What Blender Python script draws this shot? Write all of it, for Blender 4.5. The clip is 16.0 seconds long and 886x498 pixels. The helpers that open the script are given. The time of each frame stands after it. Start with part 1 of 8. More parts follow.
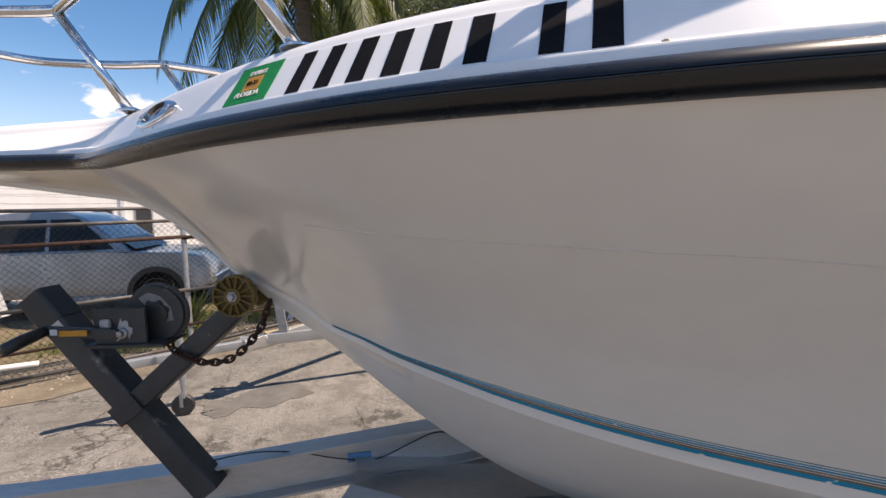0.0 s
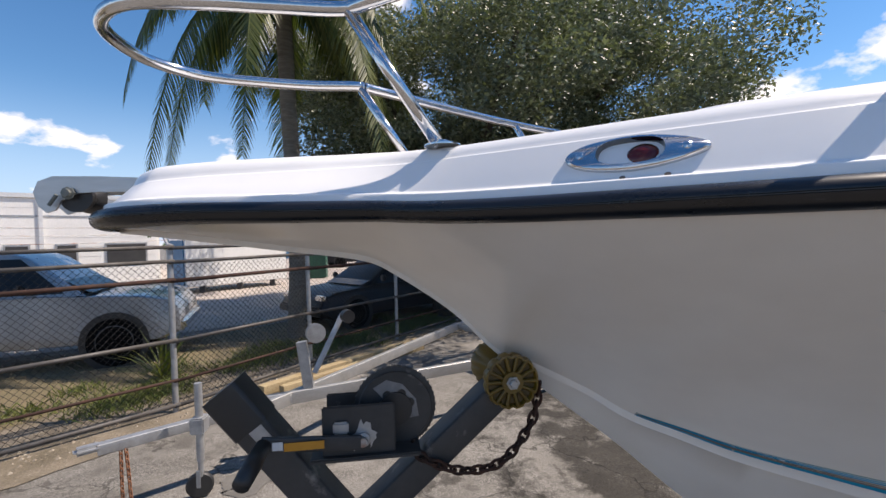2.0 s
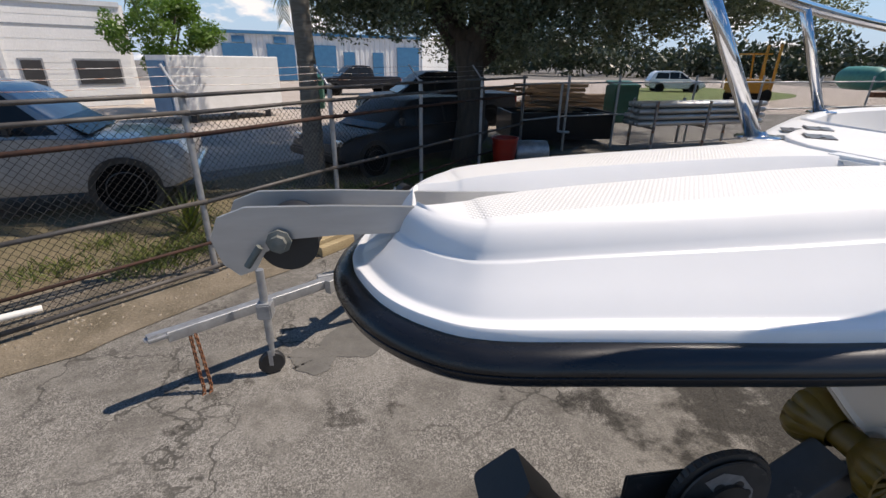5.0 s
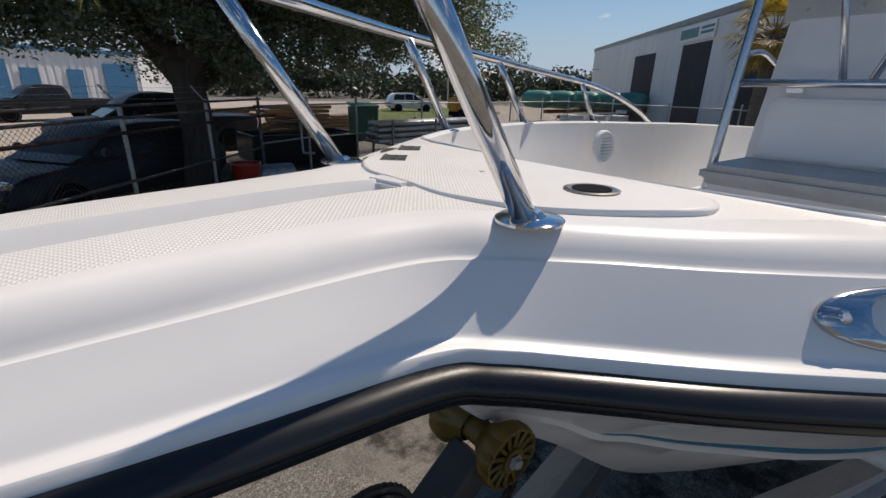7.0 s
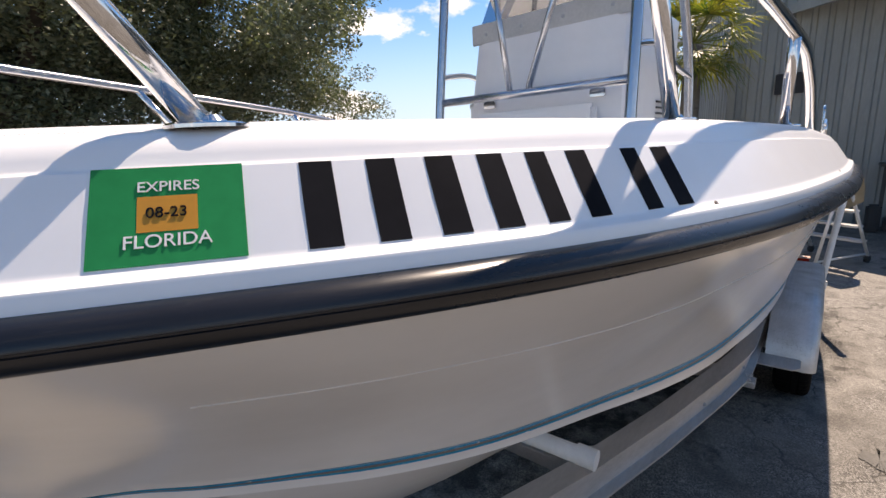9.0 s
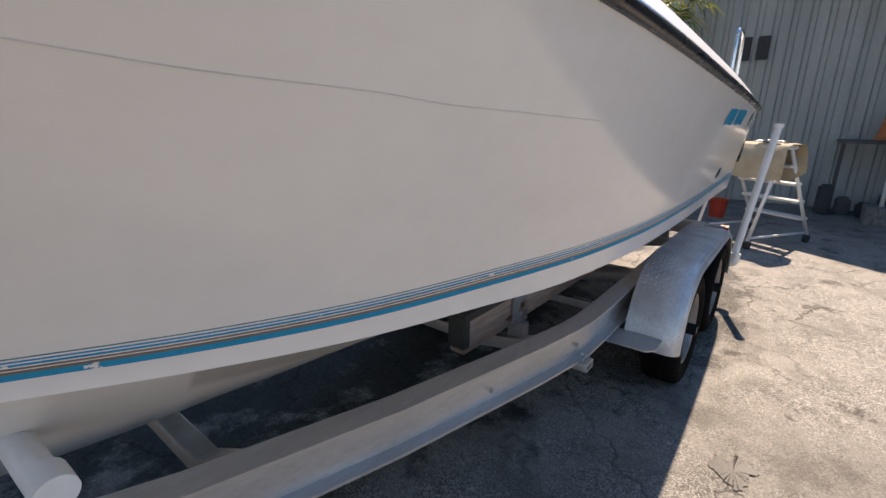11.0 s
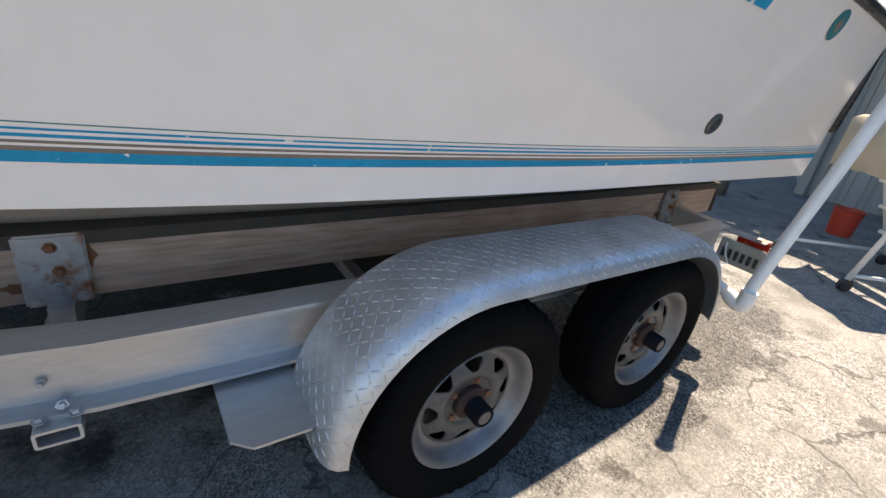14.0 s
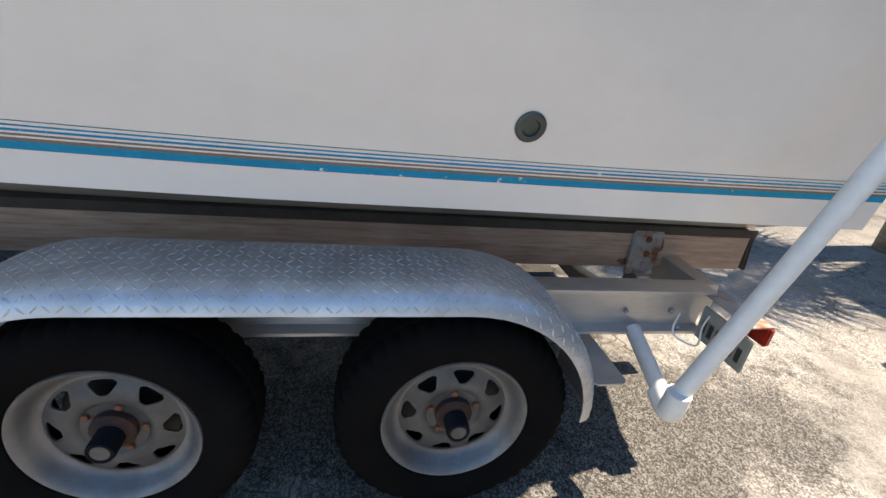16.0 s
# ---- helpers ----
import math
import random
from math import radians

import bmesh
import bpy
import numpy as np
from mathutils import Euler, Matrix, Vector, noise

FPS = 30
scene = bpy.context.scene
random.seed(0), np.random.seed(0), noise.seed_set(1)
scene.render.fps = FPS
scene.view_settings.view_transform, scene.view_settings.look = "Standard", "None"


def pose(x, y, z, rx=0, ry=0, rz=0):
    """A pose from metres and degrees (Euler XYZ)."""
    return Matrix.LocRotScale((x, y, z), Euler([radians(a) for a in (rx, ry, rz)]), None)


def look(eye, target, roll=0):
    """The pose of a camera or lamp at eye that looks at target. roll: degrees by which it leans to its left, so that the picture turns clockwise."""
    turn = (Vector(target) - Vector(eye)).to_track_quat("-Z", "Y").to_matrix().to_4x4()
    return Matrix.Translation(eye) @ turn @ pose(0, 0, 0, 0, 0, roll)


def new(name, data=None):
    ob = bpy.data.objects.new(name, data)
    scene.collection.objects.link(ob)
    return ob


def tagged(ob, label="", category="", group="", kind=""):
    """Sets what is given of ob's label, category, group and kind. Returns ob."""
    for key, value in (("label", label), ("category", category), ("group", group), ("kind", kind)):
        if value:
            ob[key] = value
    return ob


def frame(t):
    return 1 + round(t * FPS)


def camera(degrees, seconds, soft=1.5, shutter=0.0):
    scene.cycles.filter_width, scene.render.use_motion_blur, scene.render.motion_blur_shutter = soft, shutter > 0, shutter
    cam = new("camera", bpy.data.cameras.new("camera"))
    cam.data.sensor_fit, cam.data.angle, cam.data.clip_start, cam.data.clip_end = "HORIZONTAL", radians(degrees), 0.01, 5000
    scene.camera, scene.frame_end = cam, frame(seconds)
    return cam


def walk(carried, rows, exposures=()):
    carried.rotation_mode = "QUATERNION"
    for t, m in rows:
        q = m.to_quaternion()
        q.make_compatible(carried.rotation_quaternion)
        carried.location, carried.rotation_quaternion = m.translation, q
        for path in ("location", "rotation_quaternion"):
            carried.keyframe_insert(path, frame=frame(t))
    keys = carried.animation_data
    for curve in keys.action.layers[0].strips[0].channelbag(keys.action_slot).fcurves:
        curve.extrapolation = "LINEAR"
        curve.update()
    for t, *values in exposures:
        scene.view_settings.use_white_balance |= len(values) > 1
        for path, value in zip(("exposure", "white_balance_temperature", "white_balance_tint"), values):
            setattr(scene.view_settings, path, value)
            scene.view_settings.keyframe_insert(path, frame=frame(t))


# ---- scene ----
cam = camera(89.2, 16.0)
PATH = [
    (0, (-3.851, -1.454, 1.8), (-3.857, 0.537, 1.615), -1.3),
    (0.5, (-4.125, -1.459, 1.817), (-3.974, 0.531, 1.689), -1.7),
    (1, (-4.362, -1.376, 1.825), (-4.102, 0.604, 1.724), -0.9),
    (1.5, (-4.564, -1.218, 1.846), (-4.322, 0.767, 1.794), -0.4),
    (2, (-4.798, -1.121, 1.887), (-4.538, 0.861, 1.84), -1.5),
    (2.5, (-4.979, -1.072, 1.942), (-4.821, 0.922, 1.91), -1.4),
    (3, (-5.067, -1.022, 1.989), (-5.119, 0.978, 1.956), -0.6),
    (3.2, (-5.09, -0.976, 2.019), (-5.183, 1.019, 1.922), -0.5),
    (5.3, (-5.377, -0.481, 2.197), (-4.96, 1.3, 1.387), 1.8),
    (5.5, (-5.332, -0.468, 2.188), (-4.811, 1.279, 1.365), 2.4),
    (6, (-5.19, -0.491, 2.209), (-4.48, 1.172, 1.355), 1.9),
    (6.5, (-5.09, -0.513, 2.21), (-4.142, 1.056, 1.411), 3.1),
    (7, (-5.029, -0.529, 2.2), (-3.867, 0.953, 1.526), 1.5),
    (7.5, (-4.916, -0.607, 2.141), (-3.561, 0.761, 1.599), -0.2),
    (7.7, (-4.85, -0.677, 2.14), (-3.475, 0.676, 1.612), -2.4),
    (8, (-4.762, -0.799, 2.136), (-3.358, 0.525, 1.611), -3.4),
    (8.4, (-4.599, -0.956, 2.139), (-3.192, 0.371, 1.63), -3.8),
    (9, (-4.275, -1.102, 2.041), (-2.792, 0.165, 1.597), -3.1),
    (9.5, (-3.978, -1.209, 1.977), (-2.371, -0.076, 1.614), -1.3),
    (9.7, (-3.864, -1.264, 1.946), (-2.247, -0.145, 1.58), -0.8),
    (10, (-3.66, -1.338, 1.885), (-2.029, -0.238, 1.525), -0.1),
    (10.2, (-3.518, -1.385, 1.844), (-1.905, -0.272, 1.445), 0.4),
    (12.3, (-2.053, -1.718, 1.359), (-0.764, -0.421, 0.551), 3.7),
    (12.5, (-1.863, -1.705, 1.392), (-0.589, -0.41, 0.555), 6.0),
    (13, (-1.484, -1.883, 1.363), (-0.229, -0.531, 0.592), 7.3),
    (13.2, (-1.336, -1.927, 1.381), (-0.117, -0.553, 0.59), 7.9),
    (13.5, (-1.114, -1.936, 1.354), (0.053, -0.53, 0.54), 7.8),
    (14, (-0.787, -1.926, 1.342), (0.305, -0.459, 0.534), 8.7),
    (14.5, (-0.476, -2.086, 1.359), (0.459, -0.525, 0.528), 9.0),
    (15, (-0.137, -2.127, 1.368), (0.632, -0.499, 0.499), 8.4),
    (15.5, (0.239, -2.042, 1.388), (0.86, -0.363, 0.498), 9.5),
    (16, (0.597, -2.156, 1.386), (1.017, -0.379, 0.568), 7.3),
]
EXPOSURES = [(0, 0.66, 8000, 20), (1.5, 0.50, 7420, 17), (3.2, 0.38, 7220, 19), (5.5, -0.08, 7270, 15), (6.2, -0.34, 7370, 15), (6.9, -0.34, 7470, 15), (7.5, -0.06, 7970, 17), (8, 0.24, 7870, 18), (8.5, 0.42, 7920, 19), (9.5, 0.78, 8320, 22), (10.2, 0.68, 8320, 22),
             (12.3, 1.60, 8120, 15), (13.2, 1.47, 8070, 15), (14, 1.44, 8020, 15), (16, 1.44, 7970, 14)]
walk(cam, [(t, look(eye, at, roll)) for t, eye, at, roll in PATH], EXPOSURES)


# ---- world, sun and sky ----
SUN_TO = Vector((1.05, 0.08, 1.55)).normalized()
world = bpy.data.worlds.new("sky_world")
scene.world = world
world.use_nodes = True


def build_sky():
    nt = world.node_tree
    for n in list(nt.nodes):
        nt.nodes.remove(n)
    out = nt.nodes.new("ShaderNodeOutputWorld")
    bg = nt.nodes.new("ShaderNodeBackground")
    sky = nt.nodes.new("ShaderNodeTexSky")
    sky.sky_type = "NISHITA"
    sky.sun_disc = False
    sky.sun_elevation = math.asin(SUN_TO.z)
    sky.sun_rotation = math.atan2(SUN_TO.x, SUN_TO.y)
    sky.air_density, sky.dust_density, sky.ozone_density = 1.0, 0.0, 3.0
    co = nt.nodes.new("ShaderNodeTexCoord")
    sep = nt.nodes.new("ShaderNodeSeparateXYZ")
    # clouds on a flat layer: direction divided by its height
    mx = nt.nodes.new("ShaderNodeMath")
    mx.operation = "ADD"
    mx.inputs[1].default_value = 0.42
    nt.links.new(co.outputs["Generated"], sep.inputs[0])
    nt.links.new(sep.outputs["Z"], mx.inputs[0])
    div = nt.nodes.new("ShaderNodeVectorMath")
    div.operation = "DIVIDE"
    comb = nt.nodes.new("ShaderNodeCombineXYZ")
    for i in range(3):
        nt.links.new(mx.outputs[0], comb.inputs[i])
    nt.links.new(co.outputs["Generated"], div.inputs[0])
    nt.links.new(comb.outputs[0], div.inputs[1])
    big = nt.nodes.new("ShaderNodeTexNoise")
    big.inputs["Scale"].default_value = 3.3
    big.inputs["Detail"].default_value = 9
    big.inputs["Roughness"].default_value = 0.55
    nt.links.new(div.outputs[0], big.inputs["Vector"])
    ramp = nt.nodes.new("ShaderNodeValToRGB")
    ramp.color_ramp.elements[0].position = 0.575
    ramp.color_ramp.elements[1].position = 0.65
    nt.links.new(big.outputs["Fac"], ramp.inputs[0])
    mix = nt.nodes.new("ShaderNodeMix")
    mix.data_type = "RGBA"
    nt.links.new(ramp.outputs[0], mix.inputs["Factor"])
    hs = nt.nodes.new("ShaderNodeHueSaturation")
    hs.inputs["Saturation"].default_value = 1.28
    hs.inputs["Value"].default_value = 1.6
    nt.links.new(sky.outputs[0], hs.inputs["Color"])
    # pale blue haze near the horizon
    low = nt.nodes.new("ShaderNodeMapRange")
    low.interpolation_type = "SMOOTHSTEP"
    for key, val in (("From Min", -0.02), ("From Max", 0.30), ("To Min", 0.9), ("To Max", 0.0)):
        low.inputs[key].default_value = val
    nt.links.new(sep.outputs["Z"], low.inputs["Value"])
    haze = nt.nodes.new("ShaderNodeMix")
    haze.data_type = "RGBA"
    nt.links.new(low.outputs["Result"], haze.inputs["Factor"])
    nt.links.new(hs.outputs[0], haze.inputs["A"])
    haze.inputs["B"].default_value = (5.0, 7.3, 10.8, 1)
    nt.links.new(haze.outputs["Result"], mix.inputs["A"])
    mix.inputs["B"].default_value = (12.0, 12.3, 12.9, 1)
    nt.links.new(mix.outputs["Result"], bg.inputs[0])
    bg.inputs[1].default_value = SKY_STRENGTH
    nt.links.new(bg.outputs[0], out.inputs[0])


SKY_STRENGTH = 0.075
build_sky()
sun = new("sun", bpy.data.lights.new("sun", "SUN"))
sun.data.energy, sun.data.angle, sun.data.color = 5.0, radians(0.53), (1.0, 0.962, 0.90)
sun.rotation_euler = (-SUN_TO).to_track_quat("-Z", "Y").to_euler()


# ---- materials ----
def mat_new(name):
    m = bpy.data.materials.new(name)
    m.use_nodes = True
    nt = m.node_tree
    return m, nt, nt.nodes["Principled BSDF"]


def noise_node(nt, scale, detail=4, rough=0.55, vec="Object", stretch=None):
    co = nt.nodes.new("ShaderNodeTexCoord")
    n = nt.nodes.new("ShaderNodeTexNoise")
    n.inputs["Scale"].default_value = scale
    n.inputs["Detail"].default_value = detail
    n.inputs["Roughness"].default_value = rough
    src = co.outputs[vec]
    if stretch:
        mp = nt.nodes.new("ShaderNodeMapping")
        mp.inputs["Scale"].default_value = stretch
        nt.links.new(src, mp.inputs[0])
        src = mp.outputs[0]
    nt.links.new(src, n.inputs["Vector"])
    return n


def ramp_node(nt, src, stops):
    r = nt.nodes.new("ShaderNodeValToRGB")
    el = r.color_ramp.elements
    while len(el) < len(stops):
        el.new(0.5)
    for e, (p, c) in zip(el, stops):
        e.position = p
        e.color = (*c, 1) if len(c) == 3 else c
    nt.links.new(src, r.inputs[0])
    return r


def mix_node(nt, fac, a, b, kind="MIX"):
    m = nt.nodes.new("ShaderNodeMix")
    m.data_type, m.blend_type = "RGBA", kind
    for key, v in (("Factor", fac), ("A", a), ("B", b)):
        if isinstance(v, (int, float)):
            m.inputs[key].default_value = v
        elif isinstance(v, tuple):
            m.inputs[key].default_value = (*v, 1)
        else:
            nt.links.new(v, m.inputs[key])
    return m.outputs["Result"]


def bump_to(nt, bsdf, src, strength, dist=0.01):
    b = nt.nodes.new("ShaderNodeBump")
    b.inputs["Strength"].default_value = strength
    b.inputs["Distance"].default_value = dist
    nt.links.new(src, b.inputs["Height"])
    nt.links.new(b.outputs[0], bsdf.inputs["Normal"])
    return b


def surface(name, base, base2=None, rough=0.5, metal=0.0, scale=6, fine=60, bump=0.15, dist=0.003, coat=0.0, rough_var=0.12, spec=0.5,
            stretch=None, spots=None):
    """A surface with colour variation at two scales, uneven roughness and fine relief."""
    m, nt, b = mat_new(name)
    base2 = base2 or tuple(c * 0.8 for c in base)
    n1 = noise_node(nt, scale, 5, 0.6, stretch=stretch)
    n2 = noise_node(nt, fine, 3, 0.6, stretch=stretch)
    c = ramp_node(nt, n1.outputs["Fac"], [(0.36, base), (0.7, base2)]).outputs[0]
    g = ramp_node(nt, n2.outputs["Fac"], [(0.3, (0.88, 0.88, 0.88)), (0.7, (1.0, 1.0, 1.0))]).outputs[0]
    c = mix_node(nt, 1.0, c, g, "MULTIPLY")
    if spots:
        col, lo, hi, sc = spots
        s = noise_node(nt, sc, 6, 0.65)
        f = ramp_node(nt, s.outputs["Fac"], [(lo, (0, 0, 0)), (hi, (1, 1, 1))]).outputs[0]
        c = mix_node(nt, f, c, col)
    nt.links.new(c, b.inputs["Base Color"])
    r = nt.nodes.new("ShaderNodeMapRange")
    r.inputs["To Min"].default_value = max(0.02, rough - rough_var)
    r.inputs["To Max"].default_value = min(1, rough + rough_var)
    nt.links.new(n1.outputs["Fac"], r.inputs["Value"])
    nt.links.new(r.outputs[0], b.inputs["Roughness"])
    b.inputs["Metallic"].default_value = metal
    b.inputs["Coat Weight"].default_value = coat
    b.inputs["Coat Roughness"].default_value = 0.06
    b.inputs["Specular IOR Level"].default_value = spec
    if bump:
        bump_to(nt, b, n2.outputs["Fac"], bump, dist)
    return m


def make_gelcoat(name, base, base2, rough, wave):
    """Aged white gelcoat: faint yellow bands, gloss with orange-peel waviness."""
    m, nt, b = mat_new(name)
    n = noise_node(nt, 0.9, 4, 0.6, stretch=(1, 1, 3))
    n2 = noise_node(nt, 14, 3, 0.5)
    c = ramp_node(nt, n.outputs["Fac"], [(0.3, base), (0.72, base2)]).outputs[0]
    g = ramp_node(nt, n2.outputs["Fac"], [(0.3, (0.97, 0.97, 0.97)), (0.7, (1, 1, 1))]).outputs[0]
    nt.links.new(mix_node(nt, 1.0, c, g, "MULTIPLY"), b.inputs["Base Color"])
    b.inputs["Roughness"].default_value = rough
    b.inputs["Specular IOR Level"].default_value = 0.5
    n3 = noise_node(nt, 3.5, 2, 0.4)
    bump_to(nt, b, n3.outputs["Fac"], wave, 0.02)
    return m


def make_nonskid():
    """Moulded diamond non-skid: crossed ridges, darker between them, over faint random dirt."""
    m, nt, b = mat_new("nonskid_gelcoat")
    co = nt.nodes.new("ShaderNodeTexCoord")
    waves = []
    for ang in (35, -35):
        mp = nt.nodes.new("ShaderNodeMapping")
        mp.inputs["Rotation"].default_value = (0, 0, radians(ang))
        w = nt.nodes.new("ShaderNodeTexWave")
        w.wave_profile = "SIN"
        w.inputs["Scale"].default_value = 68
        w.inputs["Distortion"].default_value = 0.0
        nt.links.new(co.outputs["Object"], mp.inputs[0])
        nt.links.new(mp.outputs[0], w.inputs["Vector"])
        waves.append(w.outputs["Fac"])
    mul = nt.nodes.new("ShaderNodeMath")
    mul.operation = "MULTIPLY"
    nt.links.new(waves[0], mul.inputs[0])
    nt.links.new(waves[1], mul.inputs[1])
    n = noise_node(nt, 5, 5, 0.65)
    dirt = ramp_node(nt, n.outputs["Fac"], [(0.35, (0.80, 0.797, 0.785)), (0.75, (0.73, 0.72, 0.69))]).outputs[0]
    low = ramp_node(nt, mul.outputs[0], [(0.05, (0.90, 0.895, 0.88)), (0.4, (1, 1, 1))]).outputs[0]
    nt.links.new(mix_node(nt, 1.0, dirt, low, "MULTIPLY"), b.inputs["Base Color"])
    b.inputs["Roughness"].default_value = 0.42
    bump_to(nt, b, mul.outputs[0], 0.4, 0.0015)
    return m


def make_concrete():
    """Old worn yard slab: exposed aggregate, stains, bleached patches, cracks and painted shade."""
    m, nt, b = mat_new("worn_concrete")
    big = noise_node(nt, 0.55, 6, 0.62)
    mid = noise_node(nt, 3.2, 6, 0.65)
    fine = noise_node(nt, 70, 3, 0.7)
    peb = nt.nodes.new("ShaderNodeTexVoronoi")
    peb.inputs["Scale"].default_value = 95
    co = nt.nodes.new("ShaderNodeTexCoord")
    nt.links.new(co.outputs["Object"], peb.inputs["Vector"])
    c = ramp_node(nt, big.outputs["Fac"], [(0.3, (0.24, 0.233, 0.220)), (0.5, (0.37, 0.358, 0.336)), (0.7, (0.50, 0.484, 0.455))]).outputs[0]
    blot = ramp_node(nt, mid.outputs["Fac"], [(0.42, (0.55, 0.54, 0.53)), (0.56, (1, 1, 1))]).outputs[0]
    c = mix_node(nt, 0.75, c, blot, "MULTIPLY")
    sp = ramp_node(nt, fine.outputs["Fac"], [(0.33, (0.5, 0.49, 0.48)), (0.62, (1.06, 1.05, 1.03))]).outputs[0]
    c = mix_node(nt, 0.8, c, sp, "MULTIPLY")
    ag = ramp_node(nt, peb.outputs["Distance"], [(0.1, (1.15, 1.13, 1.1)), (0.55, (0.78, 0.77, 0.75))]).outputs[0]
    c = mix_node(nt, 0.7, c, ag, "MULTIPLY")
    # worn areas where pale aggregate shows in a dark matrix
    worn = noise_node(nt, 1.1, 5, 0.65)
    wm = ramp_node(nt, worn.outputs["Fac"], [(0.40, (0, 0, 0)), (0.54, (0.6, 0.6, 0.6))]).outputs[0]
    grit = nt.nodes.new("ShaderNodeTexVoronoi")
    grit.inputs["Scale"].default_value = 160
    nt.links.new(co.outputs["Object"], grit.inputs["Vector"])
    gc = ramp_node(nt, grit.outputs["Color"], [(0.28, (0.07, 0.068, 0.064)), (0.5, (0.20, 0.193, 0.18)), (0.70, (0.47, 0.455, 0.43))]).outputs[0]
    dust = noise_node(nt, 24, 5, 0.7)
    gc = mix_node(nt, 0.8, gc, ramp_node(nt, dust.outputs["Fac"], [(0.38, (0.55, 0.54, 0.53)), (0.6, (1.2, 1.19, 1.17))]).outputs[0], "MULTIPLY")
    c = mix_node(nt, wm, c, gc)
    # cracks: edges of large warped cells
    wv = nt.nodes.new("ShaderNodeVectorMath")
    wv.operation = "SCALE"
    wn = noise_node(nt, 2.3, 4, 0.6)
    nt.links.new(wn.outputs["Color"], wv.inputs[0])
    wv.inputs["Scale"].default_value = 0.55
    ad = nt.nodes.new("ShaderNodeVectorMath")
    ad.operation = "ADD"
    nt.links.new(co.outputs["Object"], ad.inputs[0])
    nt.links.new(wv.outputs[0], ad.inputs[1])
    cr = nt.nodes.new("ShaderNodeTexVoronoi")
    cr.feature = "DISTANCE_TO_EDGE"
    cr.inputs["Scale"].default_value = 1.35
    nt.links.new(ad.outputs[0], cr.inputs["Vector"])
    gate = noise_node(nt, 0.7, 3, 0.5)
    g2 = ramp_node(nt, gate.outputs["Fac"], [(0.44, (0, 0, 0)), (0.56, (1, 1, 1))]).outputs[0]
    line = ramp_node(nt, cr.outputs["Distance"], [(0.004, (1, 1, 1)), (0.016, (0, 0, 0))]).outputs[0]
    line = mix_node(nt, 1.0, line, g2, "MULTIPLY")
    c = mix_node(nt, line, c, (0.10, 0.095, 0.085))
    # ragged wet stain under the hull, widened to paint shade on the far side
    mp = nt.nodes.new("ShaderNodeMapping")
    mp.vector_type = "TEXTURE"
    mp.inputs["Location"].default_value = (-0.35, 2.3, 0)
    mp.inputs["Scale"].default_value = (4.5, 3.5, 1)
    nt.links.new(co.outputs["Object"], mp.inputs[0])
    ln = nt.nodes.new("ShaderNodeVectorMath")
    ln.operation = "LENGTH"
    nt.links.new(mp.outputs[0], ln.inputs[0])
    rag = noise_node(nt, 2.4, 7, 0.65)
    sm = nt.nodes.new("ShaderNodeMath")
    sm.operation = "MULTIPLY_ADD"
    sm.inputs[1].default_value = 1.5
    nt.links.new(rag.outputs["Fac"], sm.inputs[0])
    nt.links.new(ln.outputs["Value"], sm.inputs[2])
    wet_shade = ramp_node(nt, sm.outputs[0], [(1.46, (1, 1, 1)), (1.58, (0, 0, 0))])
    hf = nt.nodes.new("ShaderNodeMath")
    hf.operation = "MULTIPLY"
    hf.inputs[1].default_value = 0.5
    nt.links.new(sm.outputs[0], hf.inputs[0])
    nt.links.new(hf.outputs[0], wet_shade.inputs[0])
    wet_shade.color_ramp.elements[0].position, wet_shade.color_ramp.elements[1].position = 0.70, 0.78
    # bleached, drier slab round the stern
    mp3 = nt.nodes.new("ShaderNodeMapping")
    mp3.vector_type = "TEXTURE"
    mp3.inputs["Location"].default_value = (3.0, -2.0, 0)
    mp3.inputs["Scale"].default_value = (3.4, 2.6, 1)
    nt.links.new(co.outputs["Object"], mp3.inputs[0])
    ln3 = nt.nodes.new("ShaderNodeVectorMath")
    ln3.operation = "LENGTH"
    nt.links.new(mp3.outputs[0], ln3.inputs[0])
    sm3 = nt.nodes.new("ShaderNodeMath")
    sm3.operation = "ADD"
    nt.links.new(rag.outputs["Fac"], sm3.inputs[0])
    nt.links.new(ln3.outputs["Value"], sm3.inputs[1])
    hf3 = nt.nodes.new("ShaderNodeMath")
    hf3.operation = "MULTIPLY"
    hf3.inputs[1].default_value = 0.5
    nt.links.new(sm3.outputs[0], hf3.inputs[0])
    pale = ramp_node(nt, hf3.outputs[0], [(0.62, (1, 1, 1)), (0.78, (0, 0, 0))]).outputs[0]
    c = mix_node(nt, 1.0, c, mix_node(nt, pale, (0.68, 0.67, 0.655), (0.88, 0.87, 0.855)), "MULTIPLY")
    # darker than damp alone: shade beyond the hull is in this colour
    soaked_shade = mix_node(nt, 1.0, c, (0.25, 0.245, 0.235), "MULTIPLY")
    c = mix_node(nt, wet_shade.outputs[0], c, soaked_shade)
    # worn grit behind the wheels, with painted shade between the tyres
    mp2 = nt.nodes.new("ShaderNodeMapping")
    mp2.vector_type = "TEXTURE"
    mp2.inputs["Location"].default_value = (1.35, -0.85, 0)
    mp2.inputs["Scale"].default_value = (3.7, 1.25, 1)
    nt.links.new(co.outputs["Object"], mp2.inputs[0])
    ln2 = nt.nodes.new("ShaderNodeVectorMath")
    ln2.operation = "LENGTH"
    nt.links.new(mp2.outputs[0], ln2.inputs[0])
    sm2 = nt.nodes.new("ShaderNodeMath")
    sm2.operation = "ADD"
    nt.links.new(rag.outputs["Fac"], sm2.inputs[0])
    nt.links.new(ln2.outputs["Value"], sm2.inputs[1])
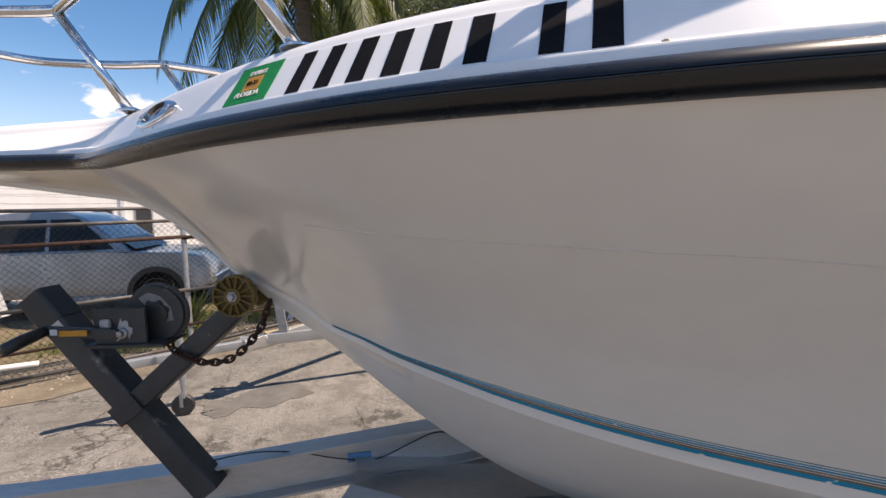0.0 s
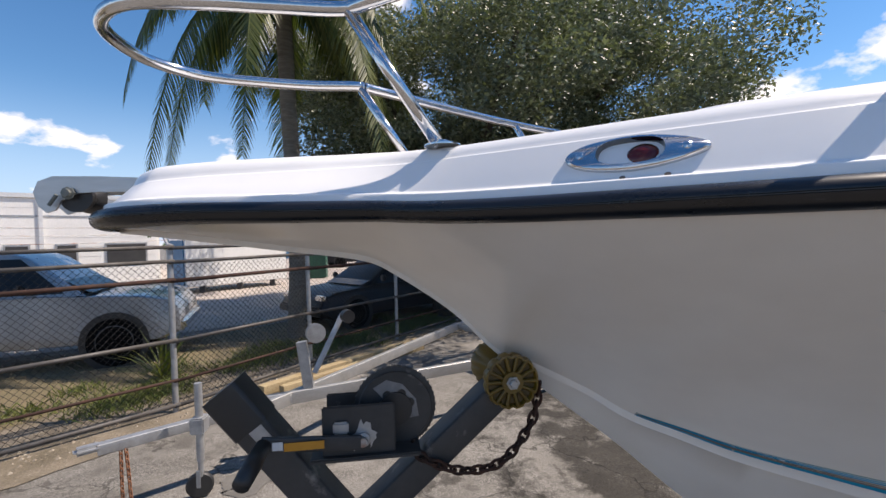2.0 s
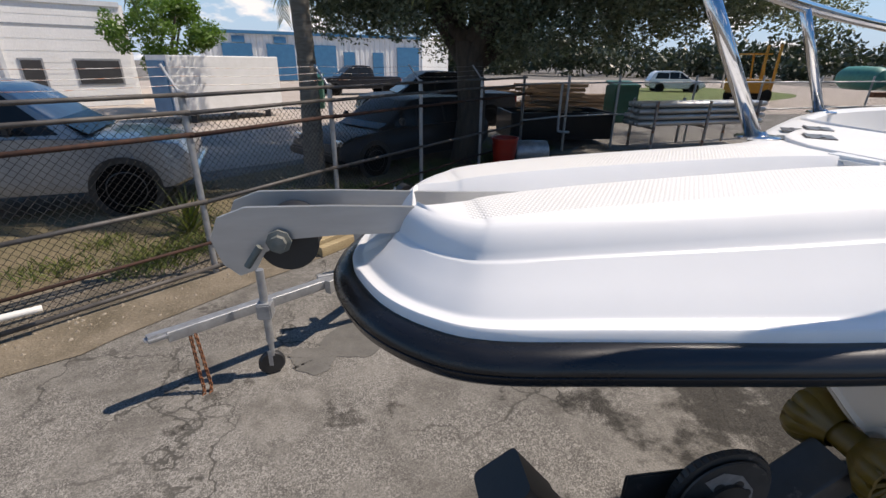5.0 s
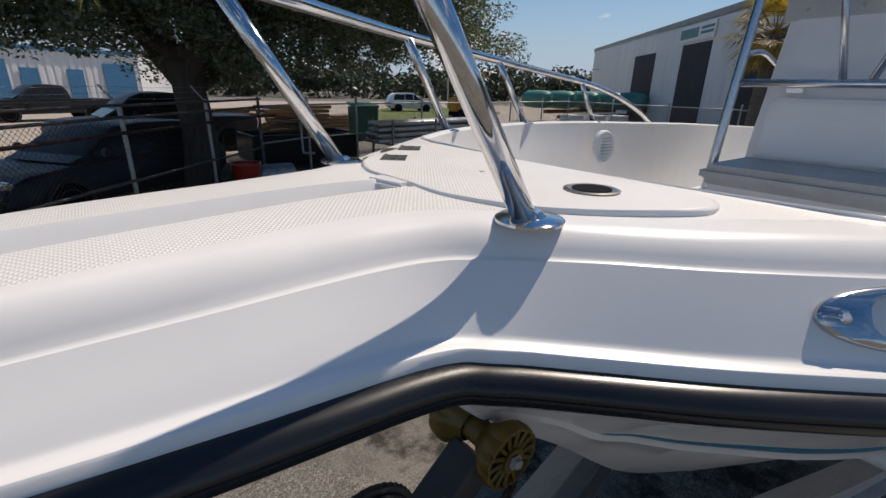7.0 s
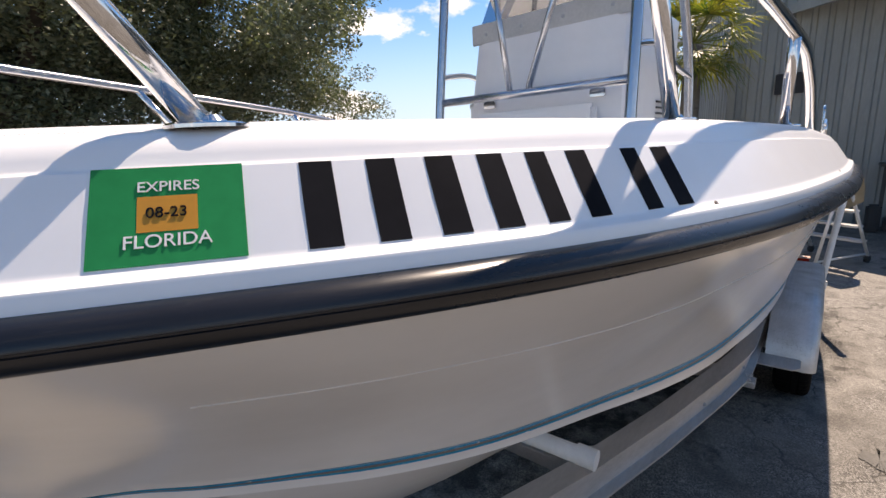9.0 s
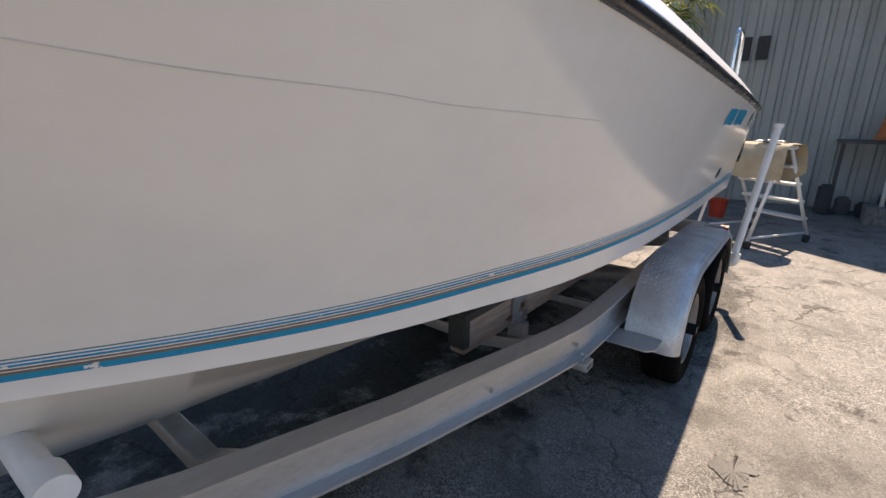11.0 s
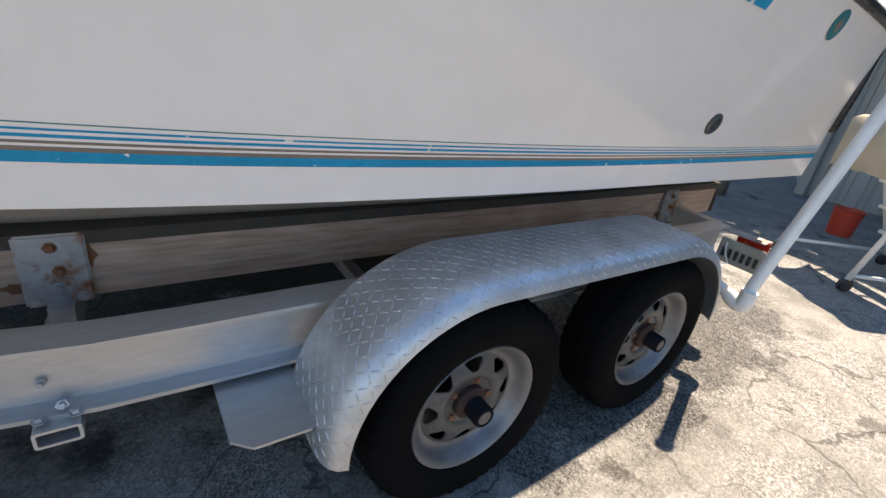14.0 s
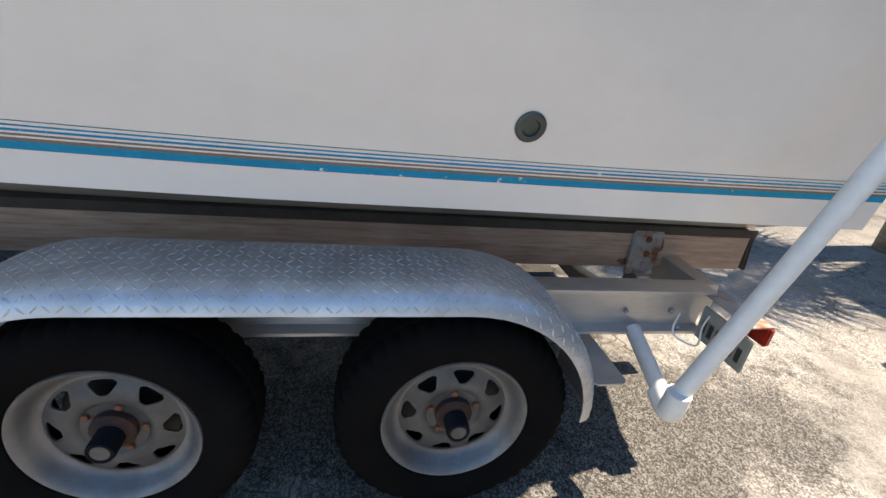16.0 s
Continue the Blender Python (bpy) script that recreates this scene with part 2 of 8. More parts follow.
    w2 = ramp_node(nt, sm2.outputs[0], [(0.85, (0.9, 0.9, 0.9)), (1.0, (0, 0, 0))])
    # grit multiplied down so the colour carries the shade under the fender
    c = mix_node(nt, w2.outputs[0], c, mix_node(nt, 1.0, gc, (0.32, 0.314, 0.305), "MULTIPLY"))
    # small oily and damp blotches
    oil = noise_node(nt, 1.9, 6, 0.7)
    om = ramp_node(nt, oil.outputs["Fac"], [(0.60, (0, 0, 0)), (0.645, (0.85, 0.85, 0.85))]).outputs[0]
    c = mix_node(nt, om, c, mix_node(nt, 1.0, c, (0.36, 0.35, 0.34), "MULTIPLY"))
    nt.links.new(c, b.inputs["Base Color"])
    b.inputs["Specular IOR Level"].default_value = 0.3
    b.inputs["Roughness"].default_value = 0.88
    hm = nt.nodes.new("ShaderNodeMath")
    hm.operation = "SUBTRACT"
    nt.links.new(fine.outputs["Fac"], hm.inputs[0])
    nt.links.new(line, hm.inputs[1])
    bump_to(nt, b, hm.outputs[0], 0.6, 0.006)
    return m


def make_rub():
    """Black rubber rub rail with grey scuffs along it."""
    m, nt, b = mat_new("black_rubber_rail")
    n = noise_node(nt, 5, 6, 0.7, stretch=(1, 1, 4))
    s = noise_node(nt, 40, 4, 0.7, stretch=(0.3, 0.3, 3))
    c = ramp_node(nt, n.outputs["Fac"], [(0.35, (0.004, 0.0045, 0.006)), (0.7, (0.010, 0.0105, 0.013))]).outputs[0]
    f = ramp_node(nt, s.outputs["Fac"], [(0.66, (0, 0, 0)), (0.8, (1, 1, 1))]).outputs[0]
    nt.links.new(mix_node(nt, f, c, (0.05, 0.05, 0.055)), b.inputs["Base Color"])
    r = nt.nodes.new("ShaderNodeMapRange")
    r.inputs["To Min"].default_value, r.inputs["To Max"].default_value = 0.20, 0.36
    nt.links.new(n.outputs["Fac"], r.inputs["Value"])
    nt.links.new(r.outputs[0], b.inputs["Roughness"])
    bump_to(nt, b, s.outputs["Fac"], 0.12, 0.002)
    return m


def make_plate():
    """Dull aluminium sheet for the tread plate; the raised bars are geometry."""
    m, nt, b = mat_new("tread_plate")
    n = noise_node(nt, 7, 5, 0.6)
    n2 = noise_node(nt, 90, 3, 0.6)
    c = ramp_node(nt, n.outputs["Fac"], [(0.3, (0.60, 0.61, 0.62)), (0.7, (0.42, 0.42, 0.41))]).outputs[0]
    nt.links.new(c, b.inputs["Base Color"])
    b.inputs["Metallic"].default_value = 0.8
    r = nt.nodes.new("ShaderNodeMapRange")
    r.inputs["To Min"].default_value, r.inputs["To Max"].default_value = 0.34, 0.58
    nt.links.new(n.outputs["Fac"], r.inputs["Value"])
    nt.links.new(r.outputs[0], b.inputs["Roughness"])
    bump_to(nt, b, n2.outputs["Fac"], 0.15, 0.001)
    return m


def make_wood(name, a, b2, rough=0.8):
    m, nt, b = mat_new(name)
    n = noise_node(nt, 5, 6, 0.6, stretch=(1, 14, 14))
    k = noise_node(nt, 2.2, 4, 0.6)
    c = ramp_node(nt, n.outputs["Fac"], [(0.3, a), (0.65, b2)]).outputs[0]
    d = ramp_node(nt, k.outputs["Fac"], [(0.35, (0.78, 0.76, 0.74)), (0.65, (1, 1, 1))]).outputs[0]
    nt.links.new(mix_node(nt, 1.0, c, d, "MULTIPLY"), b.inputs["Base Color"])
    b.inputs["Roughness"].default_value = rough
    bump_to(nt, b, n.outputs["Fac"], 0.35, 0.003)
    return m


def make_leaf(name, a, b2, trans=0.35):
    m, nt, b = mat_new(name)
    g = nt.nodes.new("ShaderNodeNewGeometry")
    c = ramp_node(nt, g.outputs["Random Per Island"], [(0.0, a), (1.0, b2)]).outputs[0]
    nt.links.new(c, b.inputs["Base Color"])
    b.inputs["Roughness"].default_value = 0.45
    b.inputs["Subsurface Weight"].default_value = 0.0
    tr = nt.nodes.new("ShaderNodeBsdfTranslucent")
    nt.links.new(mix_node(nt, 1.0, c, (1.05, 1.18, 0.6), "MULTIPLY"), tr.inputs["Color"])
    mx = nt.nodes.new("ShaderNodeMixShader")
    mx.inputs[0].default_value = trans
    nt.links.new(b.outputs[0], mx.inputs[1])
    nt.links.new(tr.outputs[0], mx.inputs[2])
    nt.links.new(mx.outputs[0], nt.nodes["Material Output"].inputs[0])
    return m


def glass(name, tint=(0.9, 0.95, 0.95), rough=0.02):
    m, nt, b = mat_new(name)
    b.inputs["Base Color"].default_value = (*tint, 1)
    b.inputs["Transmission Weight"].default_value = 1.0
    b.inputs["Roughness"].default_value = rough
    return m


HULL = make_gelcoat("hull_gelcoat", (0.76, 0.722, 0.672), (0.70, 0.655, 0.60), 0.15, 0.04)
DECK = make_gelcoat("deck_gelcoat", (0.80, 0.80, 0.79), (0.74, 0.735, 0.72), 0.3, 0.05)
NONSKID = make_nonskid()
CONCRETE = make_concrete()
RUB = make_rub()
PLATE = make_plate()
STEEL = surface("polished_stainless", (0.72, 0.72, 0.73), (0.66, 0.65, 0.64), 0.1, 1.0, 8, 120, 0.03, 0.001, rough_var=0.05)
ALU = surface("weathered_aluminium", (0.56, 0.56, 0.555), (0.44, 0.435, 0.42), 0.46, 0.75, 3, 40, 0.12, 0.002, stretch=(0.4, 2, 2))
GALV = surface("galvanised_steel", (0.48, 0.49, 0.50), (0.33, 0.335, 0.34), 0.5, 0.7, 9, 60, 0.2, 0.002)
RUSTY = surface("rusty_galvanised_steel", (0.42, 0.42, 0.42), (0.33, 0.32, 0.31), 0.55, 0.6, 6, 50, 0.3, 0.003, spots=((0.24, 0.09, 0.035), 0.5, 0.62, 9))
RUST = surface("rust", (0.25, 0.10, 0.045), (0.15, 0.06, 0.03), 0.85, 0.1, 8, 70, 0.5, 0.004)
DARKSTEEL = surface("dark_grey_painted_steel", (0.055, 0.056, 0.058), (0.036, 0.037, 0.039), 0.5, 0.3, 5, 50, 0.25, 0.002, spots=((0.2, 0.19, 0.18), 0.62, 0.74, 14))
TYRE = surface("tyre_rubber", (0.0045, 0.0045, 0.0047), (0.008, 0.0077, 0.0073), 0.85, 0, 5, 80, 0.25, 0.002, spec=0.04)
DISCM = surface("dirty_wheel_disc", (0.115, 0.115, 0.115), (0.07, 0.069, 0.067), 0.5, 0.4, 8, 60, 0.2, 0.002)
RIMM = surface("dull_painted_rim", (0.19, 0.19, 0.192), (0.13, 0.129, 0.127), 0.44, 0.5, 6, 60, 0.2, 0.002, spots=((0.23, 0.225, 0.22), 0.6, 0.75, 11))
YELLOW = surface("yellow_roller_poly", (0.15, 0.092, 0.008), (0.08, 0.045, 0.006), 0.4, 0, 8, 40, 0.2, 0.002, spots=((0.12, 0.07, 0.02), 0.58, 0.72, 12))
BLACK = surface("black_plastic", (0.018, 0.018, 0.019), (0.03, 0.03, 0.03), 0.45, 0, 6, 60, 0.1, 0.001)
TEAL = surface("teal_vinyl", (0.0, 0.27, 0.45), (0.0, 0.235, 0.39), 0.6, 0, 5, 60, 0.03, 0.001, spec=0.08, spots=((0.70, 0.67, 0.62), 0.64, 0.66, 24))
TEALDK = surface("dark_teal_vinyl", (0.0, 0.17, 0.18), (0.0, 0.13, 0.15), 0.35, 0, 5, 60, 0.03, 0.001)
TAUPE = surface("taupe_vinyl", (0.20, 0.15, 0.115), (0.17, 0.13, 0.10), 0.4, 0, 5, 60, 0.03, 0.001)
INK = surface("black_vinyl", (0.010, 0.010, 0.012), (0.017, 0.017, 0.019), 0.8, 0, 7, 60, 0.05, 0.001, spec=0.04)
GREEN = surface("green_decal_vinyl", (0.0, 0.26, 0.085), (0.0, 0.22, 0.07), 0.7, 0, 5, 60, 0.03, 0.001, spec=0.05)
ORANGE = surface("orange_decal", (0.62, 0.27, 0.02), (0.52, 0.22, 0.02), 0.5, 0, 5, 60, 0.03, 0.001)
WHITE = surface("white_paint", (0.80, 0.80, 0.79), (0.72, 0.72, 0.70), 0.45, 0, 3, 50, 0.05, 0.001)
PVC = surface("white_pvc", (0.76, 0.75, 0.72), (0.66, 0.65, 0.61), 0.38, 0, 5, 40, 0.05, 0.001)
WOOD = make_wood("weathered_timber", (0.52, 0.375, 0.295), (0.31, 0.205, 0.15))
CARPET = surface("bunk_carpet", (0.05, 0.042, 0.035), (0.075, 0.06, 0.05), 0.95, 0, 9, 160, 0.8, 0.006)
SCREEN = glass("clear_acrylic", (0.9, 0.95, 0.97), 0.02)
CUSHION = surface("grey_vinyl_cushion", (0.50, 0.50, 0.48), (0.42, 0.42, 0.40), 0.5, 0, 6, 80, 0.1, 0.002)
SOIL = surface("sandy_soil", (0.20, 0.165, 0.12), (0.11, 0.09, 0.06), 0.95, 0, 2.2, 40, 0.8, 0.02, spots=((0.30, 0.255, 0.19), 0.58, 0.72, 30))


# ---- mesh helpers ----
def root_of(ob):
    while ob.parent:
        ob = ob.parent
    return ob


def thing(name, origin, label, category, group="", kind=""):
    ob = new(name)
    ob.location = origin
    ob["origin"] = [float(v) for v in origin]
    return tagged(ob, label, category, group, kind)


def part(name, geo, material, parent, label="", smooth=None):
    """Links (verts, faces) in world coordinates as one mesh object under parent."""
    verts, faces = geo[0], geo[1]
    org = Vector(root_of(parent)["origin"]) if parent else Vector((0, 0, 0))
    me = bpy.data.meshes.new(name)
    me.from_pydata([tuple(Vector(v) - org) for v in verts], [], faces)
    me.materials.append(material)
    if len(geo) > 2 and geo[2]:
        uv = me.uv_layers.new(name="UVMap")
        for loop in me.loops:
            uv.data[loop.index].uv = geo[2][loop.vertex_index]
    ob = new(name, me)
    if parent:
        ob.parent = parent
    if smooth is not None:
        me.polygons.foreach_set("use_smooth", [True] * len(me.polygons))
        if smooth > 0:
            me.set_sharp_from_angle(angle=radians(smooth))
    me.update()
    return tagged(ob, label)


def single(name, geo, material, label, category, group="", kind="", smooth=None):
    ob = part(name, geo, material, None, "", smooth)
    return tagged(ob, label, category, group, kind)


def join(*geos):
    vs, fs = [], []
    for g in geos:
        k = len(vs)
        vs += list(g[0])
        fs += [tuple(i + k for i in f) for f in g[1]]
    return vs, fs


def moved(geo, m):
    return [m @ Vector(v) for v in geo[0]], geo[1]


def mirrored(geo):
    return [(v[0], -v[1], v[2]) for v in geo[0]], [tuple(reversed(f)) for f in geo[1]]


def box(cx, cy, cz, sx, sy, sz, bevel=0.004):
    bm = bmesh.new()
    bmesh.ops.create_cube(bm, size=1)
    for v in bm.verts:
        v.co = Vector((v.co.x * sx, v.co.y * sy, v.co.z * sz))
    if bevel:
        bmesh.ops.bevel(bm, geom=bm.edges[:], offset=min(bevel, 0.45 * min(sx, sy, sz)), segments=2, affect="EDGES")
    out = take(bm)
    return moved(out, Matrix.Translation((cx, cy, cz)))


def take(bm):
    bm.verts.ensure_lookup_table()
    bm.verts.index_update()
    out = [v.co.copy() for v in bm.verts], [tuple(v.index for v in f.verts) for f in bm.faces]
    bm.free()
    return out


def grid(rows, close=False, wrap=False):
    """Faces between rows of points; wrap joins each row's ends, close joins last to first row."""
    n = len(rows[0])
    vs = [p for r in rows for p in r]
    fs = []
    for i in range(len(rows) - (0 if close else 1)):
        a, b = i * n, ((i + 1) % len(rows)) * n
        for j in range(n - (0 if wrap else 1)):
            k = (j + 1) % n
            fs.append((a + j, a + k, b + k, b + j))
    return vs, fs


def smooth_path(pts, per=8):
    """Catmull-Rom through the points."""
    pts = [Vector(p) for p in pts]
    out = []
    for i in range(len(pts) - 1):
        p0, p1, p2, p3 = pts[max(i - 1, 0)], pts[i], pts[i + 1], pts[min(i + 2, len(pts) - 1)]
        for k in range(per):
            t = k / per
            out.append(0.5 * ((2 * p1) + (p2 - p0) * t + (2 * p0 - 5 * p1 + 4 * p2 - p3) * t * t + (3 * p1 - p0 - 3 * p2 + p3) * t ** 3))
    out.append(pts[-1])
    return out


def frames_along(path, up=(0, 0, 1)):
    path = [Vector(p) for p in path]
    out = []
    for i, p in enumerate(path):
        d = (path[min(i + 1, len(path) - 1)] - path[max(i - 1, 0)]).normalized()
        u = Vector(up)
        if abs(d.dot(u)) > 0.97:
            u = out[-1][2] if out else Vector((1, 0, 0))
        s = d.cross(u).normalized()
        out.append((p, s, s.cross(d).normalized()))
    return out


def tube(path, r, n=12, cap=True, up=(0, 0, 1)):
    """A round tube along the points; r may be a list."""
    rows = []
    for i, (p, s, u) in enumerate(frames_along(path, up)):
        rr = r[i] if isinstance(r, (list, tuple)) else r
        rows.append([p + rr * (math.cos(a) * s + math.sin(a) * u) for a in (2 * math.pi * k / n for k in range(n))])
    vs, fs = grid(rows, wrap=True)
    if cap:
        fs.append(tuple(range(n))[::-1])
        fs.append(tuple(range(len(vs) - n, len(vs))))
    return vs, fs


def sweep(path, profile, up=(0, 0, 1), closed_profile=True, cap=True):
    rows = [[p + a * s + b * u for a, b in profile] for p, s, u in frames_along(path, up)]
    vs, fs = grid(rows, wrap=closed_profile)
    if cap and closed_profile:
        n = len(profile)
        fs.append(tuple(range(n))[::-1])
        fs.append(tuple(range(len(vs) - n, len(vs))))
    return vs, fs


def rect(w, h):
    return [(-w / 2, -h / 2), (w / 2, -h / 2), (w / 2, h / 2), (-w / 2, h / 2)]


def round_rect(w, h, r=0.01, n=3):
    out = []
    for cx, cy, a0 in ((w / 2 - r, -h / 2 + r, -90), (w / 2 - r, h / 2 - r, 0), (-w / 2 + r, h / 2 - r, 90), (-w / 2 + r, -h / 2 + r, 180)):
        for k in range(n + 1):
            a = radians(a0 + 90 * k / n)
            out.append((cx + r * math.cos(a), cy + r * math.sin(a)))
    return out


def beam(a, b, w, h, r=0.006, up=(0, 0, 1)):
    return sweep([a, b], round_rect(w, h, r), up)


def lathe(profile, n=32, m=None):
    """Turns (radius, height) points round z; m places it."""
    rows = [[(r * math.cos(2 * math.pi * k / n), r * math.sin(2 * math.pi * k / n), h) for k in range(n)] for r, h in profile]
    g = grid(rows, wrap=True)
    fs = list(g[1])
    if profile[0][0] > 1e-6:
        fs.append(tuple(range(n)))
    if profile[-1][0] > 1e-6:
        fs.append(tuple(range(len(g[0]) - n, len(g[0])))[::-1])
    g = (g[0], [f[::-1] for f in fs])
    return moved(g, m) if m is not None else g


def disc_axis(p, axis, profile, n=28):
    """A lathe whose axis points along axis, from p."""
    return lathe(profile, n, Matrix.Translation(p) @ Vector(axis).to_track_quat("Z", "Y").to_matrix().to_4x4())


def lerp_table(x, table):
    """Smooth curve through a table of (x, value)."""
    xs = [r[0] for r in table]
    if x <= xs[0]:
        return table[0][1]
    if x >= xs[-1]:
        return table[-1][1]
    i = max(k for k in range(len(xs) - 1) if xs[k] <= x)
    y = [table[max(i - 1, 0)], table[i], table[i + 1], table[min(i + 2, len(xs) - 1)]]
    h = y[2][0] - y[1][0]
    t = (x - y[1][0]) / h
    m1 = (y[2][1] - y[0][1]) / max(y[2][0] - y[0][0], 1e-9) * h
    m2 = (y[3][1] - y[1][1]) / max(y[3][0] - y[1][0], 1e-9) * h
    d = y[2][1] - y[1][1]
    if d == 0:
        m1 = m2 = 0
    else:
        m1, m2 = max(min(m1 / d, 3), 0) * d, max(min(m2 / d, 3), 0) * d
    return (2 * t ** 3 - 3 * t * t + 1) * y[1][1] + (t ** 3 - 2 * t * t + t) * m1 + (3 * t * t - 2 * t ** 3) * y[2][1] + (t ** 3 - t * t) * m2


# ---- the ground ----
def build_ground():
    n = 60
    vs, fs = [], []
    ext = [-400, -150, -60] + [-30 + 60 * k / n for k in range(n + 1)] + [60, 150, 400]
    for y in ext:
        for x in ext:
            vs.append((x, y, 0.0))
    w = len(ext)
    fs = [(j * w + i, j * w + i + 1, (j + 1) * w + i + 1, (j + 1) * w + i) for j in range(w - 1) for i in range(w - 1)]
    single("ground", (vs, fs), CONCRETE, "worn grey concrete yard with cracks, stains and painted shade", "ground", kind="structure")


build_ground()

# ---- the boat: shape curves ----
# edge between rub rail and deck moulding, port side, from transom to tip
EDGE = [(2.40, -1.035, 1.712), (2.34, -1.075, 1.715), (2.2, -1.115, 1.722), (1.7, -1.155, 1.74), (0.6, -1.19, 1.78), (-0.5, -1.20, 1.825), (-1.6, -1.19, 1.877), (-2.4, -1.165, 1.906),
        (-2.9, -1.138, 1.924), (-3.4, -1.075, 1.936), (-3.7, -0.989, 1.941), (-3.95, -0.881, 1.946), (-4.2, -0.731, 1.950), (-4.4, -0.583, 1.951),
        (-4.58, -0.435, 1.953), (-4.69, -0.336, 1.957), (-4.76, -0.279, 1.962), (-4.82, -0.25, 1.966), (-4.985, -0.233, 1.968),
        (-5.16, -0.213, 1.97), (-5.27, -0.194, 1.968), (-5.322, -0.164, 1.966), (-5.364, -0.114, 1.965), (-5.392, -0.045, 1.965), (-5.399, 0, 1.965)]
STEM = [(-5.44, 1.925), (-5.29, 1.905), (-5.04, 1.868), (-4.84, 1.836), (-4.77, 1.80), (-4.63, 1.70), (-4.53, 1.60), (-4.4, 1.49), (-4.2, 1.33),
        (-4.03, 1.18), (-3.85, 1.035), (-3.57, 0.86), (-3.2, 0.72), (-2.7, 0.64), (-2.0, 0.60), (0, 0.575), (2.42, 0.57)]
CHINE_Y = [(-5.44, 0.0), (-4.5, 0.012), (-4.3, 0.05), (-4.217, 0.09), (-4.1, 0.125), (-4.0, 0.18), (-3.85, 0.28), (-3.7, 0.38), (-3.5, 0.48), (-3.3, 0.555), (-3.0, 0.645), (-2.7, 0.735), (-2.4, 0.81), (-2.1, 0.86), (-1.3, 0.95), (-0.6, 0.988),
           (0.3, 0.995), (1.2, 0.985), (2.42, 0.98)]
CHINE_DROP = [(-4.5, 0.012), (-4.2, 0.02), (-3.3, 0.032), (-3.0, 0.038), (-2.4, 0.055), (-1.92, 0.07), (-1.53, 0.085), (-0.6, 0.087), (0.3, 0.088), (1.2, 0.09), (2.42, 0.11)]
CHINE_Z = [(-4.5, 1.60), (-4.3, 1.50), (-4.217, 1.450), (-4.1, 1.405), (-4.0, 1.372), (-3.85, 1.345), (-3.7, 1.322), (-3.5, 1.292), (-3.3, 1.266), (-3.0, 1.23), (-2.7, 1.195), (-2.4, 1.168), (-2.1, 1.147), (-1.65, 1.117), (-1.3, 1.098), (-0.6, 1.075), (0.3, 1.061), (1.2, 1.058), (2.42, 1.073)]


def chine(x):
    k = lerp_table(x, STEM)
    z = lerp_table(x, CHINE_Z) if x > -4.5 else k + 0.012
    return lerp_table(x, CHINE_Y), max(z, k + 0.008), k


def edge_path(per=9):
    return smooth_path(EDGE, per)


RUB_H = 0.040


def hull_side_row(p):
    """One section of the port topside, from under the rub rail down to the keel."""
    x, b, z0 = p.x, -p.y, p.z - RUB_H
    cy, cz, kz = chine(x)
    cy = min(cy, b)
    bow = max(0.0, min(1.0, (-1.5 - x) / 2.8))
    row = []
    n = 12
    for i in range(n + 1):
        s = i / n
        t = 1 - s
        yy = cy + (b - cy) * (t - 0.10 * bow * math.sin(math.pi * t) * (1 - t))
        zz = cz + (z0 - cz) * t
        row.append(Vector((x, -yy, zz)))
    # band under the stripe, chine flat and bottom
    drop = min(lerp_table(x, CHINE_DROP), 0.8 * max(cz - kz, 0.0))
    row.append(Vector((x, -cy * 0.985, cz - drop)))
    row.append(Vector((x, -cy * 0.90, cz - drop - 0.004)))
    for t in (0.66, 0.33, 0.0):
        row.append(Vector((x, -cy * 0.90 * t, kz + (cz - drop - 0.004 - kz) * t ** 1.1)))
    return row


def side_point(x, s, out=0.0):
    """A point on the port topside at station x, s = 0 under the rail and 1 at the stripe, and its outward normal."""
    def at(x, s):
        e = edge_at(x)
        r = hull_side_row(Vector((x, e.y, e.z)))
        k = max(0, min(s, 1)) * 12
        i = min(int(k), 11)
        return r[i].lerp(r[i + 1], k - i)
    p = at(x, s)
    du, dv = at(x + 0.02, s) - at(x - 0.02, s), at(x, min(s + 0.02, 1)) - at(x, max(s - 0.02, 0))
    n = dv.cross(du).normalized()
    if n.y > 0:
        n = -n
    return p + n * out, n


EDGE_PTS = edge_path()


def edge_at(x):
    for a, b in zip(EDGE_PTS, EDGE_PTS[1:]):
        if b.x <= x <= a.x:
            return a.lerp(b, (a.x - x) / max(a.x - b.x, 1e-9))
    return EDGE_PTS[0] if x > EDGE_PTS[0].x else EDGE_PTS[-1]


def inward(pts):
    """Plan normals pointing to the boat's middle."""
    out = []
    for i in range(len(pts)):
        d = pts[min(i + 1, len(pts) - 1)] - pts[max(i - 1, 0)]
        if i == len(pts) - 1:
            d = Vector((0, 1, 0))
        n = Vector((-d.y, d.x, 0)).normalized()
        out.append(-n if n.y < 0 and i < len(pts) - 1 else n)
    out[-1] = Vector((1, 0, 0))
    return out


CREASE_DROP = [(-5.44, 0.017), (-5.2, 0.0155), (-5.0, 0.0125), (-4.82, 0.0075), (-4.66, 0.0), (2.42, 0.0)]
CAP_H = [(-5.44, 0.076), (-5.3, 0.080), (-4.97, 0.100), (-4.68, 0.112), (-4.2, 0.117), (-3.4, 0.121), (2.42, 0.125)]


